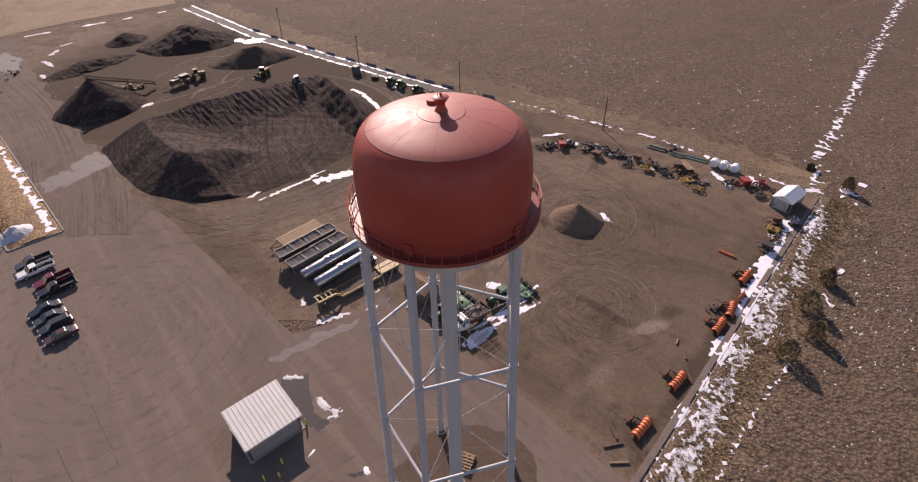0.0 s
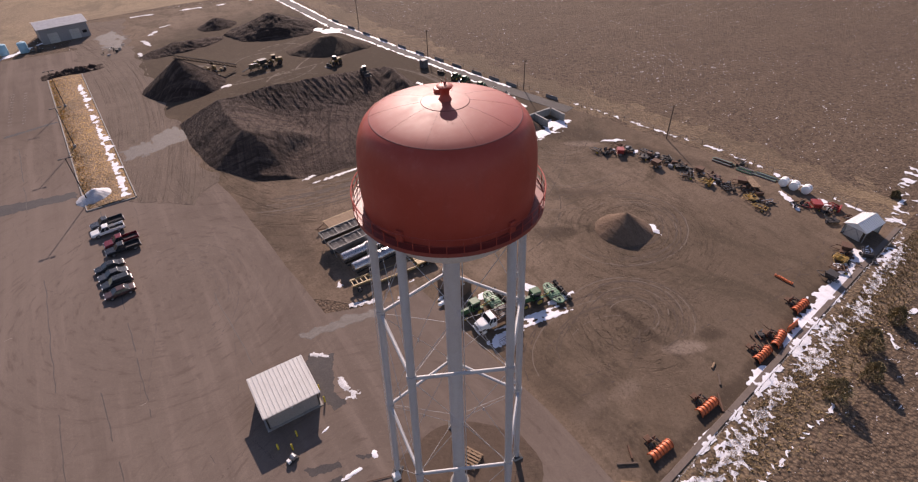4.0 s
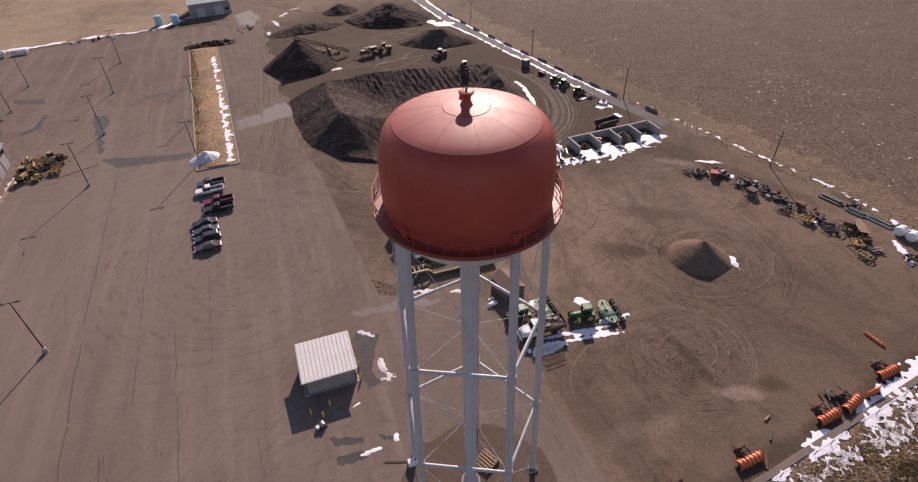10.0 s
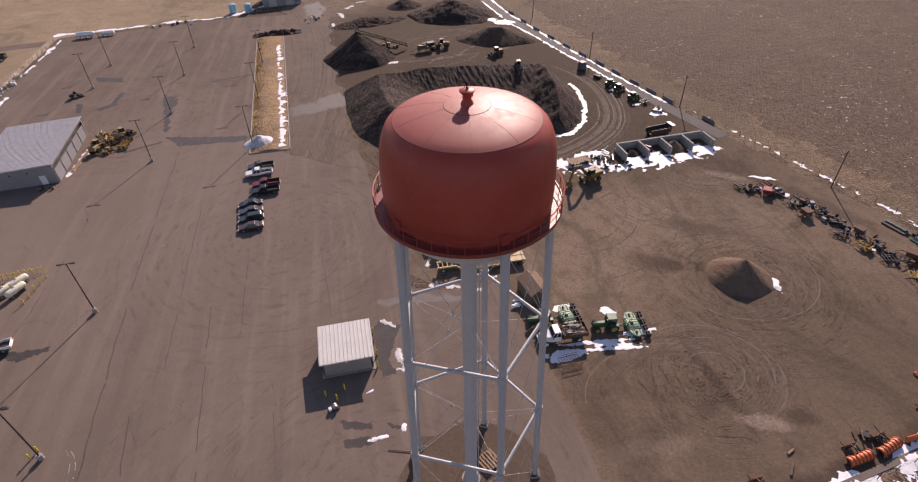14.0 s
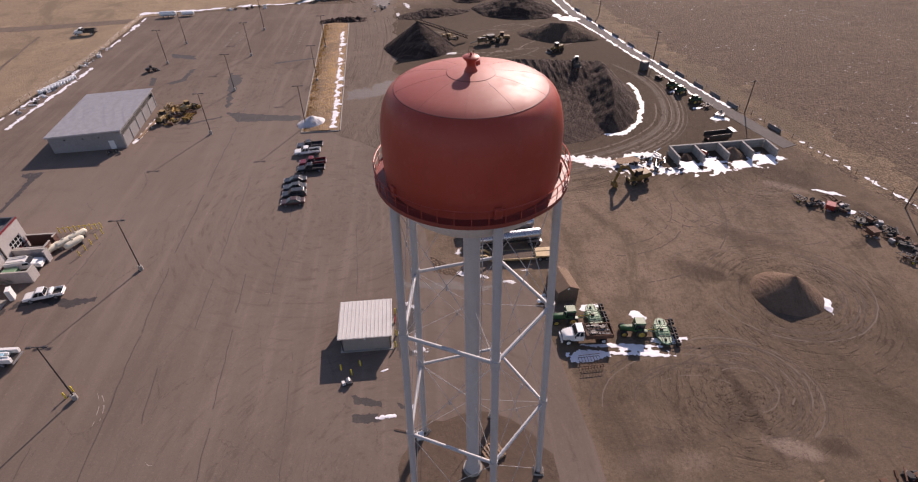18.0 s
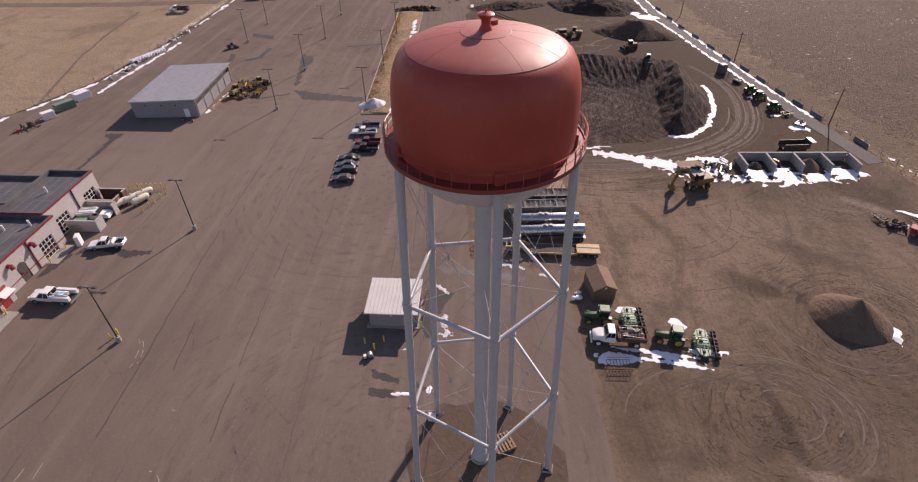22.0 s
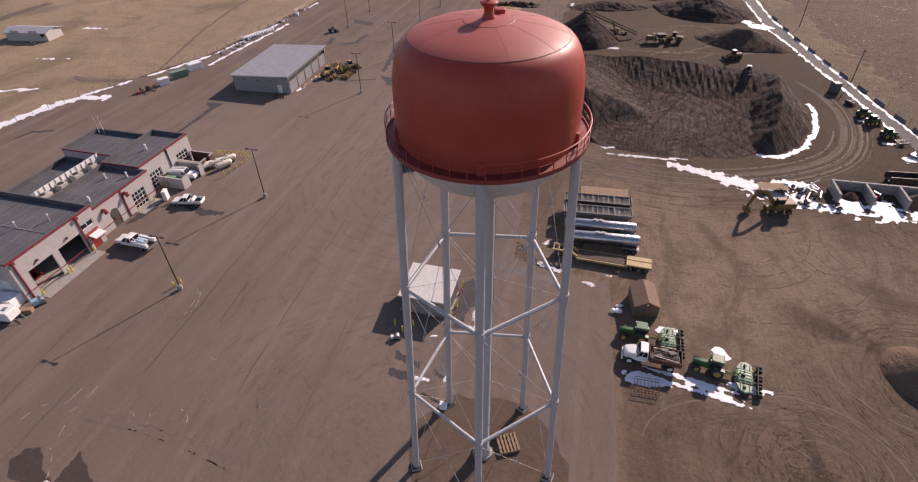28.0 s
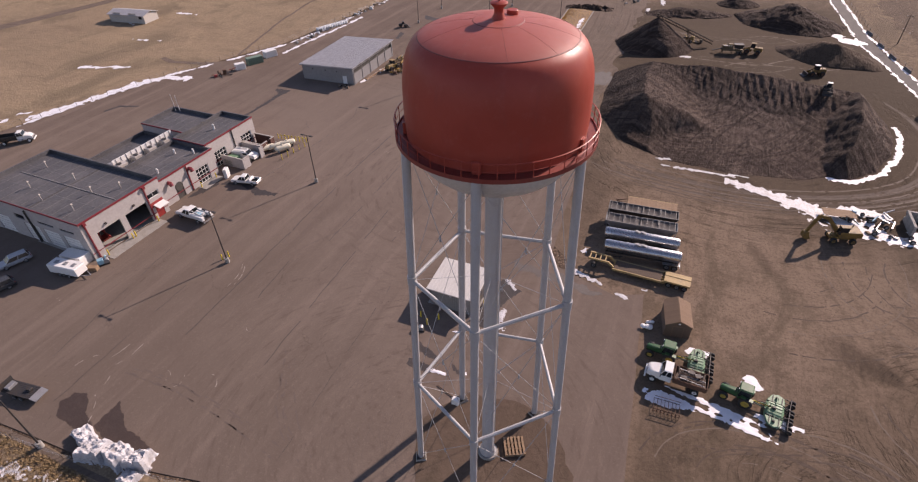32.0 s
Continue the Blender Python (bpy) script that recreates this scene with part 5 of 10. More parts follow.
# ---- tractors, mowers, truck ----
def tractor(m, label, mat=None, group="tractors", s=1.0):
    mat = mat or GREEN
    t = thing("tractor", m @ Matrix.Scale(s, 4), label, "tractor", group)
    part("hood", loft(B(), [[(x, -w, z0), (x, w, z0), (x, w, z1 - 0.12), (x, w - 0.14, z1), (x, -w + 0.14, z1), (x, -w, z1 - 0.12)] for x, w, z0, z1 in ((0.25, 0.40, 0.95, 1.78), (1.2, 0.38, 0.95, 1.72), (2.15, 0.33, 1.0, 1.6), (2.32, 0.27, 1.05, 1.48))]), mat, t, smooth=35)
    part("grille", B().box((2.34, 0, 1.25), (0.06, 0.46, 0.42)), BLACK, t)
    part("chassis", B().box((0.5, 0, 0.8), (3.6, 0.5, 0.42)), DARKSTEEL, t)
    part("exhaust", B().cyl((0.55, 0.44, 1.6), (0.55, 0.44, 2.75), 0.05, 0.05, 10), DARKSTEEL, t)
    part("cab_glass", B().add([(-1.25, -0.72, 1.35), (0.3, -0.62, 1.35), (0.3, 0.62, 1.35), (-1.25, 0.72, 1.35), (-1.3, -0.74, 2.62), (0.1, -0.66, 2.62), (0.1, 0.66, 2.62), (-1.3, 0.74, 2.62)], [(0, 1, 5, 4), (1, 2, 6, 5), (2, 3, 7, 6), (3, 0, 4, 7)]), GLASS, t)
    part("cab_roof", B().box((-0.58, 0, 2.74), (1.75, 1.66, 0.24), top=(0.9, 0.88)), mat, t, bevel=0.06)
    for x0, x1 in ((-1.25, -1.3), (0.3, 0.1)):
        for q in (-1, 1):
            part("pillar", B().cyl((x0, q * 0.68, 1.3), (x1, q * 0.70, 2.66), 0.05, None, 6), mat, t)
    part("seat_base", B().box((-0.6, 0, 1.15), (1.4, 1.3, 0.4)), mat, t)
    for q in (-1, 1):
        part("fender", B().add([(-1.75, q * 0.62, 1.55), (-0.2, q * 0.62, 1.7), (-0.2, q * 1.15, 1.7), (-1.75, q * 1.15, 1.55), (-1.75, q * 0.62, 1.62), (-0.2, q * 0.62, 1.77), (-0.2, q * 1.15, 1.77), (-1.75, q * 1.15, 1.62)], [(0, 1, 2, 3), (7, 6, 5, 4), (0, 4, 5, 1), (1, 5, 6, 2), (2, 6, 7, 3), (3, 7, 4, 0)]), mat, t)
        wheel(t, -0.95, q * 0.98, 0.86, 0.5, RIMYELLOW, 24)
        wheel(t, 1.7, q * 0.88, 0.60, 0.38, RIMYELLOW, 20)
    part("axle", B().cyl((1.7, -0.8, 0.6), (1.7, 0.8, 0.6), 0.1).cyl((-0.95, -0.9, 0.86), (-0.95, 0.9, 0.86), 0.14), DARKSTEEL, t)
    part("hitch", B().box((-1.75, 0, 0.65), (0.7, 0.6, 0.2)), DARKSTEEL, t)
    for q in (-1, 1):
        part("work_lamp", B().box((0.3, q * 0.6, 2.72), (0.1, 0.18, 0.12)), LAMPCLEAR, t)
    return t


def batwing(m, label):
    t = thing("batwing_mower", m, label, "mower", "batwing mowers")
    part("drawbar", B().cyl((2.6, 0, 0.55), (0.9, 0.35, 0.7), 0.08).cyl((2.6, 0, 0.55), (0.9, -0.35, 0.7), 0.08), MOWGREEN, t)
    part("deck", loft(B(), [[(x, -1.05, 0.35), (x, 1.05, 0.35), (x, 1.05, z), (x, 0.8, z + 0.1), (x, -0.8, z + 0.1), (x, -1.05, z)] for x, z in ((1.0, 0.45), (0.7, 0.66), (-0.8, 0.66), (-1.1, 0.45))]), MOWGREEN, t, smooth=30)
    part("gearbox", B().box((0.1, 0, 0.9), (0.5, 0.4, 0.34), top=(0.7, 0.7)), DARKSTEEL, t, bevel=0.03)
    part("driveline", B().cyl((0.3, 0, 0.9), (2.5, 0, 0.75), 0.06), SAFETY, t)
    for q in (-1, 1):
        pts = [(1.0, q * 1.1), (0.5, q * 2.3), (-0.2, q * 2.6), (-0.9, q * 2.3), (-1.1, q * 1.1)]
        wing = part("wing", B().prism(pts, 0.36, 0.62), MOWGREEN, t, bevel=0.08)
        part("hinge", B().cyl((0.9, q * 1.08, 0.66), (-1.0, q * 1.08, 0.66), 0.05), DARKSTEEL, wing)
        part("wing_gearbox", B().box((-0.1, q * 1.8, 0.75), (0.36, 0.36, 0.26), top=(0.7, 0.7)), DARKSTEEL, wing, bevel=0.03)
        part("wing_brace", B().cyl((-0.1, q * 0.5, 1.0), (-0.1, q * 1.8, 0.85), 0.05), MOWGREEN, wing)
    for y in (-0.7, -0.25, 0.25, 0.7):
        part("deck_rib", B().box((-0.1, y, 0.78), (1.5, 0.07, 0.08)), MOWGREEN, t)
    for q in (-1, 1):
        for x in (-0.7, 0.35):
            part("wing_rib", B().box((x, q * 1.65, 0.66), (0.08, 1.0, 0.08)), DARKSTEEL, t)
        part("tail_arm", B().cyl((-0.9, q * 0.9, 0.72), (-1.7, q * 0.6, 0.8), 0.06), DARKSTEEL, t)
        part("tow_arm", B().cyl((0.9, q * 0.5, 0.7), (1.6, q * 0.2, 0.95), 0.05), DARKSTEEL, t)
    part("hose", B().tube([(0.2, 0.1, 1.05), (0.9, 0.3, 1.2), (1.7, 0.1, 1.05), (2.5, 0.0, 0.9)], 0.04, 6), BLACK, t)
    part("mast", B().cyl((0.7, 0, 0.7), (0.5, 0, 1.35), 0.07), MOWGREEN, t)
    part("tail_beam", B().cyl((-1.6, -2.4, 0.75), (-1.6, 2.4, 0.75), 0.07), DARKSTEEL, t)
    for y in (-2.3, -1.7, -0.7, -0.2, 0.5, 1.0, 1.8, 2.35):
        part("wheel_arm", B().cyl((-1.0, y, 0.6), (-1.75, y, 0.5), 0.05), DARKSTEEL, t)
        wheel(t, -1.85, y, 0.36, 0.24, DARKSTEEL, 14)
    return t


tractor(pose(16.4, 21.9, 0, 0, 0, 178), "green farm tractor with a cab and yellow wheels beside a truck", s=0.92)
batwing(pose(20.6, 21.9, 0, 0, 0, 180), "faded green folding rotary mower behind a tractor")
tractor(pose(25.7, 18.5, 0, 0, 0, 172), "green farm tractor with a cab and yellow wheels on snow", s=0.92)
batwing(pose(29.7, 18.0, 0, 0, 0, 172), "faded green folding rotary mower hitched on snow")


def dump_truck(m, label, cabcol, bedmat, L=7.0):
    t = thing("dump_truck", m, label, "truck")
    part("frame", B().box((-0.2, 0.4, 0.85), (L, 0.16, 0.24)).box((-0.2, -0.4, 0.85), (L, 0.16, 0.24)).box((-2.4, 0, 0.85), (0.2, 0.8, 0.2)).box((2.2, 0, 0.85), (0.2, 0.8, 0.2)), DARKSTEEL, t)
    part("hood", loft(B(), [body_ring(x, w, 0.7, z, 0.14) for x, w, z in ((1.7, 0.98, 1.85), (2.5, 0.9, 1.75), (3.1, 0.78, 1.6), (3.3, 0.66, 1.4))]), cabcol, t, smooth=35)
    part("cab", loft(B(), [body_ring(x, 1.08, 0.75, z, 0.12) for x, z in ((0.35, 1.75), (1.75, 1.75))]), cabcol, t, smooth=35)
    glasshouse(t, cabcol, 0.4, 1.8, 0.45, 1.35, 1.02, 1.72, 2.5, 0.92)
    part("grille", B().box((3.3, 0, 1.1), (0.08, 1.0, 0.5)), STEEL, t)
    part("bumper", B().box((3.45, 0, 0.65), (0.2, 2.1, 0.3)), WHITE, t, bevel=0.04)
    part("fuel_tank", B().cyl((0.5, -1.0, 0.8), (1.5, -1.0, 0.8), 0.28), STAINLESS, t, smooth=40)
    bx = -1.85
    bed = part("bed", B().box((bx, 0, 1.2), (3.9, 2.3, 0.12)), bedmat, t, "open steel dump bed")
    for q in (-1, 1):
        part("bed_side", B().box((bx, q * 1.15, 1.6), (3.9, 0.08, 0.75)), bedmat, bed)
        for i in range(6):
            part("side_rib", B().box((bx - 1.7 + 0.68 * i, q * 1.22, 1.6), (0.1, 0.08, 0.75)), bedmat, bed)
        part("headlight", B().box((3.22, q * 0.66, 1.2), (0.16, 0.26, 0.2)), LAMPCLEAR, t, bevel=0.02)
        part("mirror", B().box((1.7, q * 1.3, 1.95), (0.1, 0.2, 0.4)), BLACK, t)
    part("headboard", B().box((0.12, 0, 1.75), (0.08, 2.3, 1.05)), bedmat, bed)
    part("tailgate", B().box((bx - 1.95, 0, 1.6), (0.08, 2.3, 0.75)), bedmat, bed)
    wheel(t, 2.5, 0.95, 0.5, 0.3, WHITE), wheel(t, 2.5, -0.95, 0.5, 0.3, WHITE)
    wheel_set(t, (-2.6,), 1.15, 0.5, 0.5, WHITE)
    return t


truck = dump_truck(pose(18.2, 18.1, 0, 0, 0, 178), "white truck with a rusty slatted dump bed beside tractors", WHITE, RUST)
rng = random.Random(9)
OLDWOOD = paint("grey_old_wood", (0.15, 0.11, 0.085, 1), 0.9, dirt=0.7, dirt_c=(0.06, 0.045, 0.035, 1), scale=3, bump=0.2)
slat = mesh_of("bed_slat", B().box((0, 0, 0), (0.13, 2.0, 0.05)), OLDWOOD)
for i in range(22):
    share("bed_slat", slat, truck, pose(-3.5 + 0.16 * i + rng.uniform(-0.08, 0.08), rng.uniform(-0.2, 0.2), 1.75 + rng.uniform(-0.15, 0.2), rng.uniform(-7, 7), rng.uniform(-18, 18), rng.uniform(-14, 14)))
for i in range(8):
    part("loose_pipe", B().cyl((-3.6 + rng.uniform(0, 0.5), -0.9 + 0.25 * i, 1.95 + rng.uniform(-0.1, 0.15)), (-0.3, -0.9 + 0.25 * i + rng.uniform(-0.3, 0.3), 2.0 + rng.uniform(-0.1, 0.2)), 0.04, None, 6), (RUST, STEEL, DARKSTEEL)[i % 3], truck)
for x, y in ((-1.0, 0.5), (-2.6, -0.4), (-1.7, -0.7)):
    part("crate", B().box((x, y, 1.75), (0.8, 0.6, 0.6), rng.uniform(0, 40)), DARKSTEEL, truck, bevel=0.03)


def rack(m):
    t = thing("pipe_rack", m, "low rusty pipe rack lying on snow", "rack")
    for y in (-0.95, 0.95):
        part("rail", B().cyl((-1.5, y, 0.3), (1.5, y, 0.3), 0.04).cyl((-1.5, y, 0.75), (1.5, y, 0.75), 0.04), RUST, t)
    for i in range(8):
        part("bar", B().cyl((-1.5 + i * 3 / 7, -0.95, 0.3), (-1.5 + i * 3 / 7, 0.95, 0.3), 0.03), RUST, t)
        part("upright", B().cyl((-1.5 + i * 3 / 7, -0.95, 0.0), (-1.5 + i * 3 / 7, -0.95, 0.75), 0.03), RUST, t)
    return t


rack(pose(17.9, 13.6, 0.05, 0, 0, 2))


def brown_shed():
    t = thing("garden_shed", pose(17.3, 28.3, 0, 0, 0, 10), "small brown wooden shed with a gabled shingle roof", "shed")
    w, d, h, rise = 3.4, 4.6, 2.2, 0.9
    part("wall", B().box((-w / 2 + 0.06, 0, h / 2), (0.12, d, h)), BROWNWALL, t)
    part("wall", B().box((w / 2 - 0.06, 0, h / 2), (0.12, d, h)), BROWNWALL, t)
    for s in (-1, 1):
        part("gable", B().side([(-w / 2 + 0.13, 0), (w / 2 - 0.13, 0), (w / 2 - 0.13, h), (0, h + rise - 0.08), (-w / 2 + 0.13, h)], -0.06, 0.06), BROWNWALL, t).matrix_basis = pose(0, s * (d / 2 - 0.06), 0)
        ang = math.degrees(math.atan2(rise, w / 2))
        r = part("roof", B().box((s * 0.98, 0, 0), (2.1, d + 0.4, 0.09)), BROWNROOF, t)
        r.matrix_basis = pose(0, 0, h + rise + 0.06, 0, ang * s, 0)
        course = mesh_of("shingle_course", B().box((0, 0, 0.06), (0.2, d + 0.4, 0.03), ry=4), BROWNROOF)
        for i in range(10):
            share("shingle_course", course, r, pose(s * (0.12 + 0.2 * i), 0, 0))
    door = part("door", B().box((0, -d / 2 - 0.03, 1.0), (1.3, 0.06, 1.95)), BROWNWALL, t, bevel=0.01)
    part("trim", B().box((-0.7, -d / 2 - 0.05, 1.0), (0.08, 0.05, 2.0)).box((0.7, -d / 2 - 0.05, 1.0), (0.08, 0.05, 2.0)).box((0, -d / 2 - 0.05, 2.02), (1.5, 0.05, 0.08)), BROWNROOF, t)
    part("vent", B().box((0, -d / 2 - 0.02, 2.55), (0.3, 0.05, 0.2)), WHITE, t)
    return t


brown_shed()


def pallet(m, s):
    t = thing("timber_skid", m, "pale slatted timber pallet lying under the tower", "pallet")
    board = mesh_of("board", B().box((0, 0, 0), (s, 0.24, 0.07)), WOOD)
    for i in range(6):
        share("board", board, t, pose(0, -s / 2 + 0.12 + i * (s - 0.24) / 5, 0.42))
    run = mesh_of("runner", B().box((0, 0, 0), (0.14, s, 0.3)), WOOD)
    for i in range(4):
        share("runner", run, t, pose(-s / 2 + 0.1 + i * (s - 0.2) / 3, 0, 0.23))
    for i in range(4):
        share("board", board, t, pose(0, -s / 2 + 0.12 + i * (s - 0.24) / 3, 0.06))
    return t


pallet(pose(2.6, 1.6, 0.03, 0, 0, 25 + 92), 2.3)


# ---- poles ----
def light_pole(x, y, label="dark steel parking lot light pole on a concrete base"):
    t = thing("light_pole", pose(x, y, 0.0), label, "light pole", "yard light poles")
    part("base", B().lathe([(0, 0), (0.36, 0), (0.36, 0.85), (0.33, 0.9), (0, 0.9)], 20), CONCRETE, t, smooth=30)
    part("pole", B().cyl((0, 0, 0.9), (0, 0, 10.4), 0.11, 0.075, 12), DARKSTEEL, t, smooth=60)
    part("cross_arm", B().box((0, 0, 10.35), (1.5, 0.09, 0.09)), DARKSTEEL, t)
    for s in (-1, 1):
        part("lamp_head", B().box((s * 0.95, 0, 10.38), (0.75, 0.4, 0.16), top=(0.85, 0.8)), DARKSTEEL, t, bevel=0.03)
    return t


for x, y in ((-51.7, 14.8), (-52.7, 41.1), (-54.5, 91.7), (-55.0, 118.2), (-56.4, 147), (-57.5, 174.2)):
    light_pole(x, y)
for x, y in ((-53.0, 15.0), (-52.5, 16.0)):
    solid("pole_bollard", B().lathe([(0, 0), (0.11, 0), (0.11, 1.1), (0.07, 1.18), (0, 1.2)], 14), SAFETY, "yellow bollard guarding a light pole", "bollard", m=pose(x, y, 0.02), smooth=40)
for y in (93.3, 122.2, 151):
    light_pole(-31.8 - 0.02 * (y - 93), y)
for y in (143.2, 162.5):
    light_pole(-81.6, y)
light_pole(-48.4, -19.8)


def utility_pole(x, y, h=8.6):
    t = thing("utility_pole", pose(x, y, -0.05), "bare brown wooden utility pole by the fence", "utility pole", "utility poles")
    part("pole", B().cyl((0, 0, 0), (0, 0, h), 0.15, 0.10, 10), POLEWOOD, t, smooth=60)
    part("crossarm", B().box((0, 0, h - 0.5), (1.6, 0.1, 0.12)), POLEWOOD, t)
    for s in (-0.7, 0, 0.7):
        part("insulator", B().lathe([(0, 0), (0.05, 0), (0.06, 0.1), (0.03, 0.18), (0, 0.18)], 8, (s, 0, h - 0.44)), WHITE, t)
    return t


UTIL = [(87.4, 43.8), (78.2, 87.0), (69.6, 126.5), (66.5, 174)]
for x, y in UTIL:
    utility_pole(x, y)
for (xa, ya), (xb, yb) in zip(UTIL, UTIL[1:]):
    pts = [(xa + (xb - xa) * i / 10, ya + (yb - ya) * i / 10, 8.1 - 1.0 * math.sin(math.pi * i / 10)) for i in range(11)]
    solid("power_line", B().tube(pts, 0.012, 5), DARKSTEEL, "thin sagging power line between wooden poles", "cable")


# ---- the workshop ----
def flat_roof(t, x0, x1, y0, y1, h, joints=4, label="dark membrane flat roof with seams"):
    """A flat roof sunk behind a parapet with a maroon coping."""
    roof = part("roof", B().box(((x0 + x1) / 2, (y0 + y1) / 2, h - 0.75), (x1 - x0 - 0.5, y1 - y0 - 0.5, 0.2)), ROOFDARK, t, label)
    for xa, xb, ya, yb in ((x0, x1, y0, y0 + 0.3), (x0, x1, y1 - 0.3, y1), (x0, x0 + 0.3, y0 + 0.3, y1 - 0.3), (x1 - 0.3, x1, y0 + 0.3, y1 - 0.3)):
        part("coping", B().box(((xa + xb) / 2, (ya + yb) / 2, h + 0.05), (xb - xa + 0.02, yb - ya + 0.02, 0.08)), ROOFDARK, t)
    # dark membrane sheets, whose colour also stands in for the shaded inner faces
    for xa, xb, ya, yb in ((x0 + 0.3, x1 - 0.3, y0 + 0.3, y0 + 0.34), (x0 + 0.3, x1 - 0.3, y1 - 0.34, y1 - 0.3), (x0 + 0.3, x0 + 0.34, y0 + 0.34, y1 - 0.34), (x1 - 0.34, x1 - 0.3, y0 + 0.34, y1 - 0.34)):
        part("parapet_lining", B().box(((xa + xb) / 2, (ya + yb) / 2, h - 0.33), (xb - xa, yb - ya, 0.66)), ROOFDARK, t)
    part("fascia", B().box((x1 + 0.05, (y0 + y1) / 2, h - 0.08), (0.08, y1 - y0 + 0.16, 0.34)), MAROON, t)
    part("fascia", B().box(((x0 + x1) / 2, y0 - 0.05, h - 0.08), (x1 - x0 - 0.02, 0.08, 0.34)), MAROON, t)
    for i in range(1, joints):
        x = x0 + (x1 - x0) * i / joints
        part("roof_seam", B().box((x, (y0 + y1) / 2, h - 0.64), (0.08, y1 - y0 - 0.7, 0.03)), ROOFSEAM, roof)
    n = max(2, int((y1 - y0) / 4.5))
    for i in range(1, n):
        part("roof_seam", B().box(((x0 + x1) / 2, y0 + (y1 - y0) * i / n, h - 0.642), (x1 - x0 - 0.7, 0.08, 0.026)), ROOFSEAM, roof)
    return roof


ROOFSEAM = paint("roof_seam", (0.16, 0.155, 0.155, 1), 0.7, dirt=0.4)


def block(t, x0, x1, y0, y1, h, east=(), south=(), joints=4):
    """One wing: four walls with openings in the east and south ones, and its roof."""
    w = 0.3
    part("wall", opening_wall(B(), y0, y1, 0, h, list(east), -w / 2, w / 2), SHOPWALL, t, "pale painted block wall").matrix_basis = pose(x1 - w / 2, 0, 0, 0, 0, 90)
    part("wall", opening_wall(B(), x0, x1 - w, 0, h, list(south), -w / 2, w / 2), SHOPWALL, t).matrix_basis = pose(0, y0 + w / 2, 0)
    part("wall", B().box(((x0 + x1 - w) / 2, y1 - w / 2, h / 2), (x1 - x0 - w, w, h)), SHOPWALL, t)
    part("wall", B().box((x0 + w / 2, (y0 + y1) / 2, h / 2), (w, y1 - y0 - 2 * w, h)), SHOPWALL, t)
    part("band", B().box((x1 + 0.02, (y0 + y1) / 2, 1.25), (0.06, y1 - y0, 0.14)), MAROON, t)
    return flat_roof(t, x0, x1, y0, y1, h, joints)


def sash(t, x, ya, yb, za, zb, nx, nz, glass=None):
    """A glazed overhead door or window in an east wall: frame bars and panes."""
    f = part("window", B().box((x, (ya + yb) / 2, za + 0.05), (0.1, yb - ya, 0.1)).box((x, (ya + yb) / 2, zb - 0.05), (0.1, yb - ya, 0.1)).box((x, ya + 0.05, (za + zb) / 2), (0.1, 0.1, zb - za)).box((x, yb - 0.05, (za + zb) / 2), (0.1, 0.1, zb - za)), WHITE, t)
    for i in range(1, nx):
        y = ya + (yb - ya) * i / nx
        part("mullion", B().box((x, y, (za + zb) / 2), (0.08, 0.08, zb - za - 0.2)), WHITE, f)
    for i in range(1, nz):
        z = za + (zb - za) * i / nz
        part("rail", B().box((x, (ya + yb) / 2, z), (0.08, yb - ya - 0.2, 0.08)), WHITE, f)
    for i in range(nx):
        for j in range(nz):
            a, b = (yb - ya) / nx, (zb - za) / nz
            part("pane", B().box((x - 0.02, ya + a * (i + 0.5), za + b * (j + 0.5)), (0.03, a - 0.06, b - 0.06)), glass or GLASS, f)
    return f


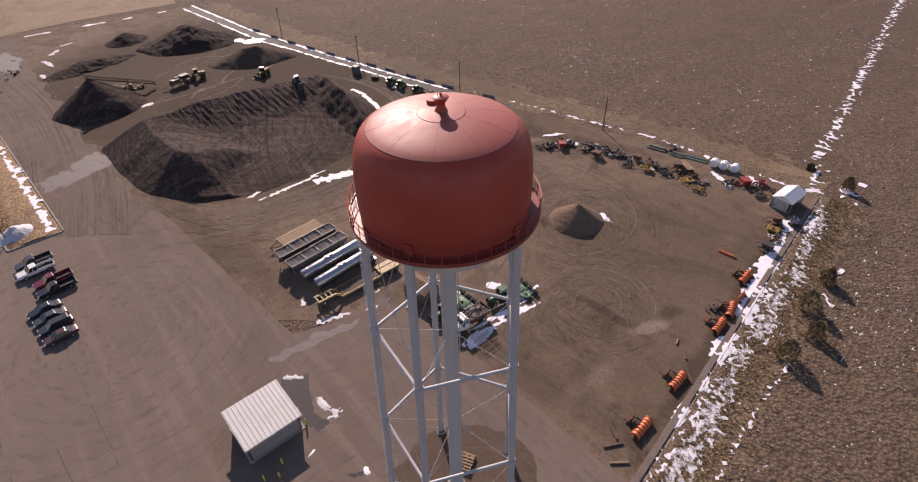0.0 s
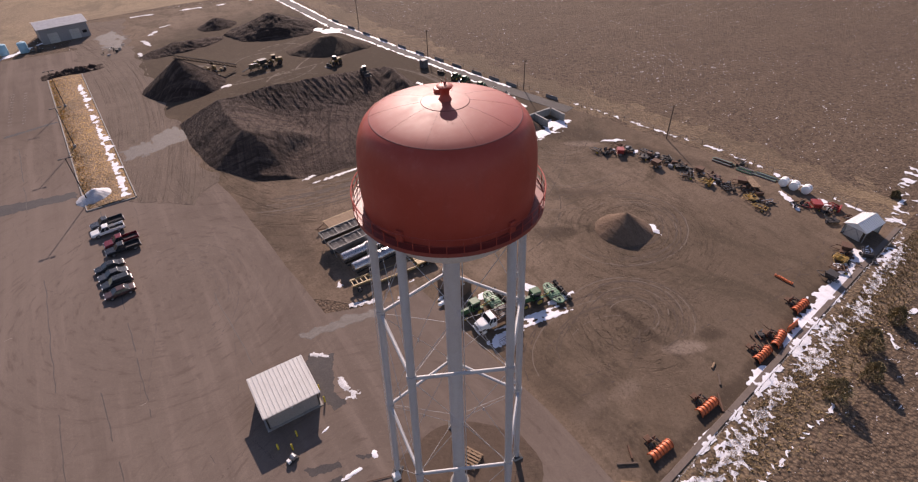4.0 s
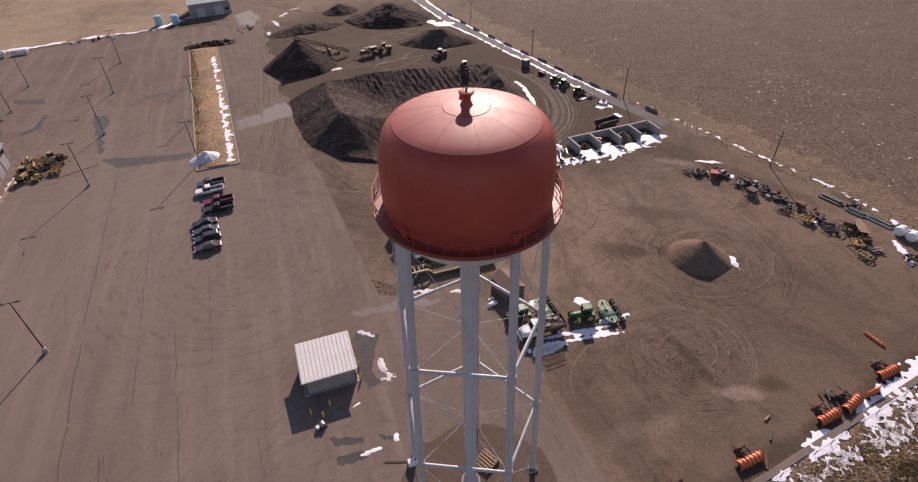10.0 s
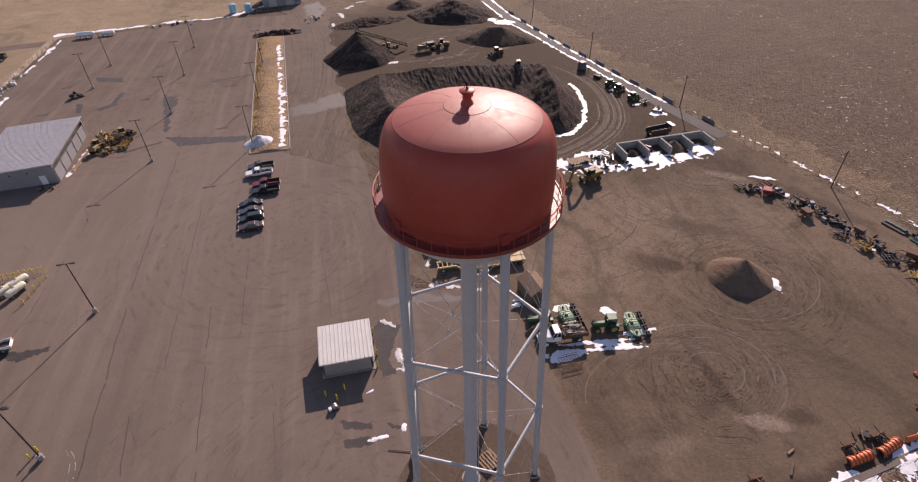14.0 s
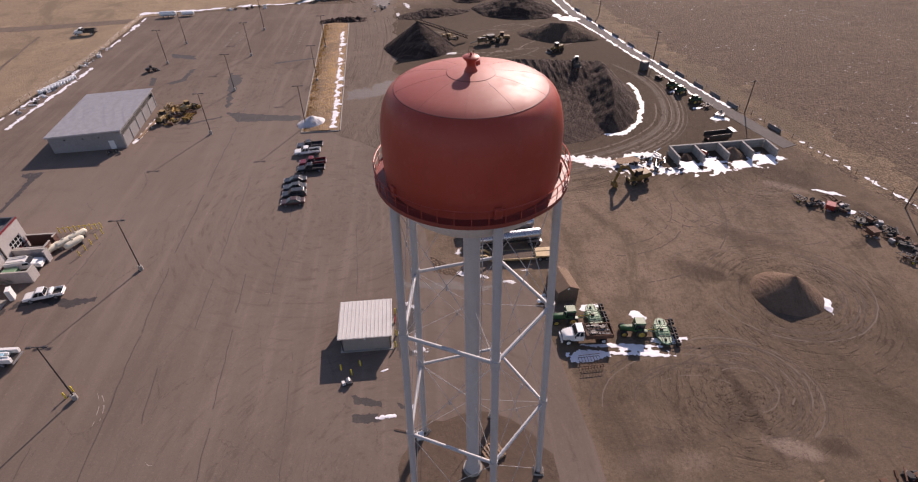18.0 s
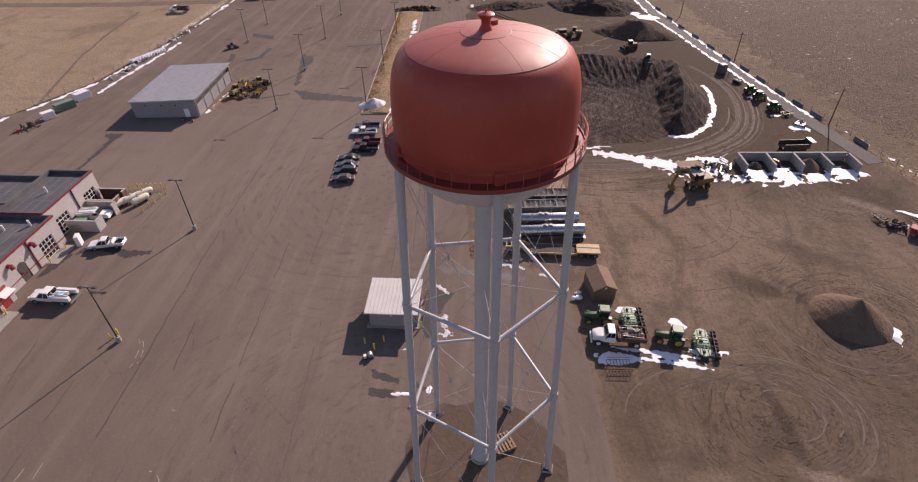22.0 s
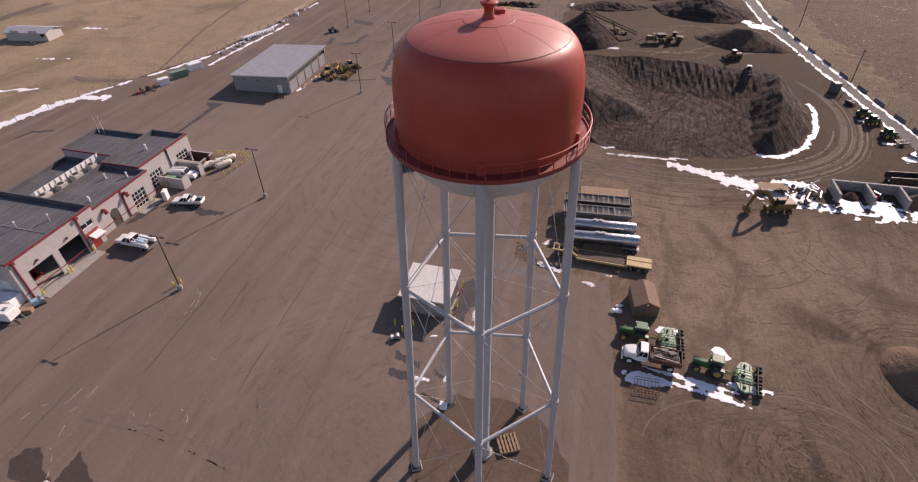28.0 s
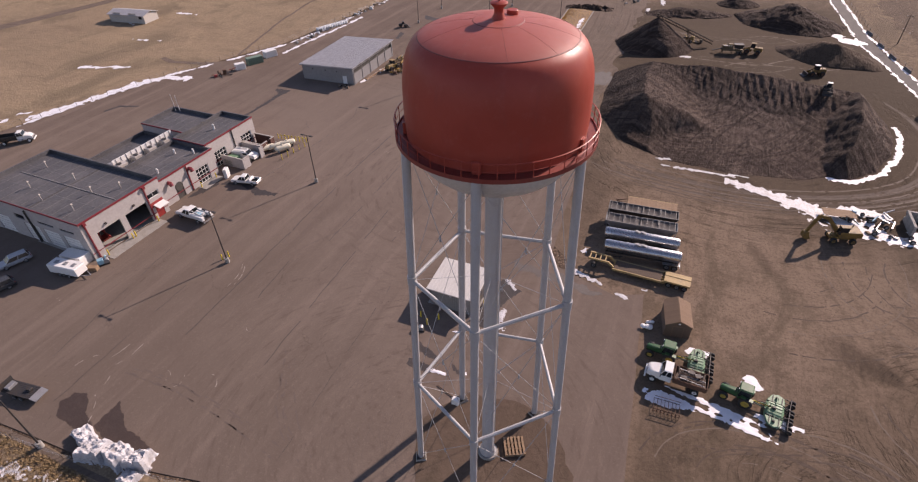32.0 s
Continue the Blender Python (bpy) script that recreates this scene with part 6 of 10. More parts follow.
def workshop():
    t = thing("workshop", pose(0, 0, 0.02), "pale block workshop with dark flat roofs and maroon trim", "building")
    doors = [(8.9, 13.3, 0, 4.2), (14.4, 18.8, 0, 4.2)]
    h1 = 7.3
    block(t, -101, -72.6, 6.8, 22.5, h1, doors + [(20.0, 21.6, 0.0, 2.4), (19.3, 21.8, 4.2, 5.2)], [(-78.5, -74.5, 0, 3.6), (-83.5, -79.5, 0, 3.6), (-88.5, -84.5, 0.0, 3.6), (-96.5, -92.5, 0.0, 3.6), (-78.5, -75, 4.6, 5.0), (-84, -80, 4.6, 5.0), (-90, -87.5, 4.2, 5.2)], 11)
    for x in (-76.5, -81.5, -86.5, -94.5):
        d = part("overhead_door", B().box((x, 6.95, 1.8), (3.98, 0.08, 3.58)), WHITE, t, "closed white overhead door")
        for z in (0.6, 1.2, 1.8, 2.4, 3.0):
            part("panel_joint", B().box((x, 6.9, z), (3.9, 0.03, 0.04)), STEEL, d)
    for xa, xb in ((-78.5, -75), (-84, -80), (-90, -87.5)):
        part("window", B().box(((xa + xb) / 2, 6.98, 4.8 if xa > -86 else 4.7), (xb - xa, 0.06, 0.4 if xa > -86 else 1.0)), GLASS, t)
    part("interior", B().box((-80, 14, 0.03), (14, 15, 0.06)), CONCRETE, t, "bare concrete shop floor")
    # unseen wall behind the open bays, with the room's gloom in its colour
    part("interior", B().box((-86, 14, 3.4), (0.1, 15, 6.6)), INSIDE, t, "added inner wall coloured dark for the unlit shop")
    sash(t, -72.72, 19.3, 21.8, 4.2, 5.2, 2, 1)
    part("door", B().box((-72.7, 20.8, 1.2), (0.08, 1.58, 2.36)), REDPAINT, t, "red steel entry door", bevel=0.01)
    part("awning", B().box((-71.9, 20.9, 2.7), (1.6, 2.2, 0.1), ry=12), WHITE, t)
    part("red_panel", B().box((-72.56, 20.6, 2.9), (0.06, 2.8, 1.0)), REDPAINT, t)
    for y in (7.6, 19.2):
        part("downspout", B().box((-72.5, y, 3.6), (0.18, 0.2, 6.9)).box((-72.4, y, 6.9), (0.5, 0.5, 0.5)), MAROON, t)
    for y in (10.8, 16.4):
        part("wall_lamp", B().box((-72.45, y, 5.0), (0.3, 0.4, 0.3)), DARKSTEEL, t, bevel=0.03)
    for y in (8.6, 13.55, 14.15, 19.1):
        part("bollard", B().cyl((-71.8, y, 0), (-71.8, y, 1.15), 0.11, 0.11, 12), SAFETY, t, smooth=40)
    for x, y in ((-78, 10), (-80, 15), (-86, 10), (-87, 17), (-92, 12), (-96, 18), (-76.5, 18)):
        v = part("roof_vent", B().cyl((x, y, h1 - 0.7), (x, y, h1 + 0.45), 0.1, 0.1, 8).cyl((x, y, h1 + 0.45), (x + 0.25, y, h1 + 0.65), 0.12, 0.16, 8), WALLBEIGE, t)
    part("roof_pipe", B().cyl((-99, 15.0, h1 - 0.58), (-74, 15.0, h1 - 0.58), 0.05, None, 6), WALLBEIGE, t)
    # lower wing
    h2 = 5.7
    block(t, -84, -73.8, 22.6, 36.6, h2, [(26.0, 27.8, 0, 2.6), (31.4, 34.6, 0, 3.4)], (), 5)
    part("door", B().box((-73.95, 26.9, 1.3), (0.1, 1.78, 2.58)), INSIDE, t, "dark green service door")
    arch = B().lathe([(0.0, 0), (0.9, 0), (0.9, 0.12), (0.0, 0.12)], 20)
    part("arch", arch, INSIDE, t, "dark arched door head").matrix_basis = pose(-73.85, 26.9, 2.5, 0, 90, 0)
    sash(t, -73.95, 31.4, 34.6, 0.05, 3.4, 4, 4)
    for y, z in ((25.0, 4.3), (30.2, 4.6)):
        part("duct", B().cyl((-74, y, z), (-73.2, y, z), 0.35, 0.35, 16).cyl((-73.2, y, z), (-73.0, y, z - 0.5), 0.35, 0.4, 16), MAROON, t, smooth=50)
    part("downspout", B().box((-73.7, 29.6, 2.8), (0.18, 0.2, 5.4)), MAROON, t)
    for y in (31.0, 35.0):
        part("bollard", B().cyl((-73.0, y, 0), (-73.0, y, 1.1), 0.1, 0.1, 12), SAFETY, t, smooth=40)
    for x, y in ((-77, 26), (-80, 33), (-76.5, 34.5)):
        part("roof_vent", B().cyl((x, y, h2 - 0.7), (x, y, h2 + 0.4), 0.18, 0.18, 10), WHITE, t)
    h3 = 6.0
    block(t, -84, -75.6, 36.7, 50.8, h3, [(38.4, 41.6, 0, 3.4), (46.3, 49.5, 0, 3.4)], (), 5)
    sash(t, -75.75, 38.4, 41.6, 0.05, 3.4, 4, 4)
    sash(t, -75.75, 46.3, 49.5, 0.05, 3.4, 4, 4)
    part("downspout", B().box((-75.5, 44.2, 3.0), (0.18, 0.2, 5.8)), DARKSTEEL, t)
    part("roof_vent", B().cyl((-80, 44, h3 - 0.7), (-80, 44, h3 + 0.5), 0.2, 0.2, 10), WHITE, t)
    block(t, -97.5, -84.1, 40.2, 49.6, 5.4, (), (), 6)
    # low wing with a screened machine well
    block(t, -97.5, -84.1, 22.6, 40.1, 3.6, (), (), 3)
    sc = part("screen_wall", B().box((-88.2, 32.5, 4.6), (0.12, 14.5, 2.3)), WHITE, t, "pale louvred roof screen")
    for i in range(12):
        part("screen_post", B().box((-88.1, 26.0 + 1.2 * i, 4.6), (0.1, 0.1, 2.3)), STEEL, sc)
    for y, l in ((25.6, 2.6), (29.5, 1.6), (33.0, 1.9), (36.6, 1.4)):
        u = part("air_unit", B().box((-86.9, y, 4.35), (1.6, l, 1.7)), HALLPALE, t, "pale rooftop air unit", bevel=0.04)
        part("fan_guard", B().cyl((-86.9, y, 5.2), (-86.9, y, 5.32), 0.5, 0.5, 16), DARKSTEEL, u)
    part("duct", B().box((-90.2, 26, 3.7), (2.6, 1.2, 0.7)).box((-91, 27.5, 3.7), (0.9, 2.5, 0.6)), STEEL, t, bevel=0.03)
    for x in (-95.5, -94.2):
        part("mast", B().cyl((x, 48.2, 5.3), (x, 48.2, 9.2), 0.05, 0.03, 6), WHITE, t)
    part("apron", B().box((-71.4, 13.9, 0.02), (2.4, 11.5, 0.06)), CONCRETE, t)
    part("apron", B().box((-72.7, 33.2, 0.02), (2.2, 5.0, 0.06)), CONCRETE, t)
    return t


workshop()


def enclosure(x0, x1, y0, y1, h, wallmat, label):
    t = thing("storage_bay", pose(0, 0, 0.02), label, "storage bay")
    for xa, xb, ya, yb in ((x0, x1, y0, y0 + 0.25), (x0, x1, y1 - 0.25, y1), (x1 - 0.25, x1, y0 + 0.25, y0 + 2.0), (x1 - 0.25, x1, y1 - 1.2, y1 - 0.25)):
        part("wall", B().box(((xa + xb) / 2, (ya + yb) / 2, h / 2), (xb - xa, yb - ya, h)), wallmat, t, bevel=0.02)
        part("cap", B().box(((xa + xb) / 2, (ya + yb) / 2, h + 0.04), (xb - xa + 0.06, yb - ya + 0.06, 0.08)), WALLBEIGE, t)
    return t


enclosure(-75.4, -69.6, 39.6, 46.0, 2.3, SHOPWALL, "roofless pale walled bay holding a white van")
enclosure(-75.4, -70.2, 46.2, 50.4, 2.3, BROWNBOX, "roofless dark walled bay beside the workshop")


def van(m, label):
    t = thing("utility_van", m, label, "van")
    part("body", loft(B(), [body_ring(x, 0.98, 0.5, z, 0.14) for x, z in ((-2.7, 1.9), (0.6, 1.95), (1.2, 1.5), (2.4, 1.35), (2.7, 1.1))]), WHITE, t, smooth=35)
    part("windscreen", B().add([(1.25, -0.85, 1.5), (1.25, 0.85, 1.5), (0.62, 0.75, 1.97), (0.62, -0.75, 1.97)], [(0, 1, 2, 3)]), GLASS, t)
    for s in (-1, 1):
        part("side_window", B().box((0.55, s * 0.985, 1.58), (0.9, 0.03, 0.4)), GLASS, t)
        part("roof_rack", B().cyl((-2.4, s * 0.7, 2.1), (0.4, s * 0.7, 2.1), 0.12, None, 8), WHITE, t)
        for x in (-1.7, 1.75):
            wheel(t, x, s * 0.9, 0.38, 0.26, STEEL)
    return t


van(pose(-72.6, 43.6, 0.02, 0, 0, 8), "white utility van parked inside a walled bay")
solid("storage_box", B().box((0, 0, 0.75), (2.2, 2.6, 1.5)), MOWGREEN, "green equipment box inside a walled bay", "box", m=pose(-73.9, 40.9, 0.05), bevel=0.05)


def service_truck(m, label):
    t = thing("service_truck", m, label, "truck")
    part("body", loft(B(), [body_ring(x, 1.0, 0.5, z, 0.14) for x, z in ((-0.3, 1.2), (1.5, 1.18), (2.7, 1.1), (3.05, 0.9))]), WHITE, t, smooth=35)
    glasshouse(t, WHITE, -0.3, 1.6, -0.2, 0.9, 0.93, 1.15, 1.85, 0.78)
    part("bed", B().box((-1.8, 0, 0.85), (2.9, 2.1, 0.1)), DARKSTEEL, t)
    for s in (-1, 1):
        c = part("tool_cabinet", B().box((-1.8, s * 0.85, 1.15), (2.9, 0.45, 0.7)), WHITE, t, bevel=0.03)
        for i in range(3):
            part("cabinet_door", B().box((-2.7 + 0.9 * i, s * 1.09, 1.15), (0.8, 0.03, 0.56)), WHITE, c, bevel=0.01)
        part("headlight", B().box((3.0, s * 0.7, 0.9), (0.1, 0.3, 0.16)), LAMPCLEAR, t)
        for x in (-1.9, 2.0):
            wheel(t, x, s * 0.92, 0.42, 0.28, STEEL)
    part("crane_arm", B().cyl((-3.0, 0.6, 1.5), (-0.5, 0.5, 1.8), 0.1, 0.07, 8), WHITE, t)
    part("compressor", B().box((-1.5, 0, 1.15), (0.9, 0.9, 0.6)), BLUETANK, t, bevel=0.05)
    part("spare_tank", B().cyl((-2.4, -0.25, 1.2), (-0.6, -0.25, 1.25), 0.25, None, 14), WHITE, t, smooth=40)
    part("rear_bumper", B().box((-3.3, 0, 0.6), (0.15, 2.1, 0.18)), STEEL, t)
    return t


service_truck(pose(-66.4, 22.4, 0.02, 0, 0, 178) @ Matrix.Scale(1.12, 4), "white service truck with side tool cabinets and a crane")
car(pose(-65.7, 35.6, 0.02, 0, 0, 192), "white", "pickup", "white pickup truck with a tank in its bed", "workshop vehicles")
solid("water_tank", B().lathe([(0, -0.8), (0.25, -0.78), (0.33, -0.6), (0.33, 0.6), (0.25, 0.78), (0, 0.8)], 18), WHITE, "small white tank lying in a pickup bed", "tank", m=pose(-64.6, 35.9, 1.12, 0, 90, 100), smooth=40)


def propane(m):
    t = thing("propane_tank", m, "cream propane tank on a steel cradle", "tank", "propane tanks")
    part("barrel", B().lathe([(0, -1.5), (0.25, -1.46), (0.42, -1.3), (0.48, -1.05), (0.48, 1.05), (0.42, 1.3), (0.25, 1.46), (0, 1.5)], 22), CREAM, t, smooth=40).matrix_basis = pose(0, 0, 0.85, 0, 90, 0)
    for x in (-0.9, 0.9):
        part("cradle", B().box((x, 0, 0.22), (0.16, 0.8, 0.44)), STEEL, t)
    part("valve_cap", B().cyl((0, 0, 1.3), (0, 0, 1.5), 0.14, 0.1, 12), CREAM, t)
    return t


for i in range(3):
    propane(pose(-70.2 + 1.35 * i, 47.6 + 1.8 * i, 0.02, 0, 0, 62 - 4 * i) @ Matrix.Scale(1.2, 4))
propane(pose(-67.0, 49.0, 0.02, 0, 0, 60) @ Matrix.Scale(1.2, 4))
for i in range(9):
    t = thing("guard_post", pose(-72.0 + 0.9 * i, 53.6 + 0.1 * i, 0), "yellow guard post round the propane tanks", "bollard", "guard posts")
    part("post", B().cyl((0, 0, 0), (0, 0, 1.25), 0.08, 0.08, 10), SAFETY, t, smooth=40)
    if i < 8:
        part("rail", B().cyl((0, 0, 1.0), (0.9, 0.1, 1.0), 0.04, None, 6), SAFETY, t)
for i in range(5):
    t = thing("guard_post", pose(-65.0 + 0.3 * i, 46.0 + 1.6 * i, 0), "yellow guard post round the propane tanks", "bollard", "guard posts")
    part("post", B().cyl((0, 0, 0), (0, 0, 1.25), 0.08, 0.08, 10), SAFETY, t, smooth=40)


def box_trailer(m, label):
    t = thing("cargo_trailer", m, label, "trailer")
    part("body", B().box((0, 0, 1.25), (5.6, 2.1, 1.5)), WHITE, t, bevel=0.08)
    part("roof", B().box((0, 0, 2.03), (5.4, 1.9, 0.06)), WHITE, t)
    for x in (-1.6, 0.2, 1.8):
        part("roof_hatch", B().box((x, 0, 2.1), (0.7, 0.7, 0.1)), STEEL, t, bevel=0.03)
    part("tongue", B().cyl((2.8, 0.7, 0.55), (4.4, 0, 0.55), 0.06).cyl((2.8, -0.7, 0.55), (4.4, 0, 0.55), 0.06), STEEL, t)
    wheel_set(t, (-0.9, 0.0, 0.9), 1.1, 0.36, 0.24)
    return t


box_trailer(pose(-73.8, 2.9, 0.02, 0, 0, 8), "long white cargo trailer in the workshop shade")
solid("white_bin", B().box((0, 0, 0.9), (4.2, 2.4, 1.8), top=(1.0, 0.9)), WHITE, "large white steel bin against the workshop wall", "bin", m=pose(-75.2, 5.4, 0.02, 0, 0, 8), bevel=0.06)
car(pose(-84.6, 1.0, 0.02, 0, 0, 250), "silver", "suv", "grey car standing in the workshop shade", "workshop vehicles")
car(pose(-80.5, -4.4, 0.02, 0, 0, 250), "grey", "suv", "dark car standing in the workshop shade", "workshop vehicles")
car(pose(-86.5, -7.0, 0.02, 0, 0, 250), "white", "pickup", "white pickup in the workshop shade", "workshop vehicles")


def blower(m):
    t = thing("blue_machine", m, "small blue machine on a skid by the corner", "machine")
    part("skid", B().box((0, 0, 0.15), (1.8, 1.0, 0.2)), DARKSTEEL, t)
    part("engine_cover", B().box((-0.3, 0, 0.7), (0.9, 0.8, 0.9)), BLUETANK, t, bevel=0.06)
    part("drum", B().cyl((0.5, -0.45, 0.6), (0.5, 0.45, 0.6), 0.4, None, 16), STEEL, t, smooth=40)
    part("chute", B().cyl((0.4, 0, 0.9), (0.7, 0, 1.5), 0.12, 0.16, 10), BLUETANK, t)
    return t


blower(pose(-70.6, 6.6, 0.02, 0, 0, 60))
solid("tan_crate", B().box((0, 0, 0.35), (1.5, 0.9, 0.7)), WOOD, "low tan crate beside the workshop corner", "crate", m=pose(-70.9, 4.9, 0.02, 0, 0, 25), bevel=0.02)
solid("leaning_cabinet", B().box((0, 0, 1.0), (0.7, 1.4, 2.0)), WHITE, "white steel cabinet standing by a workshop door", "cabinet", m=pose(-71.0, 36.0, 0.02, 0, 0, 20), bevel=0.03)
t = thing("red_lift", pose(-76.5, 11.5, 0.08), "red machine standing inside the open shop bay", "machine")
part("mast", B().box((0, -0.5, 1.1), (0.15, 0.15, 2.2)).box((0, 0.5, 1.1), (0.15, 0.15, 2.2)), REDPAINT, t)
part("boom", B().cyl((0, 0, 2.0), (2.4, 0, 1.0), 0.12), REDPAINT, t)
part("base", B().box((0, 0, 0.2), (1.6, 1.4, 0.35)), REDPAINT, t, bevel=0.04)
t = dump_truck(pose(-127.4, 30.0, 0.02, 0, 0, 42), "black dump truck with a white cab near the fence", WHITE, DARKSTEEL, 7.4)


def rolloff(m, label, mat, l=6.0):
    t = thing("shipping_container", m, label, "container", "containers along the fence")
    part("shell", B().box((0, 0, 1.3), (l, 2.4, 2.5)), mat, t, bevel=0.04)
    rib = mesh_of("corrugation", B().box((0, 0, 1.3), (0.12, 0.05, 2.2)), mat)
    for i in range(int(l / 0.35)):
        for s in (-1, 1):
            share("corrugation", rib, t, pose(-l / 2 + 0.25 + 0.35 * i, s * 1.22, 0))
    for s in (-1, 1):
        part("door", B().box((l / 2 + 0.02, s * 0.58, 1.3), (0.05, 1.1, 2.3)), mat, t, bevel=0.01)
        part("lock_bar", B().cyl((l / 2 + 0.07, s * 0.3, 0.2), (l / 2 + 0.07, s * 0.3, 2.4), 0.03, None, 6), STEEL, t)
    return t


rolloff(pose(-110.6, 85.0, 0.02, 0, 0, 58) @ Matrix.Scale(0.7, 4), "white box trailer body on the ground", WHITE, 4.0)
rolloff(pose(-109.8, 90.4, 0.02, 0, 0, 62) @ Matrix.Scale(0.78, 4), "dull green steel shipping container", GREENBOX, 6.0)
rolloff(pose(-109.2, 96.8, 0.02, 0, 0, 66) @ Matrix.Scale(0.76, 4), "white steel storage container", WHITE, 5.0)


# ---- concrete bays and the clutter beside them ----
def block_bays():
    t = thing("material_bays", pose(62.5, 66.8, 0, 0, 0, 2), "row of four grey concrete block storage bays, half full", "storage bay")
    W, D, H = 22.3, 5.6, 1.95
    blk = mesh_of("concrete_block", B().box((0, 0, 0), (1.56, 0.46, 0.63)), CONCRETE, bevel=0.03)
    for r in range(3):
        for i in range(14):
            share("concrete_block", blk, t, pose(-W / 2 + 0.8 + 1.59 * i + (0.4 if r % 2 else 0) - 0.2, D / 2, 0.33 + 0.65 * r))
    for k in range(5):
        x = -W / 2 + k * W / 4
        for r in range(3):
            for i in range(3):
                share("concrete_block", blk, t, pose(x, D / 2 - 1.1 - 1.6 * i, 0.33 + 0.65 * r, 0, 0, 90))
    return t


block_bays()
mound("bay_stockpile", 61.5, 68, 64.4, 69.4, 40, 36, cone(64.9, 67.3, 2.6, 1.9), GRAVEL, "brown soil heap inside a concrete bay")
mound("dark_bay_stockpile", 52, 57, 64.4, 69.2, 36, 36, cone(54.2, 66.9, 1.9, 1.1), PILE, "dark leftover heap in a concrete bay")


WORNYELLOW = paint("worn_dark_yellow", (0.20, 0.115, 0.025, 1), 0.65, dirt=0.85, dirt_c=(0.075, 0.05, 0.03, 1), scale=1.8)


def excavator(m):
    t = thing("excavator", m, "yellow wheeled excavator with its bucket on the ground", "excavator")
    part("chassis", B().box((0, 0, 0.95), (4.2, 1.4, 0.45)), WORNYELLOW, t, bevel=0.04)
    wheel_set(t, (-1.5, 1.5), 1.25, 0.55, 0.5, WORNYELLOW)
    part("turntable", B().cyl((0, 0, 1.15), (0, 0, 1.4), 0.7, 0.7, 24), DARKSTEEL, t)
    h = part("house", B().box((-0.6, 0, 1.9), (3.2, 2.4, 1.0)), WORNYELLOW, t, bevel=0.08)
    part("counterweight", B().box((-2.2, 0, 1.85), (0.6, 2.4, 0.9)), WORNYELLOW, h, bevel=0.12)
    part("exhaust", B().cyl((-1.4, -0.6, 2.4), (-1.4, -0.6, 3.0), 0.08), DARKSTEEL, h)
    part("cab_glass", B().box((0.55, 0.7, 2.6), (1.4, 0.9, 1.3), top=(0.9, 0.9)), GLASS, h)
    part("cab_roof", B().box((0.5, 0.7, 3.3), (1.4, 0.95, 0.1)), WORNYELLOW, h, bevel=0.03)
    boom = part("boom", B().side([(0.8, 1.7), (1.1, 2.3), (3.0, 4.6), (4.6, 4.9), (4.7, 4.5), (3.3, 4.1), (1.4, 1.7)], -0.22, 0.22), WORNYELLOW, t, bevel=0.04)
    part("stick", B().side([(4.3, 5.0), (4.9, 4.9), (5.9, 1.6), (5.5, 1.5), (4.4, 4.4)], -0.17, 0.17), WORNYELLOW, boom, bevel=0.03)
    part("bucket", B().side([(5.4, 1.7), (6.1, 1.5), (6.2, 0.6), (5.5, 0.1), (4.8, 0.3), (5.2, 0.9)], -0.5, 0.5), WORNYELLOW, boom, bevel=0.03)
    for a, b in (((1.6, 0, 1.9), (2.9, 0, 3.7)), ((3.0, 0, 4.7), (4.5, 0, 5.1)), ((4.9, 0, 4.2), (5.7, 0, 2.0))):
        part("cylinder", B().cyl(a, b, 0.09, 0.06, 10), STEEL, boom)
    return t


excavator(pose(40.4, 58.6, 0, 0, 0, 196))


def debris(name, m, seed, mats, n, spread, label, category, h=1.2, group=""):
    """A heap of mixed machine parts: beams, plates, pipes, wheels."""
    rng = random.Random(seed)
    t = thing(name, m, label, category, group)
    for i in range(n):
        x, y = rng.uniform(-spread[0], spread[0]), rng.uniform(-spread[1], spread[1])
        mat = rng.choice(mats)
        k = rng.random()
        if k < 0.35:
            part("beam", B().box((x, y, rng.uniform(0.1, h * 0.5)), (rng.uniform(0.8, 2.4), rng.uniform(0.1, 0.25), rng.uniform(0.1, 0.3)), rng.uniform(0, 180), 0, rng.uniform(-8, 8)), mat, t)
        elif k < 0.6:
            z = rng.uniform(0.25, h)
            part("housing", B().box((x, y, z / 2), (rng.uniform(0.5, 1.4), rng.uniform(0.4, 1.1), z), rng.uniform(0, 180), top=(rng.uniform(0.6, 1), rng.uniform(0.6, 1))), mat, t, bevel=0.04)
        elif k < 0.8:
            a = rng.uniform(0, 3.14)
            part("pipe", B().cyl((x - math.cos(a), y - math.sin(a), rng.uniform(0.1, h)), (x + math.cos(a), y + math.sin(a), rng.uniform(0.1, h)), rng.uniform(0.05, 0.12), None, 8), mat, t)
        else:
            wheel(t, x, y, rng.uniform(0.3, 0.45), 0.25, STEEL, 14)
    return t


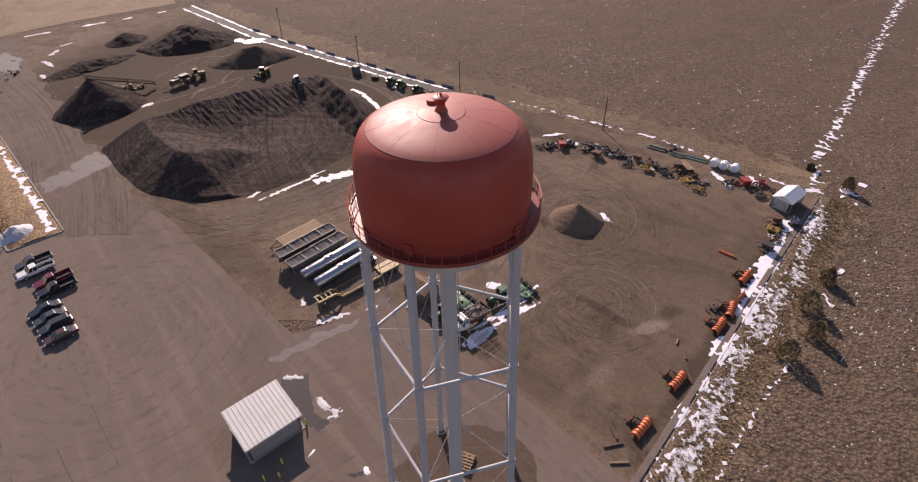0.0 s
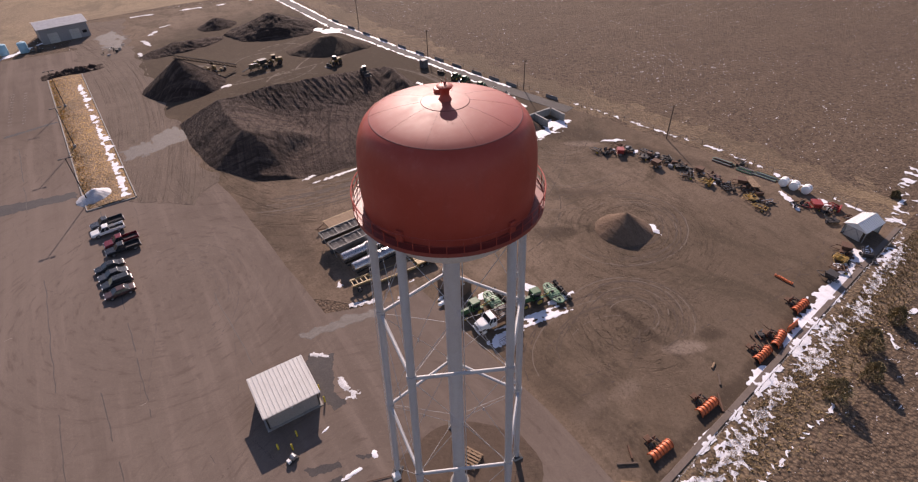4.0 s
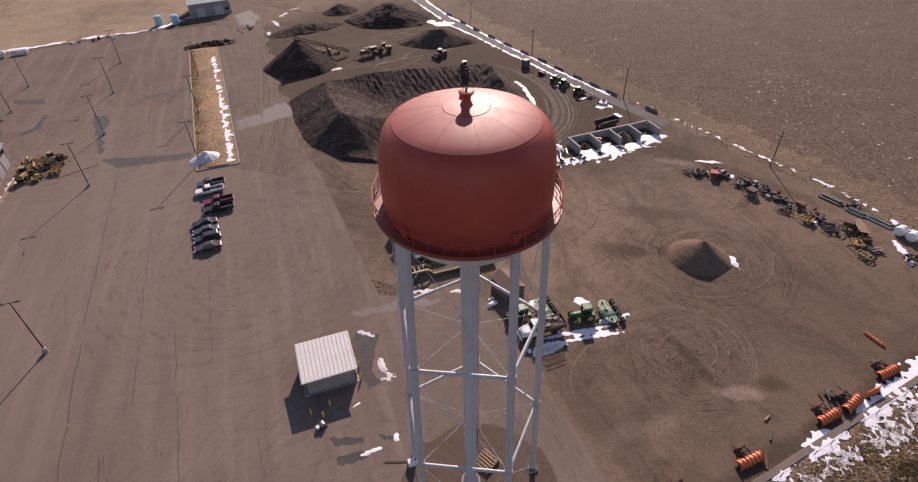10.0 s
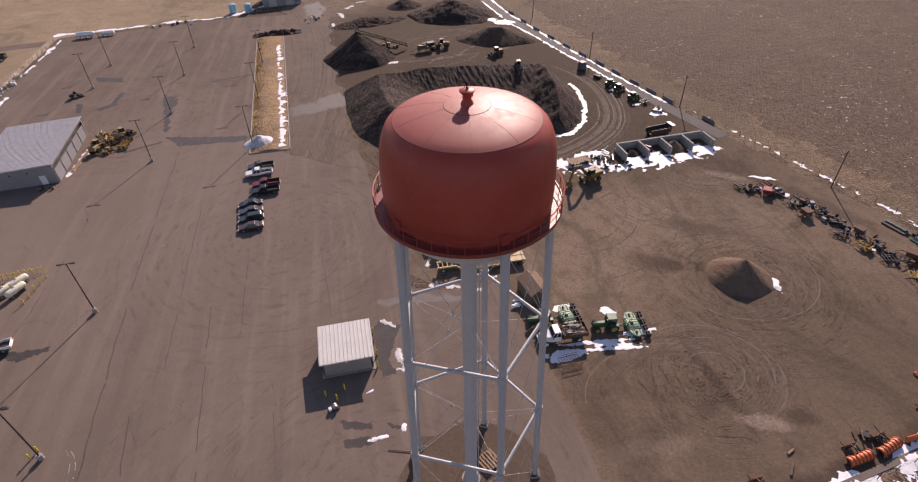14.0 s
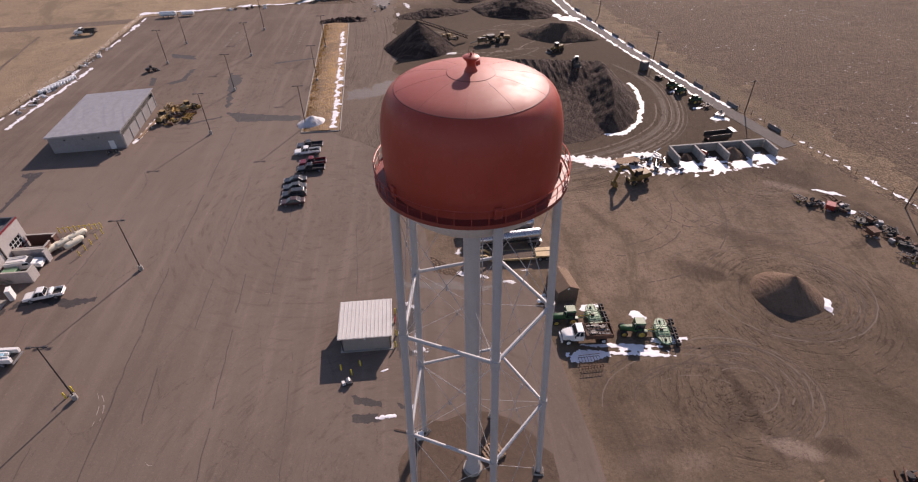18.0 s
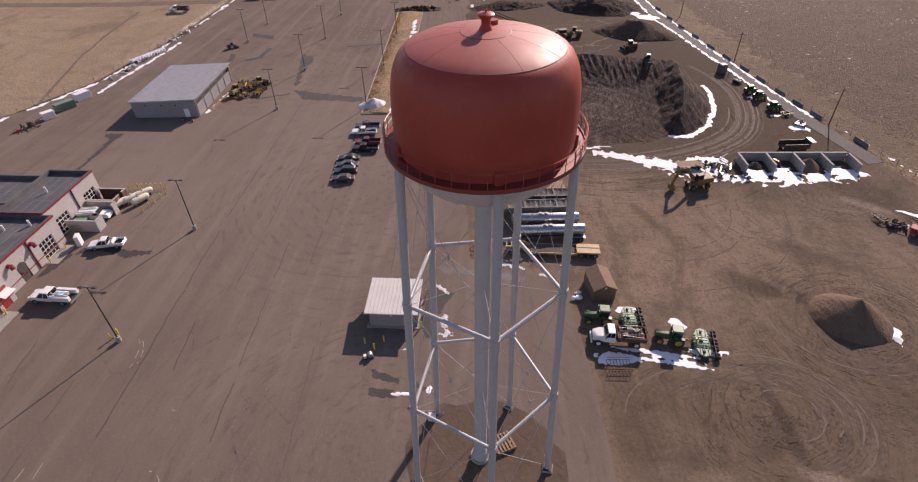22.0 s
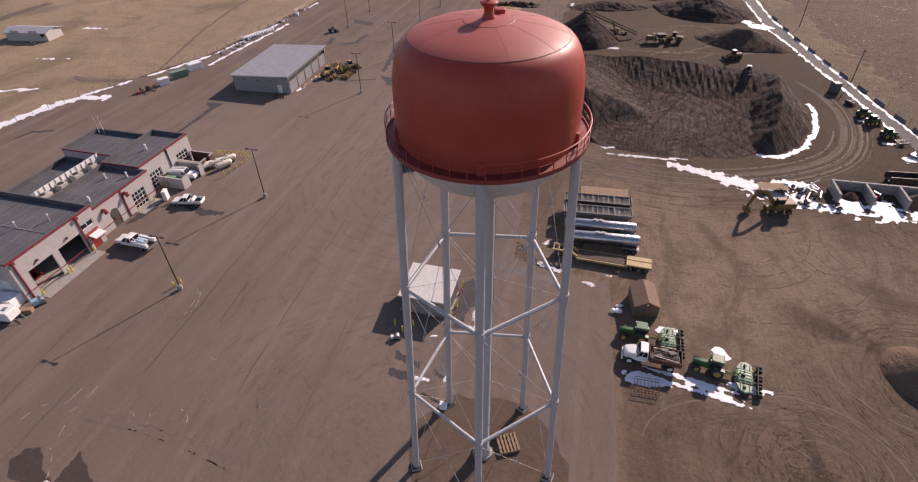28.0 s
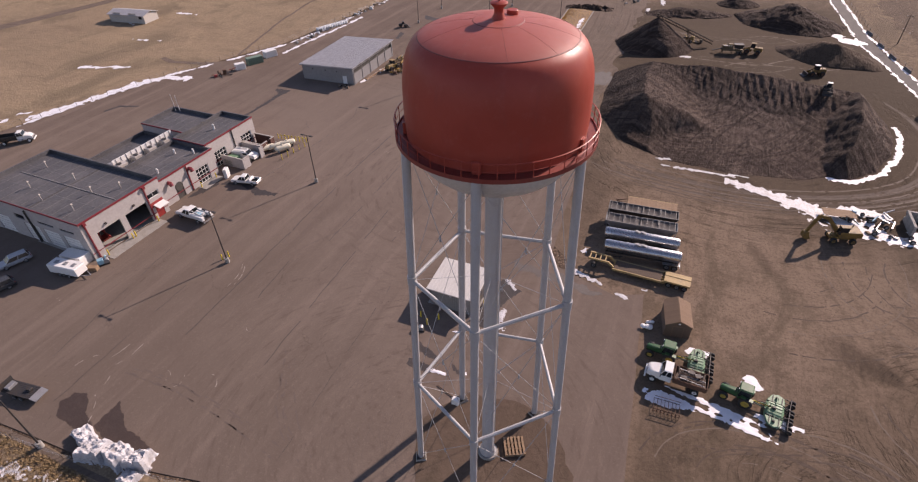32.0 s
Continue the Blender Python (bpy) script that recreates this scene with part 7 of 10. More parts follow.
debris("parts_heap", pose(45.2, 66.3, 0, 0, 0, 10), 3, [STEEL, WHITE, BLUETANK, DARKSTEEL, STAINLESS], 26, (4.2, 2.4), "scattered pale machine parts and tanks on snow", "machine parts", 1.6)
debris("scrap_row", pose(48.0, 62.5, 0, 0, 0, 0), 4, [STEEL, WOOD, WHITE], 12, (3.6, 0.9), "flat scrap plates and boards lying on snow", "scrap", 0.4)
t = thing("truck_bed", pose(40.8, 66.0, 0, 0, 0, 8), "pale flat truck bed resting on blocks", "truck bed")
for i in range(12):
    part("plank", B().box((0, -1.1 + 0.2 * i, 0.9), (5.2, 0.18, 0.07)), WOOD, t)
part("frame", B().box((0, 0.5, 0.75), (5.0, 0.14, 0.2)).box((0, -0.5, 0.75), (5.0, 0.14, 0.2)), DARKSTEEL, t)
for s in (-1.8, 1.8):
    part("block", B().box((s, 0, 0.33), (0.4, 1.8, 0.65)), POLEWOOD, t)
t = thing("spreader_hopper", pose(64.8, 74.3, 0, 0, 0, 6), "dark steel dump body with a pale cab guard", "dump body")
part("floor", B().box((0, 0, 0.75), (5.6, 2.3, 0.12)), RUST, t)
for s in (-1, 1):
    part("side", B().box((0, s * 1.15, 1.3), (5.6, 0.1, 1.0)), DARKSTEEL, t)
    part("skid", B().box((0, s * 0.7, 0.35), (5.2, 0.2, 0.7)), DARKSTEEL, t)
part("front", B().box((2.8, 0, 1.5), (0.1, 2.3, 1.4)), DARKSTEEL, t)
part("cab_guard", B().box((3.3, 0, 2.2), (1.0, 2.3, 0.1)), WHITE, t)
t = thing("red_auger", pose(58.4, 67.4, 0, 0, 0, 35), "red implement standing inside a concrete bay", "implement")
part("frame", B().box((0, 0, 0.6), (2.2, 0.3, 0.3)).box((0, 0, 1.0), (0.4, 1.4, 0.6)), REDPAINT, t, bevel=0.03)
part("drum", B().cyl((-0.9, -0.8, 0.55), (-0.9, 0.8, 0.55), 0.5, None, 16), REDPAINT, t, smooth=40)
for s in (-1, 1):
    wheel(t, 0.8, s * 0.7, 0.35, 0.22, STEEL, 14)


# ---- implements along the fence ----
def implement(m, seed, mat, label, l=4.0):
    """A farm or snow implement: frame, drawbar, working tools, wheels."""
    rng = random.Random(seed)
    t = thing("implement", m @ Matrix.Scale(0.8, 4), label, "implement", "implements along the fence")
    w = rng.uniform(0.9, 1.3)
    for s in (-1, 1):
        part("frame_rail", B().box((0, s * w * 0.8, 0.75), (l * 0.75, 0.14, 0.18)), mat, t)
        part("drawbar", B().cyl((l * 0.36, s * w * 0.7, 0.7), (l * 0.66, 0, 0.5), 0.06), mat, t)
        wheel(t, -0.2 * l, s * (w + 0.25), rng.uniform(0.36, 0.5), 0.28, rng.choice([STEEL, SAFETY, mat]), 16)
    for i in range(rng.randint(3, 5)):
        part("cross_member", B().box((-0.36 * l + i * 0.2 * l, 0, 0.78), (0.14, 2 * w, 0.14)), mat, t)
    kind = seed % 4
    if kind == 0:
        part("hopper", B().box((-0.1 * l, 0, 1.35), (l * 0.45, 1.7 * w, 1.0), top=(1.25, 1.15)), mat, t, bevel=0.04)
        part("spinner", B().cyl((-0.42 * l, 0, 0.45), (-0.42 * l, 0, 0.55), 0.5, None, 16), STEEL, t)
    elif kind == 1:
        for i in range(7):
            part("disc", B().cyl((-0.3 * l + 0.09 * l * i, -w * 0.9 + 0.25 * i, 0.4), (-0.3 * l + 0.09 * l * i + 0.05, -w * 0.9 + 0.25 * i + 0.05, 0.4), 0.38, 0.3, 14), RUST, t)
        part("hydraulic_ram", B().cyl((0, 0, 0.9), (0.3 * l, 0, 1.1), 0.07), STEEL, t)
    elif kind == 2:
        part("deck", B().box((-0.12 * l, 0, 0.62), (l * 0.5, 2.3 * w, 0.3), top=(0.9, 0.94)), mat, t, bevel=0.06)
        part("gearbox", B().box((-0.12 * l, 0, 1.0), (0.5, 0.4, 0.5), top=(0.6, 0.6)), DARKSTEEL, t, bevel=0.03)
        part("mast", B().box((0.2 * l, 0, 1.3), (0.12, 0.6, 1.1), ry=-15), mat, t)
    else:
        part("bucket", B().side([(-0.45 * l, 0.1), (-0.1 * l, 0.05), (-0.1 * l, 0.25), (-0.35 * l, 0.4), (-0.42 * l, 1.25), (-0.5 * l, 1.2)], -1.2 * w, 1.2 * w), mat, t, bevel=0.02)
        for s in (-1, 1):
            part("arm", B().side([(-0.4 * l, 0.8), (0.1 * l, 1.3), (0.3 * l, 0.9), (0.3 * l, 1.1), (0.1 * l, 1.5), (-0.4 * l, 1.0)], s * w * 0.6 - 0.06, s * w * 0.6 + 0.06), mat, t)
    return t


IMPL = [(69.3, 48.6, DARKSTEEL, "grey", 20), (73.0, 45.0, REDPAINT, "faded red", -40), (74.6, 47.4, RUST, "brown", 25), (75.6, 40.6, DARKSTEEL, "black", 50), (78.0, 41.4, DARKSTEEL, "dark steel", 10), (75.2, 36.8, RUST, "rusty brown", 5), (78.6, 37.0, DARKSTEEL, "dark steel", 60),
        (79.4, 33.4, DARKSTEEL, "dark steel", -30), (77.2, 29.6, DARKSTEEL, "black", 40), (80.4, 29.4, RUST, "rusty", 15), (78.0, 25.8, YELLOW, "yellow", 20), (81.4, 26.2, BROWNBOX, "dark brown", -15), (80.0, 21.6, DARKSTEEL, "dark steel", 70), (83.6, 21.6, RUST, "rusty", 35), (83.4, 17.8, RUST, "rusty", -25), (80.6, 16.8, YELLOW, "yellow", 60),
        (79.0, 13.6, YELLOW, "dull yellow", 10), (87.8, 8.2, REDPAINT, "red", 50), (90.4, 6.0, REDPAINT, "dark red", 20), (86.2, 4.0, DARKSTEEL, "dark red", -30), (89.0, 2.2, RUST, "rusty", 80), (79.2, -2.0, RUST, "rusty", 30), (81.6, -4.6, DARKSTEEL, "dark steel", -50), (76.0, -3.2, YELLOW, "dull yellow", 100), (73.6, -4.6, RUST, "rusty", 40), (70.0, -4.6, DARKSTEEL, "dark steel", 0)]
KINDS = ("spreader with a hopper", "disc harrow frame", "mower deck with a mast", "bucket on loader arms")
for i, (x, y, mat, word, rz) in enumerate(IMPL):
    implement(pose(x, y, -0.01, 0, 0, rz + 90), i * 3 + 1, mat, word + " " + KINDS[(i * 3 + 1) % 4] + " parked by the fence", 3.6 + 0.25 * (i % 3))
for i, (x, y, l) in enumerate(((88.2, 29.0, 5.0), (89.0, 24.0, 4.2), (90.4, 20.0, 5.2))):
    t = thing("pipe_stack", pose(x, y, 0, 0, 0, 102), "stack of greenish pipes and beams along the fence", "pipe stack", "pipe stacks")
    for k in range(9):
        part("pipe", B().cyl((-l / 2 + 0.1 * k, -0.8 + 0.25 * (k % 6), 0.14 + 0.24 * (k // 6)), (l / 2 - 0.07 * k, -0.8 + 0.25 * (k % 6), 0.14 + 0.24 * (k // 6)), 0.12, None, 10), [MOWGREEN, STEEL, RUST][(k + i) % 3], t, smooth=50)
t = thing("plank_stack", pose(84.6, 19.6, 0, 0, 0, 60), "stack of pale planks on a rusty frame", "timber stack")
for k in range(8):
    part("plank", B().box((0, -0.7 + 0.2 * k, 1.25), (4.6 - 0.1 * k, 0.17, 0.1)), WOOD, t)
part("frame", B().box((-1.5, 0, 0.6), (0.2, 1.8, 1.2)).box((1.5, 0, 0.6), (0.2, 1.8, 1.2)), RUST, t)
for i, (x, y) in enumerate(((71.2, 47.0), (75.4, 44.2), (76.8, 38.8), (78.6, 35.0), (79.0, 31.4), (80.4, 23.8), (82.2, 19.0), (81.6, 14.6), (86.6, 10.4), (90.2, 26.4), (88.6, 6.0), (77.4, -3.6))):
    debris("scrap_cluster", pose(x, y, 0, 0, 0, 20 * i), 50 + i, [DARKSTEEL, RUST, BLACK, DARKSTEEL, STEEL], 11, (1.6, 1.1), "dark tangle of steel frames and tyres by the fence", "scrap", 1.1, "scrap by the fence")
WRAP = paint("white_wrap", (0.76, 0.76, 0.75, 1), 0.45, dirt=0.2, dirt_c=(0.5, 0.47, 0.43, 1), scale=2)
for x, y in ((90.6, 16.2), (91.0, 14.2), (91.6, 12.0)):
    t = thing("wrapped_bale", pose(x, y, 0, 0, 0, 10), "round white wrapped bale on the ground", "bale", "white bales")
    part("wrap", B().lathe([(0, -0.85), (0.7, -0.85), (0.88, -0.72), (0.92, 0), (0.88, 0.72), (0.7, 0.85), (0, 0.85)], 24), WRAP, t, smooth=50).matrix_basis = pose(0, 0, 0.9, 0, 90, 0)
    part("net", B().lathe([(0.925, -0.06), (0.94, 0), (0.925, 0.06)], 24), STEEL, t).matrix_basis = pose(0, 0, 0.9, 0, 90, 0)


def hoop_shed():
    t = thing("metal_shed", pose(86.9, -1.0, 0, 0, 0, -2), "small white gabled metal shed with an open side", "shed")
    w, d, h, rise = 5.6, 3.8, 2.3, 0.9
    for x in (-w / 2 + 0.05, w / 2 - 0.05):
        for y in (-d / 2 + 0.05, d / 2 - 0.05):
            part("post", B().box((x, y, h / 2), (0.12, 0.12, h)), STEEL, t)
    part("wall", B().box((0, d / 2 - 0.02, h / 2), (w, 0.06, h)), WHITE, t)
    part("wall", B().side([(-d / 2, 0), (d / 2, 0), (d / 2, h), (0, h + rise), (-d / 2, h)], -0.03, 0.03), WHITE, t).matrix_basis = pose(w / 2 - 0.03, 0, 0, 0, 0, 90)
    part("gable", B().side([(-d / 2, h * 0.9), (d / 2, h * 0.9), (d / 2, h), (0, h + rise), (-d / 2, h)], -0.03, 0.03), WHITE, t).matrix_basis = pose(-w / 2 + 0.03, 0, 0, 0, 0, 90)
    part("door", B().box((-w / 2 - 0.03, 0, 1.1), (0.06, 2.8, 2.1)), HALLPALE, t, "pale double door with braces")
    for s in (-1, 1):
        part("door_brace", B().box((-w / 2 - 0.08, s * 0.85, 1.1), (0.04, 0.14, 2.5), rx=s * 36), STEEL, t)
        ang = math.degrees(math.atan2(rise, d / 2))
        r = part("roof", B().box((0, s * 1.1, 0), (w + 0.4, 2.3, 0.06)), WHITE, t)
        r.matrix_basis = pose(0, 0, h + rise + 0.05, -ang * s, 0, 0)
        for i in range(12):
            part("roof_rib", B().box((-w / 2 + 0.15 + i * 0.52, s * 1.1, 0.05), (0.06, 2.3, 0.05)), WHITE, r)
    return t


hoop_shed()


# ---- snow plows along the south fence ----
def plow(m, label, l=3.5):
    t = thing("snow_plow", m, label, "snow plow", "snow plows")
    n = 10
    arc = [(-0.62 * math.cos(radians(8 + 150 * i / n)), 0.02 + 0.82 * math.sin(radians(8 + 150 * i / n))) for i in range(n + 1)]
    inner = [(x * 0.9, z * 0.9) for x, z in arc]
    part("moldboard", B().side(arc + inner[::-1], -l / 2, l / 2), ORANGE, t, "curved orange moldboard")
    for i in range(7):
        y = -l / 2 + 0.06 + (l - 0.12) * i / 6
        part("rib", B().side([(x * 1.14, z * 1.12) for x, z in arc] + arc[::-1], y - 0.05, y + 0.05), DARKORANGE, t)
    part("cutting_edge", B().box((-0.64, 0, 0.1), (0.05, l, 0.22)), RUST, t)
    for s in (-1, 1):
        part("push_arm", B().cyl((0.4, s * 0.9, 0.5), (1.6, s * 0.4, 0.45), 0.08), DARKSTEEL, t)
        part("trip_spring", B().cyl((0.5, s * 0.6, 0.75), (1.2, s * 0.5, 0.95), 0.09, None, 8), DARKSTEEL, t)
    part("hitch_frame", B().box((1.5, 0, 0.65), (0.16, 1.3, 1.0)).box((1.9, 0, 0.35), (0.9, 0.9, 0.16)), RUST, t, bevel=0.02)
    part("lift_ram", B().cyl((1.5, 0, 1.25), (0.4, 0, 0.8), 0.06), DARKSTEEL, t)
    part("lift_bar", B().box((1.2, 0.2, 1.2), (1.0, 0.1, 0.12), ry=20), RUST, t)
    return t


DARKORANGE = paint("worn_orange_rib", (0.42, 0.085, 0.03, 1), 0.6, dirt=0.5, dirt_c=(0.14, 0.06, 0.04, 1), scale=2)
for x, y, rz in ((59.7, -5.8, 93), (50.8, -7.9, 104), (46.2, -8.3, 95), (32.4, -9.5, 92), (22.5, -10.35, 92)):
    plow(pose(x, y, 0, 0, 0, rz), "orange ribbed snow plow blade resting on the dirt")
t = thing("spare_plow", pose(54.9, -7.5, 0, 0, 0, 2), "plain orange blade lying by the fence", "plow blade")
part("blade", B().side([(-0.2, 0), (0.1, 0.5), (0.05, 1.0), (-0.05, 1.0), (0.0, 0.5), (-0.3, 0)], -1.4, 1.4), ORANGE, t).matrix_basis = pose(0, 0, 0, 0, 0, 90)
t = thing("orange_beam", pose(63.7, -0.7, 0, 0, 0, 95), "orange steel blade section lying on dirt", "plow blade")
part("beam", B().box((0, 0, 0.2), (3.0, 0.5, 0.3), top=(1, 0.6)), ORANGE, t, bevel=0.03)
for i in range(5):
    part("bolt", B().cyl((-1.2 + 0.6 * i, 0, 0.35), (-1.2 + 0.6 * i, 0, 0.42), 0.07, None, 8), RUST, t)
for i, (x, y, rz, l) in enumerate(((18.0, -9.3, 150, 2.6), (16.6, -11.2, 140, 2.4), (19.4, -8.4, 60, 1.8), (37.6, -7.6, 45, 1.9), (39.0, -5.6, 20, 1.2), (34.6, -10.0, 50, 3.0))):
    solid("loose_timber", B().box((0, 0, 0.12), (l, 0.28, 0.2), top=(0.98, 0.8)), [POLEWOOD, WOOD, RUST][i % 3], "short weathered timber lying on dirt", "timber", m=pose(x, y, 0, 0, 0, rz), bevel=0.02, group="loose timbers")
debris("plow_parts", pose(49.4, -6.2, 0, 0, 0, 0), 8, [RUST, DARKSTEEL], 7, (2.4, 0.7), "rusty plow frames and hitches in a heap", "plow parts", 0.8)


# ---- fences, barriers, kerbs ----
def fence(name, pts, label, h=1.3, step=3.0, wires=3, r=0.05, mat=None):
    t = thing(name, pose(0, 0, 0), label, "fence", kind="structure")
    post = mesh_of("post", B().cyl((0, 0, -0.1), (0, 0, h), r, r * 0.9, 6), mat or POLEWOOD)
    for (xa, ya), (xb, yb) in zip(pts, pts[1:]):
        n = max(1, int(math.hypot(xb - xa, yb - ya) / step))
        for i in range(n):
            share("post", post, t, pose(xa + (xb - xa) * i / n, ya + (yb - ya) * i / n, 0, random.uniform(-3, 3), random.uniform(-3, 3), 0))
        for k in range(wires):
            z = h * (0.35 + 0.6 * k / max(wires - 1, 1))
            part("wire", B().cyl((xa, ya, z), (xb, yb, z), 0.012, None, 4), STEEL, t)
    return t


fence("fence_south", [(12, -15.2), (34.4, -12.4), (58.4, -9.4), (94.5, -5)], "wire fence on wooden posts at the yard's edge", 1.2, 3.0)
fence("fence_east", [(94.5, -5), (92.5, 33), (84.0, 64), (78.0, 89.6), (69.5, 128), (61.5, 168), (57, 232)], "wire fence along the dry field", 1.3, 4.0)
fence("fence_west", [(-141, 12), (-136.5, 32), (-134, 45), (-126, 76), (-113, 108), (-108, 150), (-109, 198)], "chain fence on thin posts beside the field", 1.6, 4.0)
fence("fence_southwest", [(-90, -22.5), (-57, -21.0), (-44.5, -19.8), (-28, -16.6), (-6, -16.2)], "low wire fence beside the asphalt yard", 1.1, 4.0)
ridge = B()
for (xa, ya), (xb, yb) in (((13, -14.2), (34.4, -11.6)), ((34.4, -11.6), (58.4, -8.6)), ((58.4, -8.6), (94.2, -4.2))):
    d = Vector((xb - xa, yb - ya)).normalized()
    s = Vector((-d.y, d.x)) * 0.42
    ridge.prism([(xa - s.x, ya - s.y), (xb - s.x, yb - s.y), (xb + s.x, yb + s.y), (xa + s.x, ya + s.y)], -0.1, 0.1)
solid("kerb_south", ridge, paint("weathered_kerb", (0.155, 0.118, 0.098, 1), 0.95, dirt=0.7, dirt_c=(0.10, 0.075, 0.06, 1), scale=0.6, bump=0.2), "low brown-grey edging strip along the south edge", "kerb", "structure", bevel=0.03)
DARKCON = paint("dark_concrete", (0.15, 0.14, 0.135, 1), 0.9, dirt=0.6, dirt_c=(0.08, 0.07, 0.062, 1), scale=1, bump=0.2)
jb = mesh_of("barrier_body", B().side([(-0.3, 0), (0.3, 0), (0.28, 0.18), (0.12, 0.4), (0.09, 0.82), (-0.09, 0.82), (-0.12, 0.4), (-0.28, 0.18)], -1.9, 1.9), DARKCON, bevel=0.02)
LANE = [(75.4, 97.5), (80.5, 77.5), (72.2, 113), (76.9, 91), (70.6, 121), (68.6, 130), (66.7, 139), (64.8, 149), (62.9, 159), (61.4, 169), (60.0, 181), (73.9, 104.5)]
for x, y in LANE:
    t = thing("concrete_barrier", pose(x, y, 0, 0, 0, 13), "grey concrete road barrier beside the lane", "barrier", "lane barriers")
    share("barrier_body", jb, t)
DARKCABIN = paint("slate_cabin", (0.085, 0.085, 0.095, 1), 0.6, dirt=0.4, scale=1)
box = thing("portable_toilet", pose(63.6, 118.6, 0, 0, 0, 14), "dark grey utility cabin by the lane", "cabin")
part("cabin", B().box((0, 0, 1.2), (1.9, 1.9, 2.3)), DARKCABIN, box, bevel=0.05)
part("roof", B().box((0, 0, 2.42), (2.1, 2.1, 0.16), top=(0.8, 0.8)), DARKCABIN, box)
part("door", B().box((0, -0.97, 1.1), (0.9, 0.05, 1.9)), DARKCABIN, box, bevel=0.02)
for x, y, rz, lab in ((66.4, 104.2, 10, "dark green tractor with a cab parked along the lane"), (67.2, 100.6, 25, "dark green tractor with an attachment along the lane"), (68.4, 94.2, 15, "dark green tractor with a cab near a concrete kerb")):
    tractor(pose(x, y, 0, 0, 0, rz), lab, GREEN, "tractors along the lane", 0.8)
implement(pose(70.4, 91.6, 0, 0, 0, 20), 9, DARKSTEEL, "dark trailed implement on a snow patch", 4.4)
implement(pose(71.2, 86.0, 0, 0, 0, 50), 6, STEEL, "grey implement with a mower deck on snow", 3.6)
implement(pose(65.8, 111.5, 0, 0, 0, 30), 3, DARKSTEEL, "dark bucket attachment by the lane", 3.0)


# ---- planted island ----
def island():
    t = thing("planting_island", pose(0, 0, 0), "long island of straw-coloured grass inside a concrete kerb", "planting island", kind="structure")
    part("soil", B().grid(12, 120, lambda u, v: (-33.4 + 9.0 * u + 1.1 - 4.2 * v, 89.6 + 88 * v, 0.12 + 0.35 * math.sin(math.pi * u) + 0.14 * rag(u * 9, v * 80, 0.5))), STRAW, t, "straw-coloured mown grass", smooth=60)
    kerb = mesh_of("kerb_stone", B().box((0, 0, 0), (0.24, 2.9, 0.3)), CONCRETE, bevel=0.03)
    for i in range(30):
        v = (i + 0.5) / 30
        for x in (-33.5, -24.2):
            share("kerb_stone", kerb, t, pose(x + 1.15 - 4.2 * v, 89.6 + 88 * v, 0.1, 0, 0, 2.7))
    for i in range(3):
        share("kerb_stone", kerb, t, pose(-30.9 + 3.1 * i, 89.4, 0.1, 0, 0, 90))
    return t


island()


# ---- yellow machines beside the hall ----
def loader(m, label, mat=None, s=1.0, roof=None):
    mat = mat or WORNYELLOW
    t = thing("wheel_loader", m @ Matrix.Scale(s, 4), label, "loader", "wheel loaders")
    part("rear_body", B().box((-1.4, 0, 1.55), (2.4, 1.7, 1.1), top=(0.9, 0.85)), mat, t, bevel=0.08)
    part("front_frame", B().box((1.0, 0, 1.1), (1.6, 1.0, 0.7)), mat, t, bevel=0.05)
    part("cab_glass", B().box((0.1, 0, 2.45), (1.2, 1.3, 1.2), top=(0.9, 0.9)), GLASS, t)
    part("cab_roof", B().box((0.1, 0, 3.1), (1.35, 1.4, 0.12)), roof or mat, t, bevel=0.03)
    for q in (-1, 1):
        part("lift_arm", B().side([(0.6, 1.7), (2.6, 0.8), (3.0, 0.5), (2.9, 0.8), (2.4, 1.2), (0.8, 2.0)], q * 0.6 - 0.09, q * 0.6 + 0.09), mat, t)
        for x in (-1.5, 1.4):
            wheel(t, x, q * 1.05, 0.75, 0.55, RUST, 22)
    part("bucket", B().side([(2.8, 0.1), (4.0, 0.02), (4.0, 0.12), (3.1, 0.3), (3.0, 1.1), (2.8, 1.15)], -1.35, 1.35), DARKSTEEL, t, bevel=0.02)
    part("exhaust", B().cyl((-1.2, 0.4, 2.0), (-1.2, 0.4, 2.7), 0.07), DARKSTEEL, t)
    return t


for x, y, rz, sc in ((-68.4, 100.6, 78, 0.9), (-64.2, 106.4, 62, 0.85)):
    loader(pose(x, y, 0.02, 0, 0, rz), "dusty yellow wheel loader parked beside the hall", PALEYELLOW, sc)
for i, (x, y, rz) in enumerate(((-65.6, 99.4, 20), (-62.6, 101.6, 75), (-66.4, 103.0, 120), (-69.4, 104.8, 60), (-67.4, 108.6, 30), (-63.4, 104.2, 150), (-70.0, 109.0, 95), (-66.2, 105.8, 10))):
    implement(pose(x, y, 0.02, 0, 0, rz), 2 * i + 1, [PALEYELLOW, YELLOW, RUST][i % 3], "dusty yellow plow frame among machines beside the hall", 4.6)
debris("yellow_attachments", pose(-65.6, 99.2, 0.02), 12, [PALEYELLOW, YELLOW, RUST, DARKSTEEL], 14, (4.4, 2.4), "heap of yellow plow frames and attachments", "attachments", 1.0)
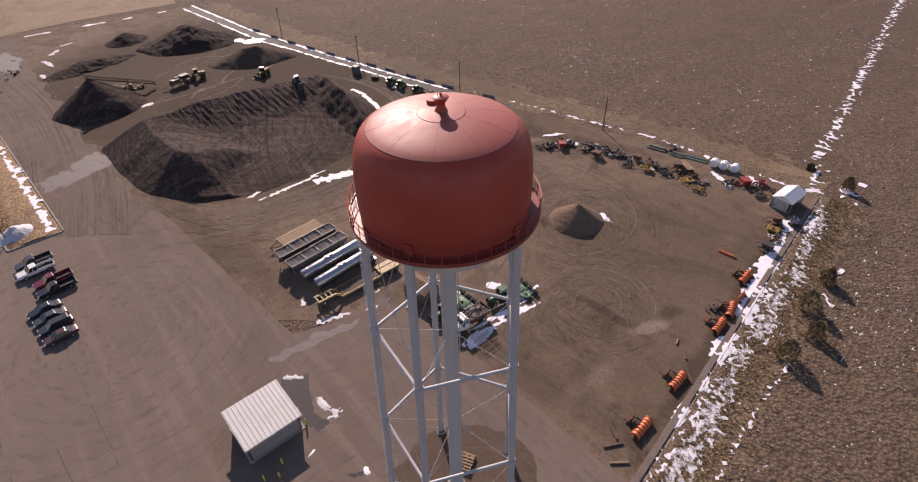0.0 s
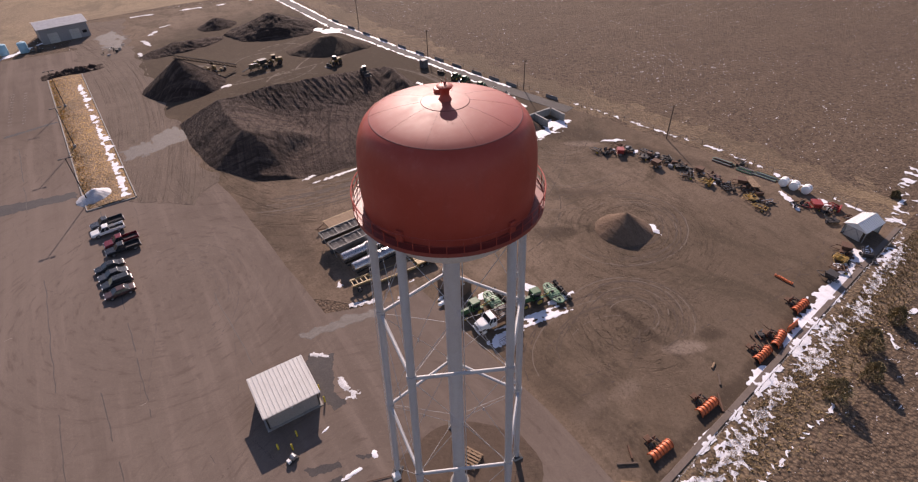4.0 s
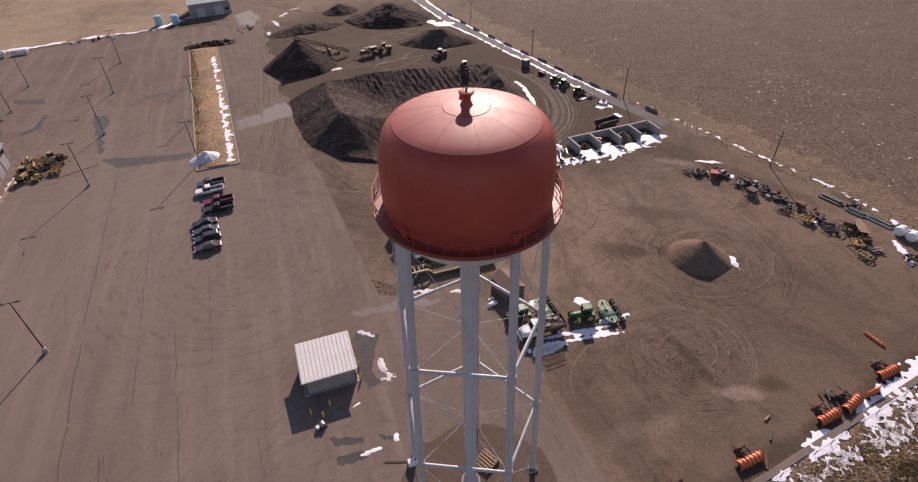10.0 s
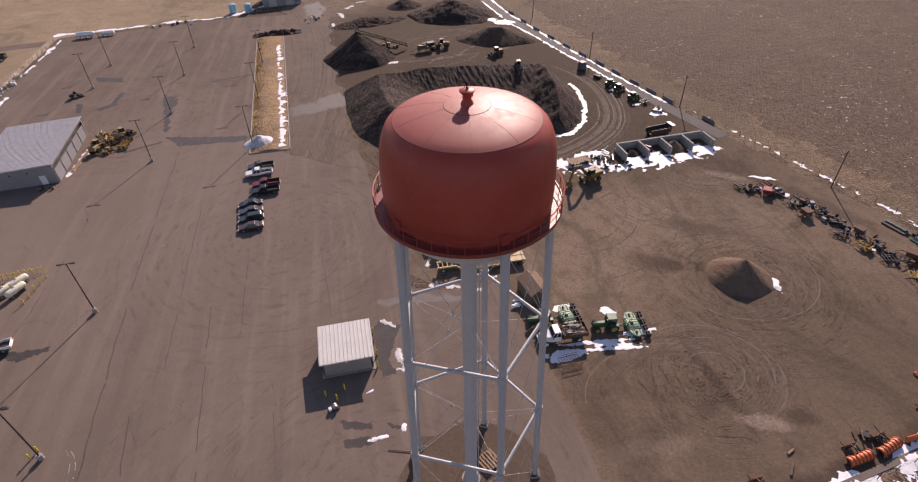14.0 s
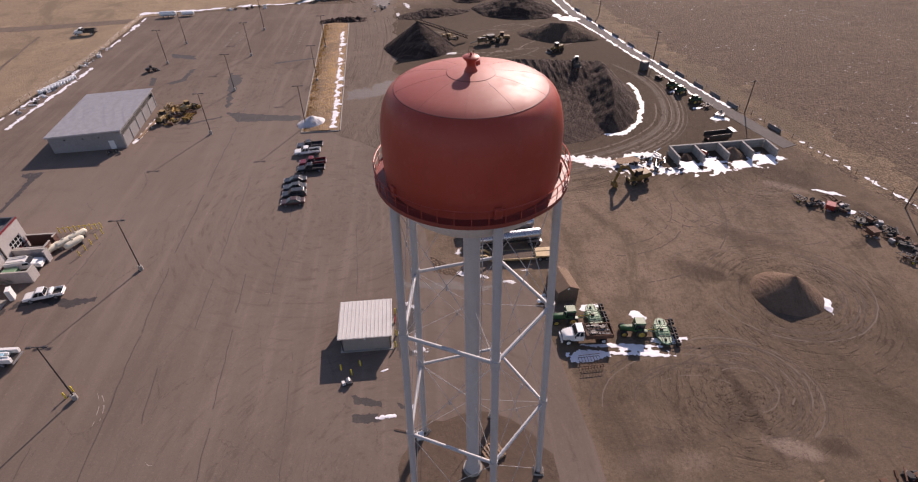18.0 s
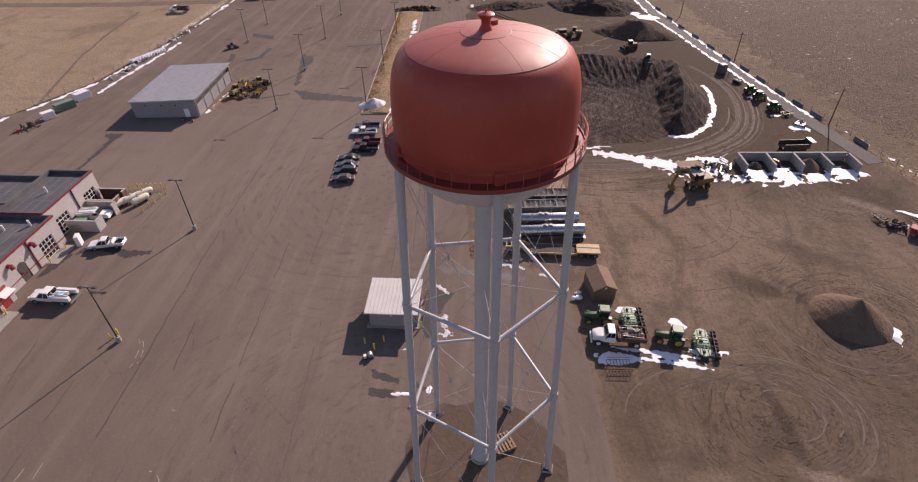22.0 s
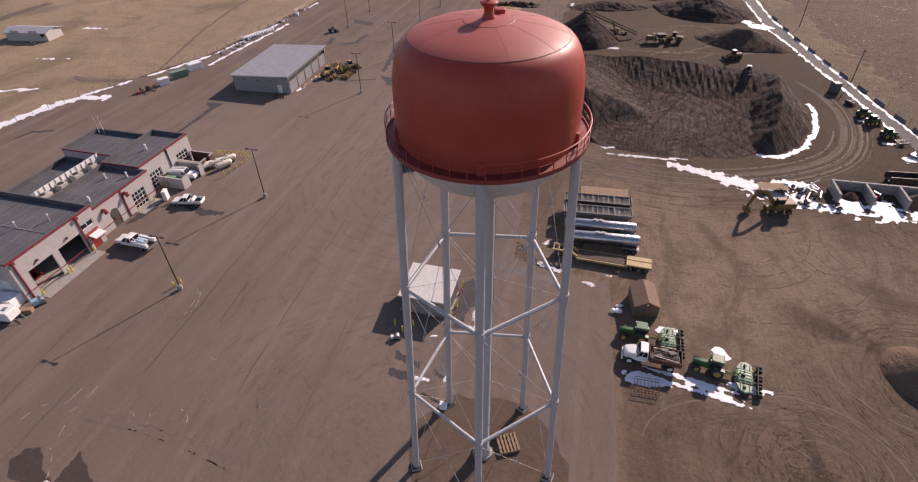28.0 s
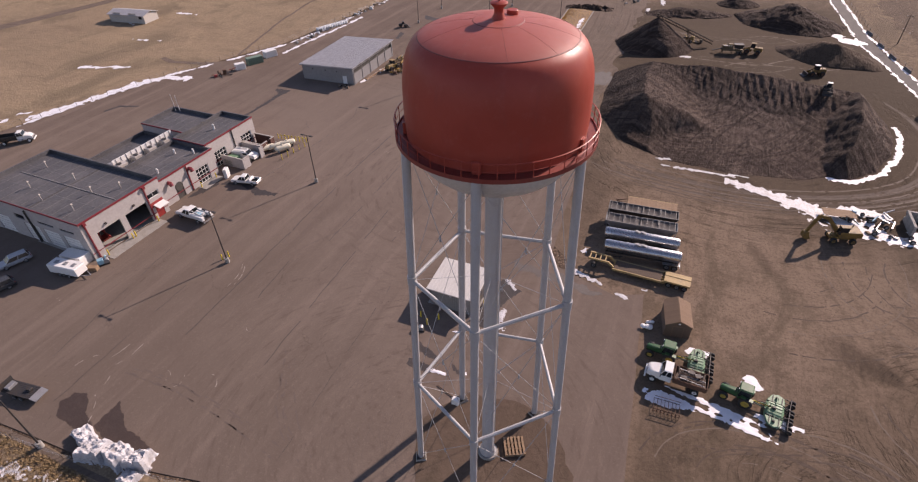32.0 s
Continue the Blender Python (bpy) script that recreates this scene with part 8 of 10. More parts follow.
debris("yellow_attachments", pose(-65.4, 106.4, 0.02), 13, [PALEYELLOW, YELLOW, RUST, DARKSTEEL], 16, (3.6, 3.6), "heap of yellow loader attachments", "attachments", 1.0)
debris("pallet_boards", pose(-74.5, 84.6, 0.02), 14, [WOOD, POLEWOOD], 9, (2.4, 0.8), "loose pale boards by the hall corner", "boards", 0.5)
solid("timber_edge", B().box((0, 0, 0.15), (0.5, 11, 0.3)), WOOD, "long pale timber along the hall", "timber", m=pose(-71.0, 96.5, 0.02, 0, 0, -4))
loader(pose(-84.4, 137.0, 0.02, 0, 0, 30), "small dark loader far across the asphalt", DARKSTEEL, 0.6)


# ---- crusher, conveyor and machines on the piles ----
RUSTYTAN = paint("dusty_tan_steel", (0.17, 0.118, 0.062, 1), 0.75, dirt=0.7, dirt_c=(0.07, 0.05, 0.04, 1), scale=1.2)


def make_belt():
    g = Graph("dusty_belt_rubber", 0.95, spec=0.08)
    g.color(g.mix(g.ramp(g.noise(1.2, 5, 0.7), 0.4, 0.7), (0.030, 0.025, 0.022, 1), (0.075, 0.056, 0.044, 1)))
    return g.m


BELT = make_belt()


def conveyor():
    t = thing("stacking_conveyor", pose(0, 0, 0), "long inclined stacking conveyor feeding a gravel cone", "conveyor")
    a, b = Vector((-2.6, 148.2, 9.2)), Vector((14.6, 152.4, 1.6))
    side = (b - a).cross(Vector((0, 0, 1))).normalized() * 0.5
    for s in (-1, 1):
        part("truss_chord", B().cyl(a + side * s, b + side * s, 0.09).cyl(a + side * s - Vector((0, 0, 0.9)), b + side * s - Vector((0, 0, 0.9)), 0.07), BELT, t)
        for i in range(16):
            p, q = a.lerp(b, i / 16), a.lerp(b, (i + 1) / 16)
            part("truss_web", B().cyl(p + side * s, q + side * s - Vector((0, 0, 0.9)), 0.04, None, 5), BELT, t)
    part("belt", B().add([a + side, b + side, b - side, a - side, a + side + Vector((0, 0, 0.06)), b + side + Vector((0, 0, 0.06)), b - side + Vector((0, 0, 0.06)), a - side + Vector((0, 0, 0.06))], [(0, 1, 2, 3), (7, 6, 5, 4), (0, 4, 5, 1), (1, 5, 6, 2), (2, 6, 7, 3), (3, 7, 4, 0)]), BELT, t)
    m = a.lerp(b, 0.55)
    for s in (-1, 1):
        part("support_leg", B().cyl(m + side * s * 2, Vector((m.x + 1.5, m.y + s * 2.2, 0)), 0.1), BELT, t)
        wheel(t, m.x + 1.5, m.y + s * 2.4, 0.5, 0.35, STEEL)
    return t


conveyor()


def crusher():
    t = thing("crusher", pose(20.4, 148.2, 0, 0, 0, 12) @ Matrix.Scale(0.66, 4), "tan rock crusher with a feed hopper", "crusher")
    part("frame", B().box((0, 0, 1.5), (9.0, 1.8, 0.6)), RUSTYTAN, t, bevel=0.04)
    part("hopper", B().box((2.4, 0, 3.2), (3.0, 2.2, 1.8), top=(1.3, 1.3)), DARKSTEEL, t)
    part("jaw_housing", B().box((-1.0, 0, 2.9), (2.4, 2.0, 2.4), top=(0.8, 0.9)), RUSTYTAN, t, bevel=0.08)
    part("engine_box", B().box((-3.4, 0, 2.6), (2.0, 1.8, 1.6)), RUSTYTAN, t, bevel=0.05)
    part("flywheel", B().cyl((-1.0, 1.1, 3.0), (-1.0, 1.35, 3.0), 0.9, None, 24), DARKSTEEL, t, smooth=40)
    part("platform", B().box((-2.4, -1.4, 3.6), (3.5, 0.9, 0.08)), STEEL, t)
    for i in range(5):
        part("rail_post", B().cyl((-4.0 + 0.8 * i, -1.8, 3.6), (-4.0 + 0.8 * i, -1.8, 4.7), 0.04, None, 6), SAFETY, t)
    part("discharge_belt", B().box((-6.0, 0, 1.6), (5.0, 0.9, 0.2), ry=-14), BLACK, t)
    wheel_set(t, (2.6, 3.8), 1.2)
    for x in (-4, 0):
        part("jack_leg", B().box((x, 0.8, 0.6), (0.25, 0.25, 1.2)).box((x, -0.8, 0.6), (0.25, 0.25, 1.2)), RUSTYTAN, t)
    return t


crusher()
loader(pose(26.0, 149.4, 0, 0, 0, 170), "yellow wheel loader beside the crusher")
loader(pose(41.8, 137.4, -0.02, 0, 0, 200), "white-roofed loader below a brown stockpile", None, 0.9, WHITE)
loader(pose(41.0, 112.2, big_heap(41.0, 112.2) - 0.05, 0, 0, 265), "dark loader with a white roof on the stockpile rim", DARKSTEEL, 0.72, WHITE)
debris("crusher_parts", pose(8.5, 156.0, 0), 21, [TAN, RUST, DARKSTEEL], 12, (3, 2), "spare crusher parts lying on dirt", "machine parts", 1.2)


# ---- far buildings ----
def far_hall(m, w, d, h, rise, wall, roof, label):
    t = thing("far_building", m, label, "building", "far buildings")
    for r in gable_box(t, w, d, h, rise, wall, roof, 0.5):
        for i in range(int(w / 1.2)):
            part("seam", B().box((-w / 2 + 0.6 + 1.2 * i, 0, 0.08), (0.06, 0.01, 0.05)), roof, r)
    for x in (-w * 0.25, w * 0.2):
        d_ = part("overhead_door", B().box((x, -d / 2 - 0.03, 1.7), (3.2, 0.08, 3.4)), HALLPALE, t)
        for z in (0.8, 1.6, 2.4):
            part("panel_joint", B().box((x, -d / 2 - 0.08, z), (3.1, 0.03, 0.05)), STEEL, d_)
    part("window", B().box((w * 0.4, -d / 2 - 0.02, 2.0), (1.4, 0.06, 1.0)), GLASS, t)
    return t


far_hall(pose(-29.6, 225.5, 0, 0, 0, 8), 15.5, 12, 5.2, 1.2, HALLGREY, ROOFGREY, "grey metal building at the far end of the yard")
far_hall(pose(-183.2, 110.8, 0, 0, 0, 8), 15.2, 7.0, 2.7, 0.9, HALLPALE, ROOFGREY, "pale metal barn alone in the field")
for x, y in ((-48.2, 214.6), (-42.2, 213.4)):
    t = thing("plastic_tank", pose(x, y, 0, 0, 0, 15), "tall pale blue plastic tank", "tank", "blue tanks")
    part("shell", B().lathe([(0, 0), (1.35, 0), (1.42, 0.1), (1.42, 3.1), (1.25, 3.4), (0.5, 3.6), (0, 3.62)], 24), BLUETANK, t, smooth=40)
    for z in (0.8, 1.5, 2.2, 2.9):
        part("band", B().lathe([(1.42, z - 0.05), (1.47, z), (1.42, z + 0.05)], 24), BLUETANK, t)
    part("lid", B().cyl((0, 0, 3.55), (0, 0, 3.75), 0.35, 0.32, 16), WHITE, t)


def fuel_tank(m, label):
    t = thing("fuel_tank", m, label, "tank", "fuel tanks")
    part("barrel", B().lathe([(0, -4), (0.8, -3.9), (1.1, -3.6), (1.15, -3.2), (1.15, 3.2), (1.1, 3.6), (0.8, 3.9), (0, 4)], 24), WHITE, t, smooth=40).matrix_basis = pose(0, 0, 1.7, 0, 90, 0)
    for x in (-2.4, 0, 2.4):
        part("saddle", B().box((x, 0, 0.4), (0.3, 1.9, 0.8)), CONCRETE, t)
    part("walkway", B().box((0, -1.4, 1.2), (7.5, 0.6, 0.08)), STEEL, t)
    return t


fuel_tank(pose(-98.6, 196.5, 0.02, 0, 0, 2) @ Matrix.Scale(0.78, 4), "long white fuel tank on concrete saddles")
fuel_tank(pose(-91.4, 197.2, 0.02, 0, 0, 2) @ Matrix.Scale(0.6, 4), "second long white fuel tank on saddles")
debris("far_clutter", pose(-68.0, 204, 0.02), 31, [DARKSTEEL, WHITE, RUST, STEEL], 12, (9, 1.6), "dark odds and ends along the far fence", "clutter", 1.4)
debris("far_clutter", pose(-37.0, 213, 0.02), 32, [DARKSTEEL, RUST, POLEWOOD], 14, (4, 1.6), "dark odds and ends beside a building", "clutter", 1.6)
debris("far_clutter", pose(-112.0, 79.6, 0.02, 0, 0, 50), 33, [DARKSTEEL, REDPAINT, RUST, POLEWOOD], 14, (3, 1.4), "dark machinery parts by the fence", "clutter", 1.5)
debris("salvage_row", pose(-108.8, 122, 0.02, 0, 0, 85), 34, [STEEL, WHITE, DARKSTEEL, CONCRETE], 26, (13, 1.2), "row of grey pipes and blocks along the fence", "clutter", 0.9)
debris("salvage_row", pose(-108.0, 150, 0.02, 0, 0, 88), 35, [STEEL, WHITE, CONCRETE], 26, (12, 1.4), "row of pale pipes and blocks along the fence", "clutter", 1.1)
t = dump_truck(pose(-122, 178, 0, 0, 0, 185), "dark flatbed truck on the far lane", WHITE, DARKSTEEL, 8.0)
t = thing("pole_pile", pose(-29.5, 181.0, 0.05, 0, 0, 4), "dark scattered heap of millings on the asphalt", "heap")
part("mound", B().grid(50, 24, lambda u, v: (-9 + 18 * u, -2.8 + 5.6 * v, 1.7 * max(0, math.sin(math.pi * u) * math.sin(math.pi * v)) ** 0.6 * max(0, 0.45 + 1.9 * rag(u * 18, v * 6, 0.45)) - 0.1)), PILE, t, smooth=50)
debris("barrel_group", pose(-16.5, 196, 0.05, 0, 0, 70), 36, [CONCRETE, STEEL, DARKSTEEL], 16, (6, 2.4), "concrete pipes and blocks beside the far heaps", "clutter", 1.2)


drum = B().lathe([(0, 0), (0.42, 0), (0.44, 0.05), (0.44, 0.33), (0.46, 0.36), (0.44, 0.39), (0.44, 0.85), (0.40, 0.92), (0, 0.93)], 14)
DRUMMESH = mesh_of("shell", drum, WRAP, 40)
for i in range(12):
    for k in range(2):
        t = thing("white_drum", pose(-110.7 + 0.36 * i + 1.0 * k, 123.6 + 0.98 * i - 0.3 * k, 0.02), "pale steel drum standing in a double row", "drum", "drums by the west fence")
        share("shell", DRUMMESH, t)
        part("bung", B().cyl((0.2, 0, 0.92), (0.2, 0, 0.97), 0.06, None, 8), DARKSTEEL, t)

# ---- flatbed and light pole at the south edge ----
t = thing("flatbed_truck_body", pose(-57.6, -15.6, 0.02, 0, 0, 8), "small dark flatbed trailer with a rear ramp", "trailer")
for i in range(8):
    part("plank", B().box((0, -0.85 + 0.24 * i, 0.85), (4.6, 0.22, 0.07)), DARKSTEEL, t)
part("ramp", B().box((2.7, 0, 0.75), (1.0, 1.9, 0.08), ry=14), STEEL, t)
part("headboard", B().box((-2.3, 0, 1.3), (0.08, 1.9, 0.9)), DARKSTEEL, t)
part("winch", B().box((1.2, 0.2, 1.05), (0.6, 0.5, 0.35)), DARKSTEEL, t, bevel=0.03)
part("toolbox", B().box((-1.6, 0, 1.1), (0.7, 1.2, 0.45)), STEEL, t, bevel=0.03)
wheel_set(t, (-0.4, 0.6), 1.05, 0.36, 0.24)
for x, y in ((-16.6, 16.0), (-15.1, 15.0), (-14.0, 16.5), (-9.2, 26.0), (-9.0, 21.6), (-9.1, 19.4)):
    solid("bollard", B().lathe([(0, 0), (0.11, 0), (0.11, 1.1), (0.07, 1.18), (0, 1.2)], 14), SAFETY, "yellow steel bollard guarding the shed", "bollard", m=pose(x, y, 0.02), smooth=40, group="shed bollards")
t = thing("hose_reel", pose(-15.6, 13.6, 0.02, 0, 0, 20), "small dark pump skid in the shed's shade", "pump")
part("skid", B().box((0, 0, 0.12), (1.4, 0.7, 0.2)), DARKSTEEL, t)
part("reel", B().cyl((0.2, -0.3, 0.5), (0.2, 0.3, 0.5), 0.35, None, 16), STEEL, t, smooth=40)
part("bucket", B().box((-0.5, 0, 0.4), (0.4, 0.5, 0.4)), WHITE, t, bevel=0.02)
solid("steel_bar", B().cyl((0, 0, 0.1), (3.6, 0.2, 0.1), 0.05, None, 8), RUST, "long rusty bar lying near the tower", "bar", m=pose(-9.2, 6.0, 0.02, 0, 0, -22))
solid("sign_board", B().box((0, 0, 0.5), (0.9, 0.05, 1.0)), REDPAINT, "small red panel beside the shed", "sign", m=pose(-9.2, 24.4, 0.02, 0, 0, 80))
bag = thing("bag_heap", pose(13.7, 26.9, 0.02), "heap of white bags beside the brown shed", "bags")
rng = random.Random(5)
for i in range(9):
    part("bag", B().lathe([(0, -0.16), (0.3, -0.13), (0.38, 0), (0.3, 0.13), (0, 0.16)], 10), WRAP, bag, smooth=60).matrix_basis = pose(rng.uniform(-0.6, 0.6), rng.uniform(-0.8, 0.8), 0.16 + 0.2 * (i % 2), rng.uniform(-20, 20), rng.uniform(-20, 20), rng.uniform(0, 180))


# ---- snow ----
def snow(name, x0, x1, y0, y1, step, inside, label, cover=0.0, k=0.5, thick=0.14, kind="stuff", amp=1.2, mat=None, z=0.02, category="snow"):
    """A ragged thin sheet of snow: cells of a grid kept where inside() plus noise is above nought."""
    nx, ny = max(2, int((x1 - x0) / step)), max(2, int((y1 - y0) / step))
    b, idx = B(), {}

    def val(i, j):
        x, y = x0 + i * step, y0 + j * step
        return inside(x, y) + amp * rag(x, y, k) + cover

    vals = [[val(i, j) for i in range(nx + 1)] for j in range(ny + 1)]

    def vert(i, j):
        if (i, j) not in idx:
            x, y = x0 + i * step, y0 + j * step
            jx, jy = 0.4 * step * noise.noise((x * 3.1, y * 3.1, 5)), 0.4 * step * noise.noise((x * 3.1, y * 3.1, 9))
            idx[(i, j)] = len(b.v)
            v = vals[j][i]
            b.v.append((x + jx, y + jy, z + thick * min(max(v, 0), 1.2) * (0.7 + 0.5 * noise.noise((x * 1.7, y * 1.7, 2)))))
        return idx[(i, j)]

    for j in range(ny):
        for i in range(nx):
            s = [(i, j), (i + 1, j), (i + 1, j + 1), (i, j + 1)]
            on = [q for q in s if vals[q[1]][q[0]] > 0]
            if len(on) == 4:
                b.f.append(tuple(vert(*q) for q in s))
            elif len(on) == 3:
                b.f.append(tuple(vert(*q) for q in on))
    return solid(name, b, mat or SNOW, label, category, kind, smooth=60)


def spots(*c):
    """A field that is high inside ellipses (x, y, rx, ry, turn)."""
    def fn(x, y):
        best = -3.0
        for cx, cy, rx, ry, rot in c:
            q = radians(rot)
            dx, dy = x - cx, y - cy
            u, v = (dx * math.cos(q) + dy * math.sin(q)) / rx, (dy * math.cos(q) - dx * math.sin(q)) / ry
            best = max(best, 1.2 * (1 - math.hypot(u, v)))
        return best

    return fn


def band(pts, w):
    """A field that is high near a line of points."""
    def fn(x, y):
        best = 99.0
        for (xa, ya), (xb, yb) in zip(pts, pts[1:]):
            dx, dy = xb - xa, yb - ya
            t = min(max(((x - xa) * dx + (y - ya) * dy) / (dx * dx + dy * dy), 0), 1)
            best = min(best, math.hypot(x - xa - dx * t, y - ya - dy * t))
        return 1.1 - 1.1 * best / w

    return fn


snow("snow_patch", 12, 36, 11, 25, 0.22, spots((18.0, 15.0, 3.2, 1.1, -2), (22.5, 15.0, 5.0, 0.4, -9), (23.5, 16.2, 6.0, 0.45, -7), (27.2, 14.2, 3.0, 0.45, -8), (30.4, 16.6, 2.6, 0.8, -4), (25.6, 15.2, 4.0, 0.3, -9), (27.4, 21.8, 1.5, 1.0, -50), (20.8, 24.2, 1.8, 1.0, 20)), "streaked snow patch under tractors", 0.0, 1.1, 0.05, amp=0.8)
snow("snow_patch", 54, 62, 17, 25, 0.22, spots((56.9, 20.9, 0.8, 1.7, -20)), "small snow drift against the gravel cone", 0.1, 0.8, 0.3)
snow("snow_patch", 47, 78, 59, 72, 0.3, spots((53.6, 63.6, 2.6, 3.4, 10), (59.2, 63.0, 3.2, 3.6, -5), (65.4, 62.8, 3.6, 1.9, 5), (70.8, 64.6, 3.0, 2.6, 0), (50, 61.6, 4, 0.9, -5), (74.4, 64.6, 1.2, 0.9, 0)), "bright snow in front of concrete bays", 0.05, 0.7, 0.08, amp=1.5)
snow("snow_patch", 22, 52, 58, 76, 0.35, spots((38, 66.6, 9, 2.0, -16), (28.5, 70.0, 7.5, 1.3, -14), (44.5, 62.6, 6, 2.0, -6), (45, 69, 4, 1.5, 0)), "long snow streak beside machine parts", 0.15, 0.9, 0.04, amp=1.7, mat=THINSNOW)
snow("snow_patch", 36, 62, 74, 126, 0.4, band([(40.6, 79.6), (44.6, 79.6), (50.3, 85.3), (54.4, 94.2), (56.2, 104), (56.0, 109)], 0.75), "crescent of snow round the millings heap", 0.0, 0.6, 0.08)
snow("snow_patch", 4, 30, 69, 78, 0.35, spots((17.0, 73.5, 7.5, 0.7, 2), (9.8, 76.0, 2.2, 0.7, 10), (24, 74.4, 3, 0.45, 0)), "thin snow streaks before the millings heap", -0.15, 1.0, 0.04, amp=1.6, mat=THINSNOW)
snow("snow_patch", 64, 74, 80, 106, 0.35, spots((70.4, 84.6, 2.4, 1.6, 0), (67.8, 91.0, 1.4, 0.8, 0), (66.5, 102.0, 1.8, 0.8, 20), (64.4, 112, 1, 1, 0)), "snow patches between lane tractors", 0.0, 0.6)
snow("snow_patch", 66, 94, -9, 52, 0.4, spots((76, 50.6, 3.4, 0.8, -30), (72.5, 47, 1.2, 0.8, 0), (76.2, 44.0, 1.4, 1.0, 0), (77, 38.4, 1.3, 0.6, 0), (79.6, 30.6, 1.2, 0.6, 0), (79.6, 24.6, 1.2, 0.5, 0), (86.6, 12.4, 4.0, 0.8, 60), (91.0, 7.2, 2.2, 1.3, 80), (81.2, -4.6, 3.6, 1.5, 8), (73.6, -5.2, 4.4, 1.7, 9), (67.6, -6.6, 3.8, 1.5, 8), (75.4, 54.6, 3.2, 0.7, -35)), "scattered snow patches among implements", -0.05, 0.5, kind="stuff")
snow("snow_patch", 24, 70, -13.5, -5, 0.3, spots((65.6, -6.9, 4.0, 1.7, 8), (58.0, -8.4, 4.0, 1.5, 8), (52.6, -9.6, 3.0, 1.7, 8), (43.0, -10.9, 3.4, 1.6, 8), (35.0, -12.0, 2.2, 0.8, 8), (28.2, -12.6, 2.4, 0.9, 8)), "snow patches behind orange plows", 0.1, 0.7, 0.12)
snow("roadside_snow", 12, 94, -22, -4.5, 0.2, spots((22, -16.2, 6.0, 2.0, 4), (30.0, -15.3, 6.0, 1.9, 6), (36.5, -14.3, 3.6, 1.3, 8), (43.5, -13.2, 3.8, 1.3, 8), (52.0, -12.8, 5.0, 1.8, 9), (59.0, -11.6, 4.6, 1.6, 9), (67.0, -11.2, 4.0, 1.5, 9), (75.0, -9.6, 4.6, 1.1, 9), (84.0, -7.8, 7.0, 1.7, 9)), "patchy snow in dry grass outside the fence", -0.13, 1.4, 0.06, "stuff", 2.6)
snow("roadside_snow", 12, 62, -25, -14, 0.35, band([(18, -20.6), (30, -19.5), (41, -18.7), (53, -18.2)], 0.9), "thin snow line along a furrow", -0.8, 1.6, 0.06, "stuff", 1.8)
snow("roadside_snow", 60, 110, -22, -6, 0.4, spots((73, -15.6, 2.4, 1.0, 20), (64.5, -17.2, 2.0, 0.8, 30), (58.5, -19.4, 2.2, 0.8, 0), (100, -8, 4, 2.0, 40), (105.5, -9, 2.5, 1.0, 60)), "thin snow beside shrubs", -0.3, 0.5, 0.1, "stuff", 1.8)
snow("field_snow", 90, 300, -10, 40, 0.55, band([(95, -3), (110, 1.6), (145, 8), (200, 18), (290, 34)], 3.2), "broken snow line running across the field", -0.85, 0.75, 0.06, "stuff", 2.3)
snow("field_snow", 60, 100, -4, 100, 0.5, band([(94.5, 0), (92.8, 33), (85.5, 62), (80, 84)], 1.1), "broken snow along the east fence", -0.8, 0.6, 0.06, "stuff", 2.0)
snow("lane_snow", 50, 78, 84, 240, 0.5, band([(76.2, 90), (74.9, 95), (70.8, 115), (67.4, 133), (63.4, 155), (59.4, 179), (55.6, 234)], 0.7), "narrow snow strip beside the lane", -0.1, 0.4, 0.1, "stuff", 1.3)
snow("lane_snow", 44, 72, 95, 240, 0.5, band([(71.0, 94), (66.3, 121.5), (63.4, 134.5), (59.6, 154), (56.0, 169), (51.2, 232)], 0.7), "narrow snow strip along the lane's inner edge", -0.2, 0.4, 0.1, "stuff", 1.3)
snow("snow_patch", 44, 60, 160, 182, 0.5, spots((54, 171, 4, 2.6, -30), (50, 176, 3, 2, 0)), "snow patch below the far heap", 0.0, 0.3, 0.2)
snow("snow_patch", -14, 12, 134, 222, 0.35, spots((8.0, 140.3, 2.2, 1.0, 10), (-5.4, 198, 1.0, 5.0, 12), (-1.5, 209, 3.4, 1.0, 50), (3.6, 216, 4.0, 0.7, 20), (-9, 186, 1.0, 2.2, 0)), "slushy snow left between the far heaps", -0.15, 0.5, 0.06, "stuff", 1.4, THINSNOW)
snow("island_snow", -33, -23, 88, 182, 0.4, band([(-24.9, 92), (-25.5, 106), (-26.4, 122), (-27.4, 140), (-28.6, 166)], 1.7), "snow strip along the island's kerb", -0.5, 0.5, 0.08, "stuff", 2.0)
for ob in (bpy.data.objects["island_snow"],):
    ob.location.z = 0.3
snow("fence_snow", -146, -100, 20, 200, 0.7, band([(-138.5, 20), (-134.5, 45), (-127, 74), (-118.5, 92), (-112, 108), (-108.5, 130), (-107, 160), (-107, 196)], 1.05), "broken snow bank along the west fence", -0.4, 0.2, 0.08, "stuff", 2.0)
snow("fence_snow", -112, -18, 196, 236, 0.8, band([(-110, 203), (-90, 205), (-72, 208), (-50, 209), (-36, 222)], 2.4), "snow bank along the far edge of the asphalt", -0.6, 0.12, 0.08, "stuff", 1.8)
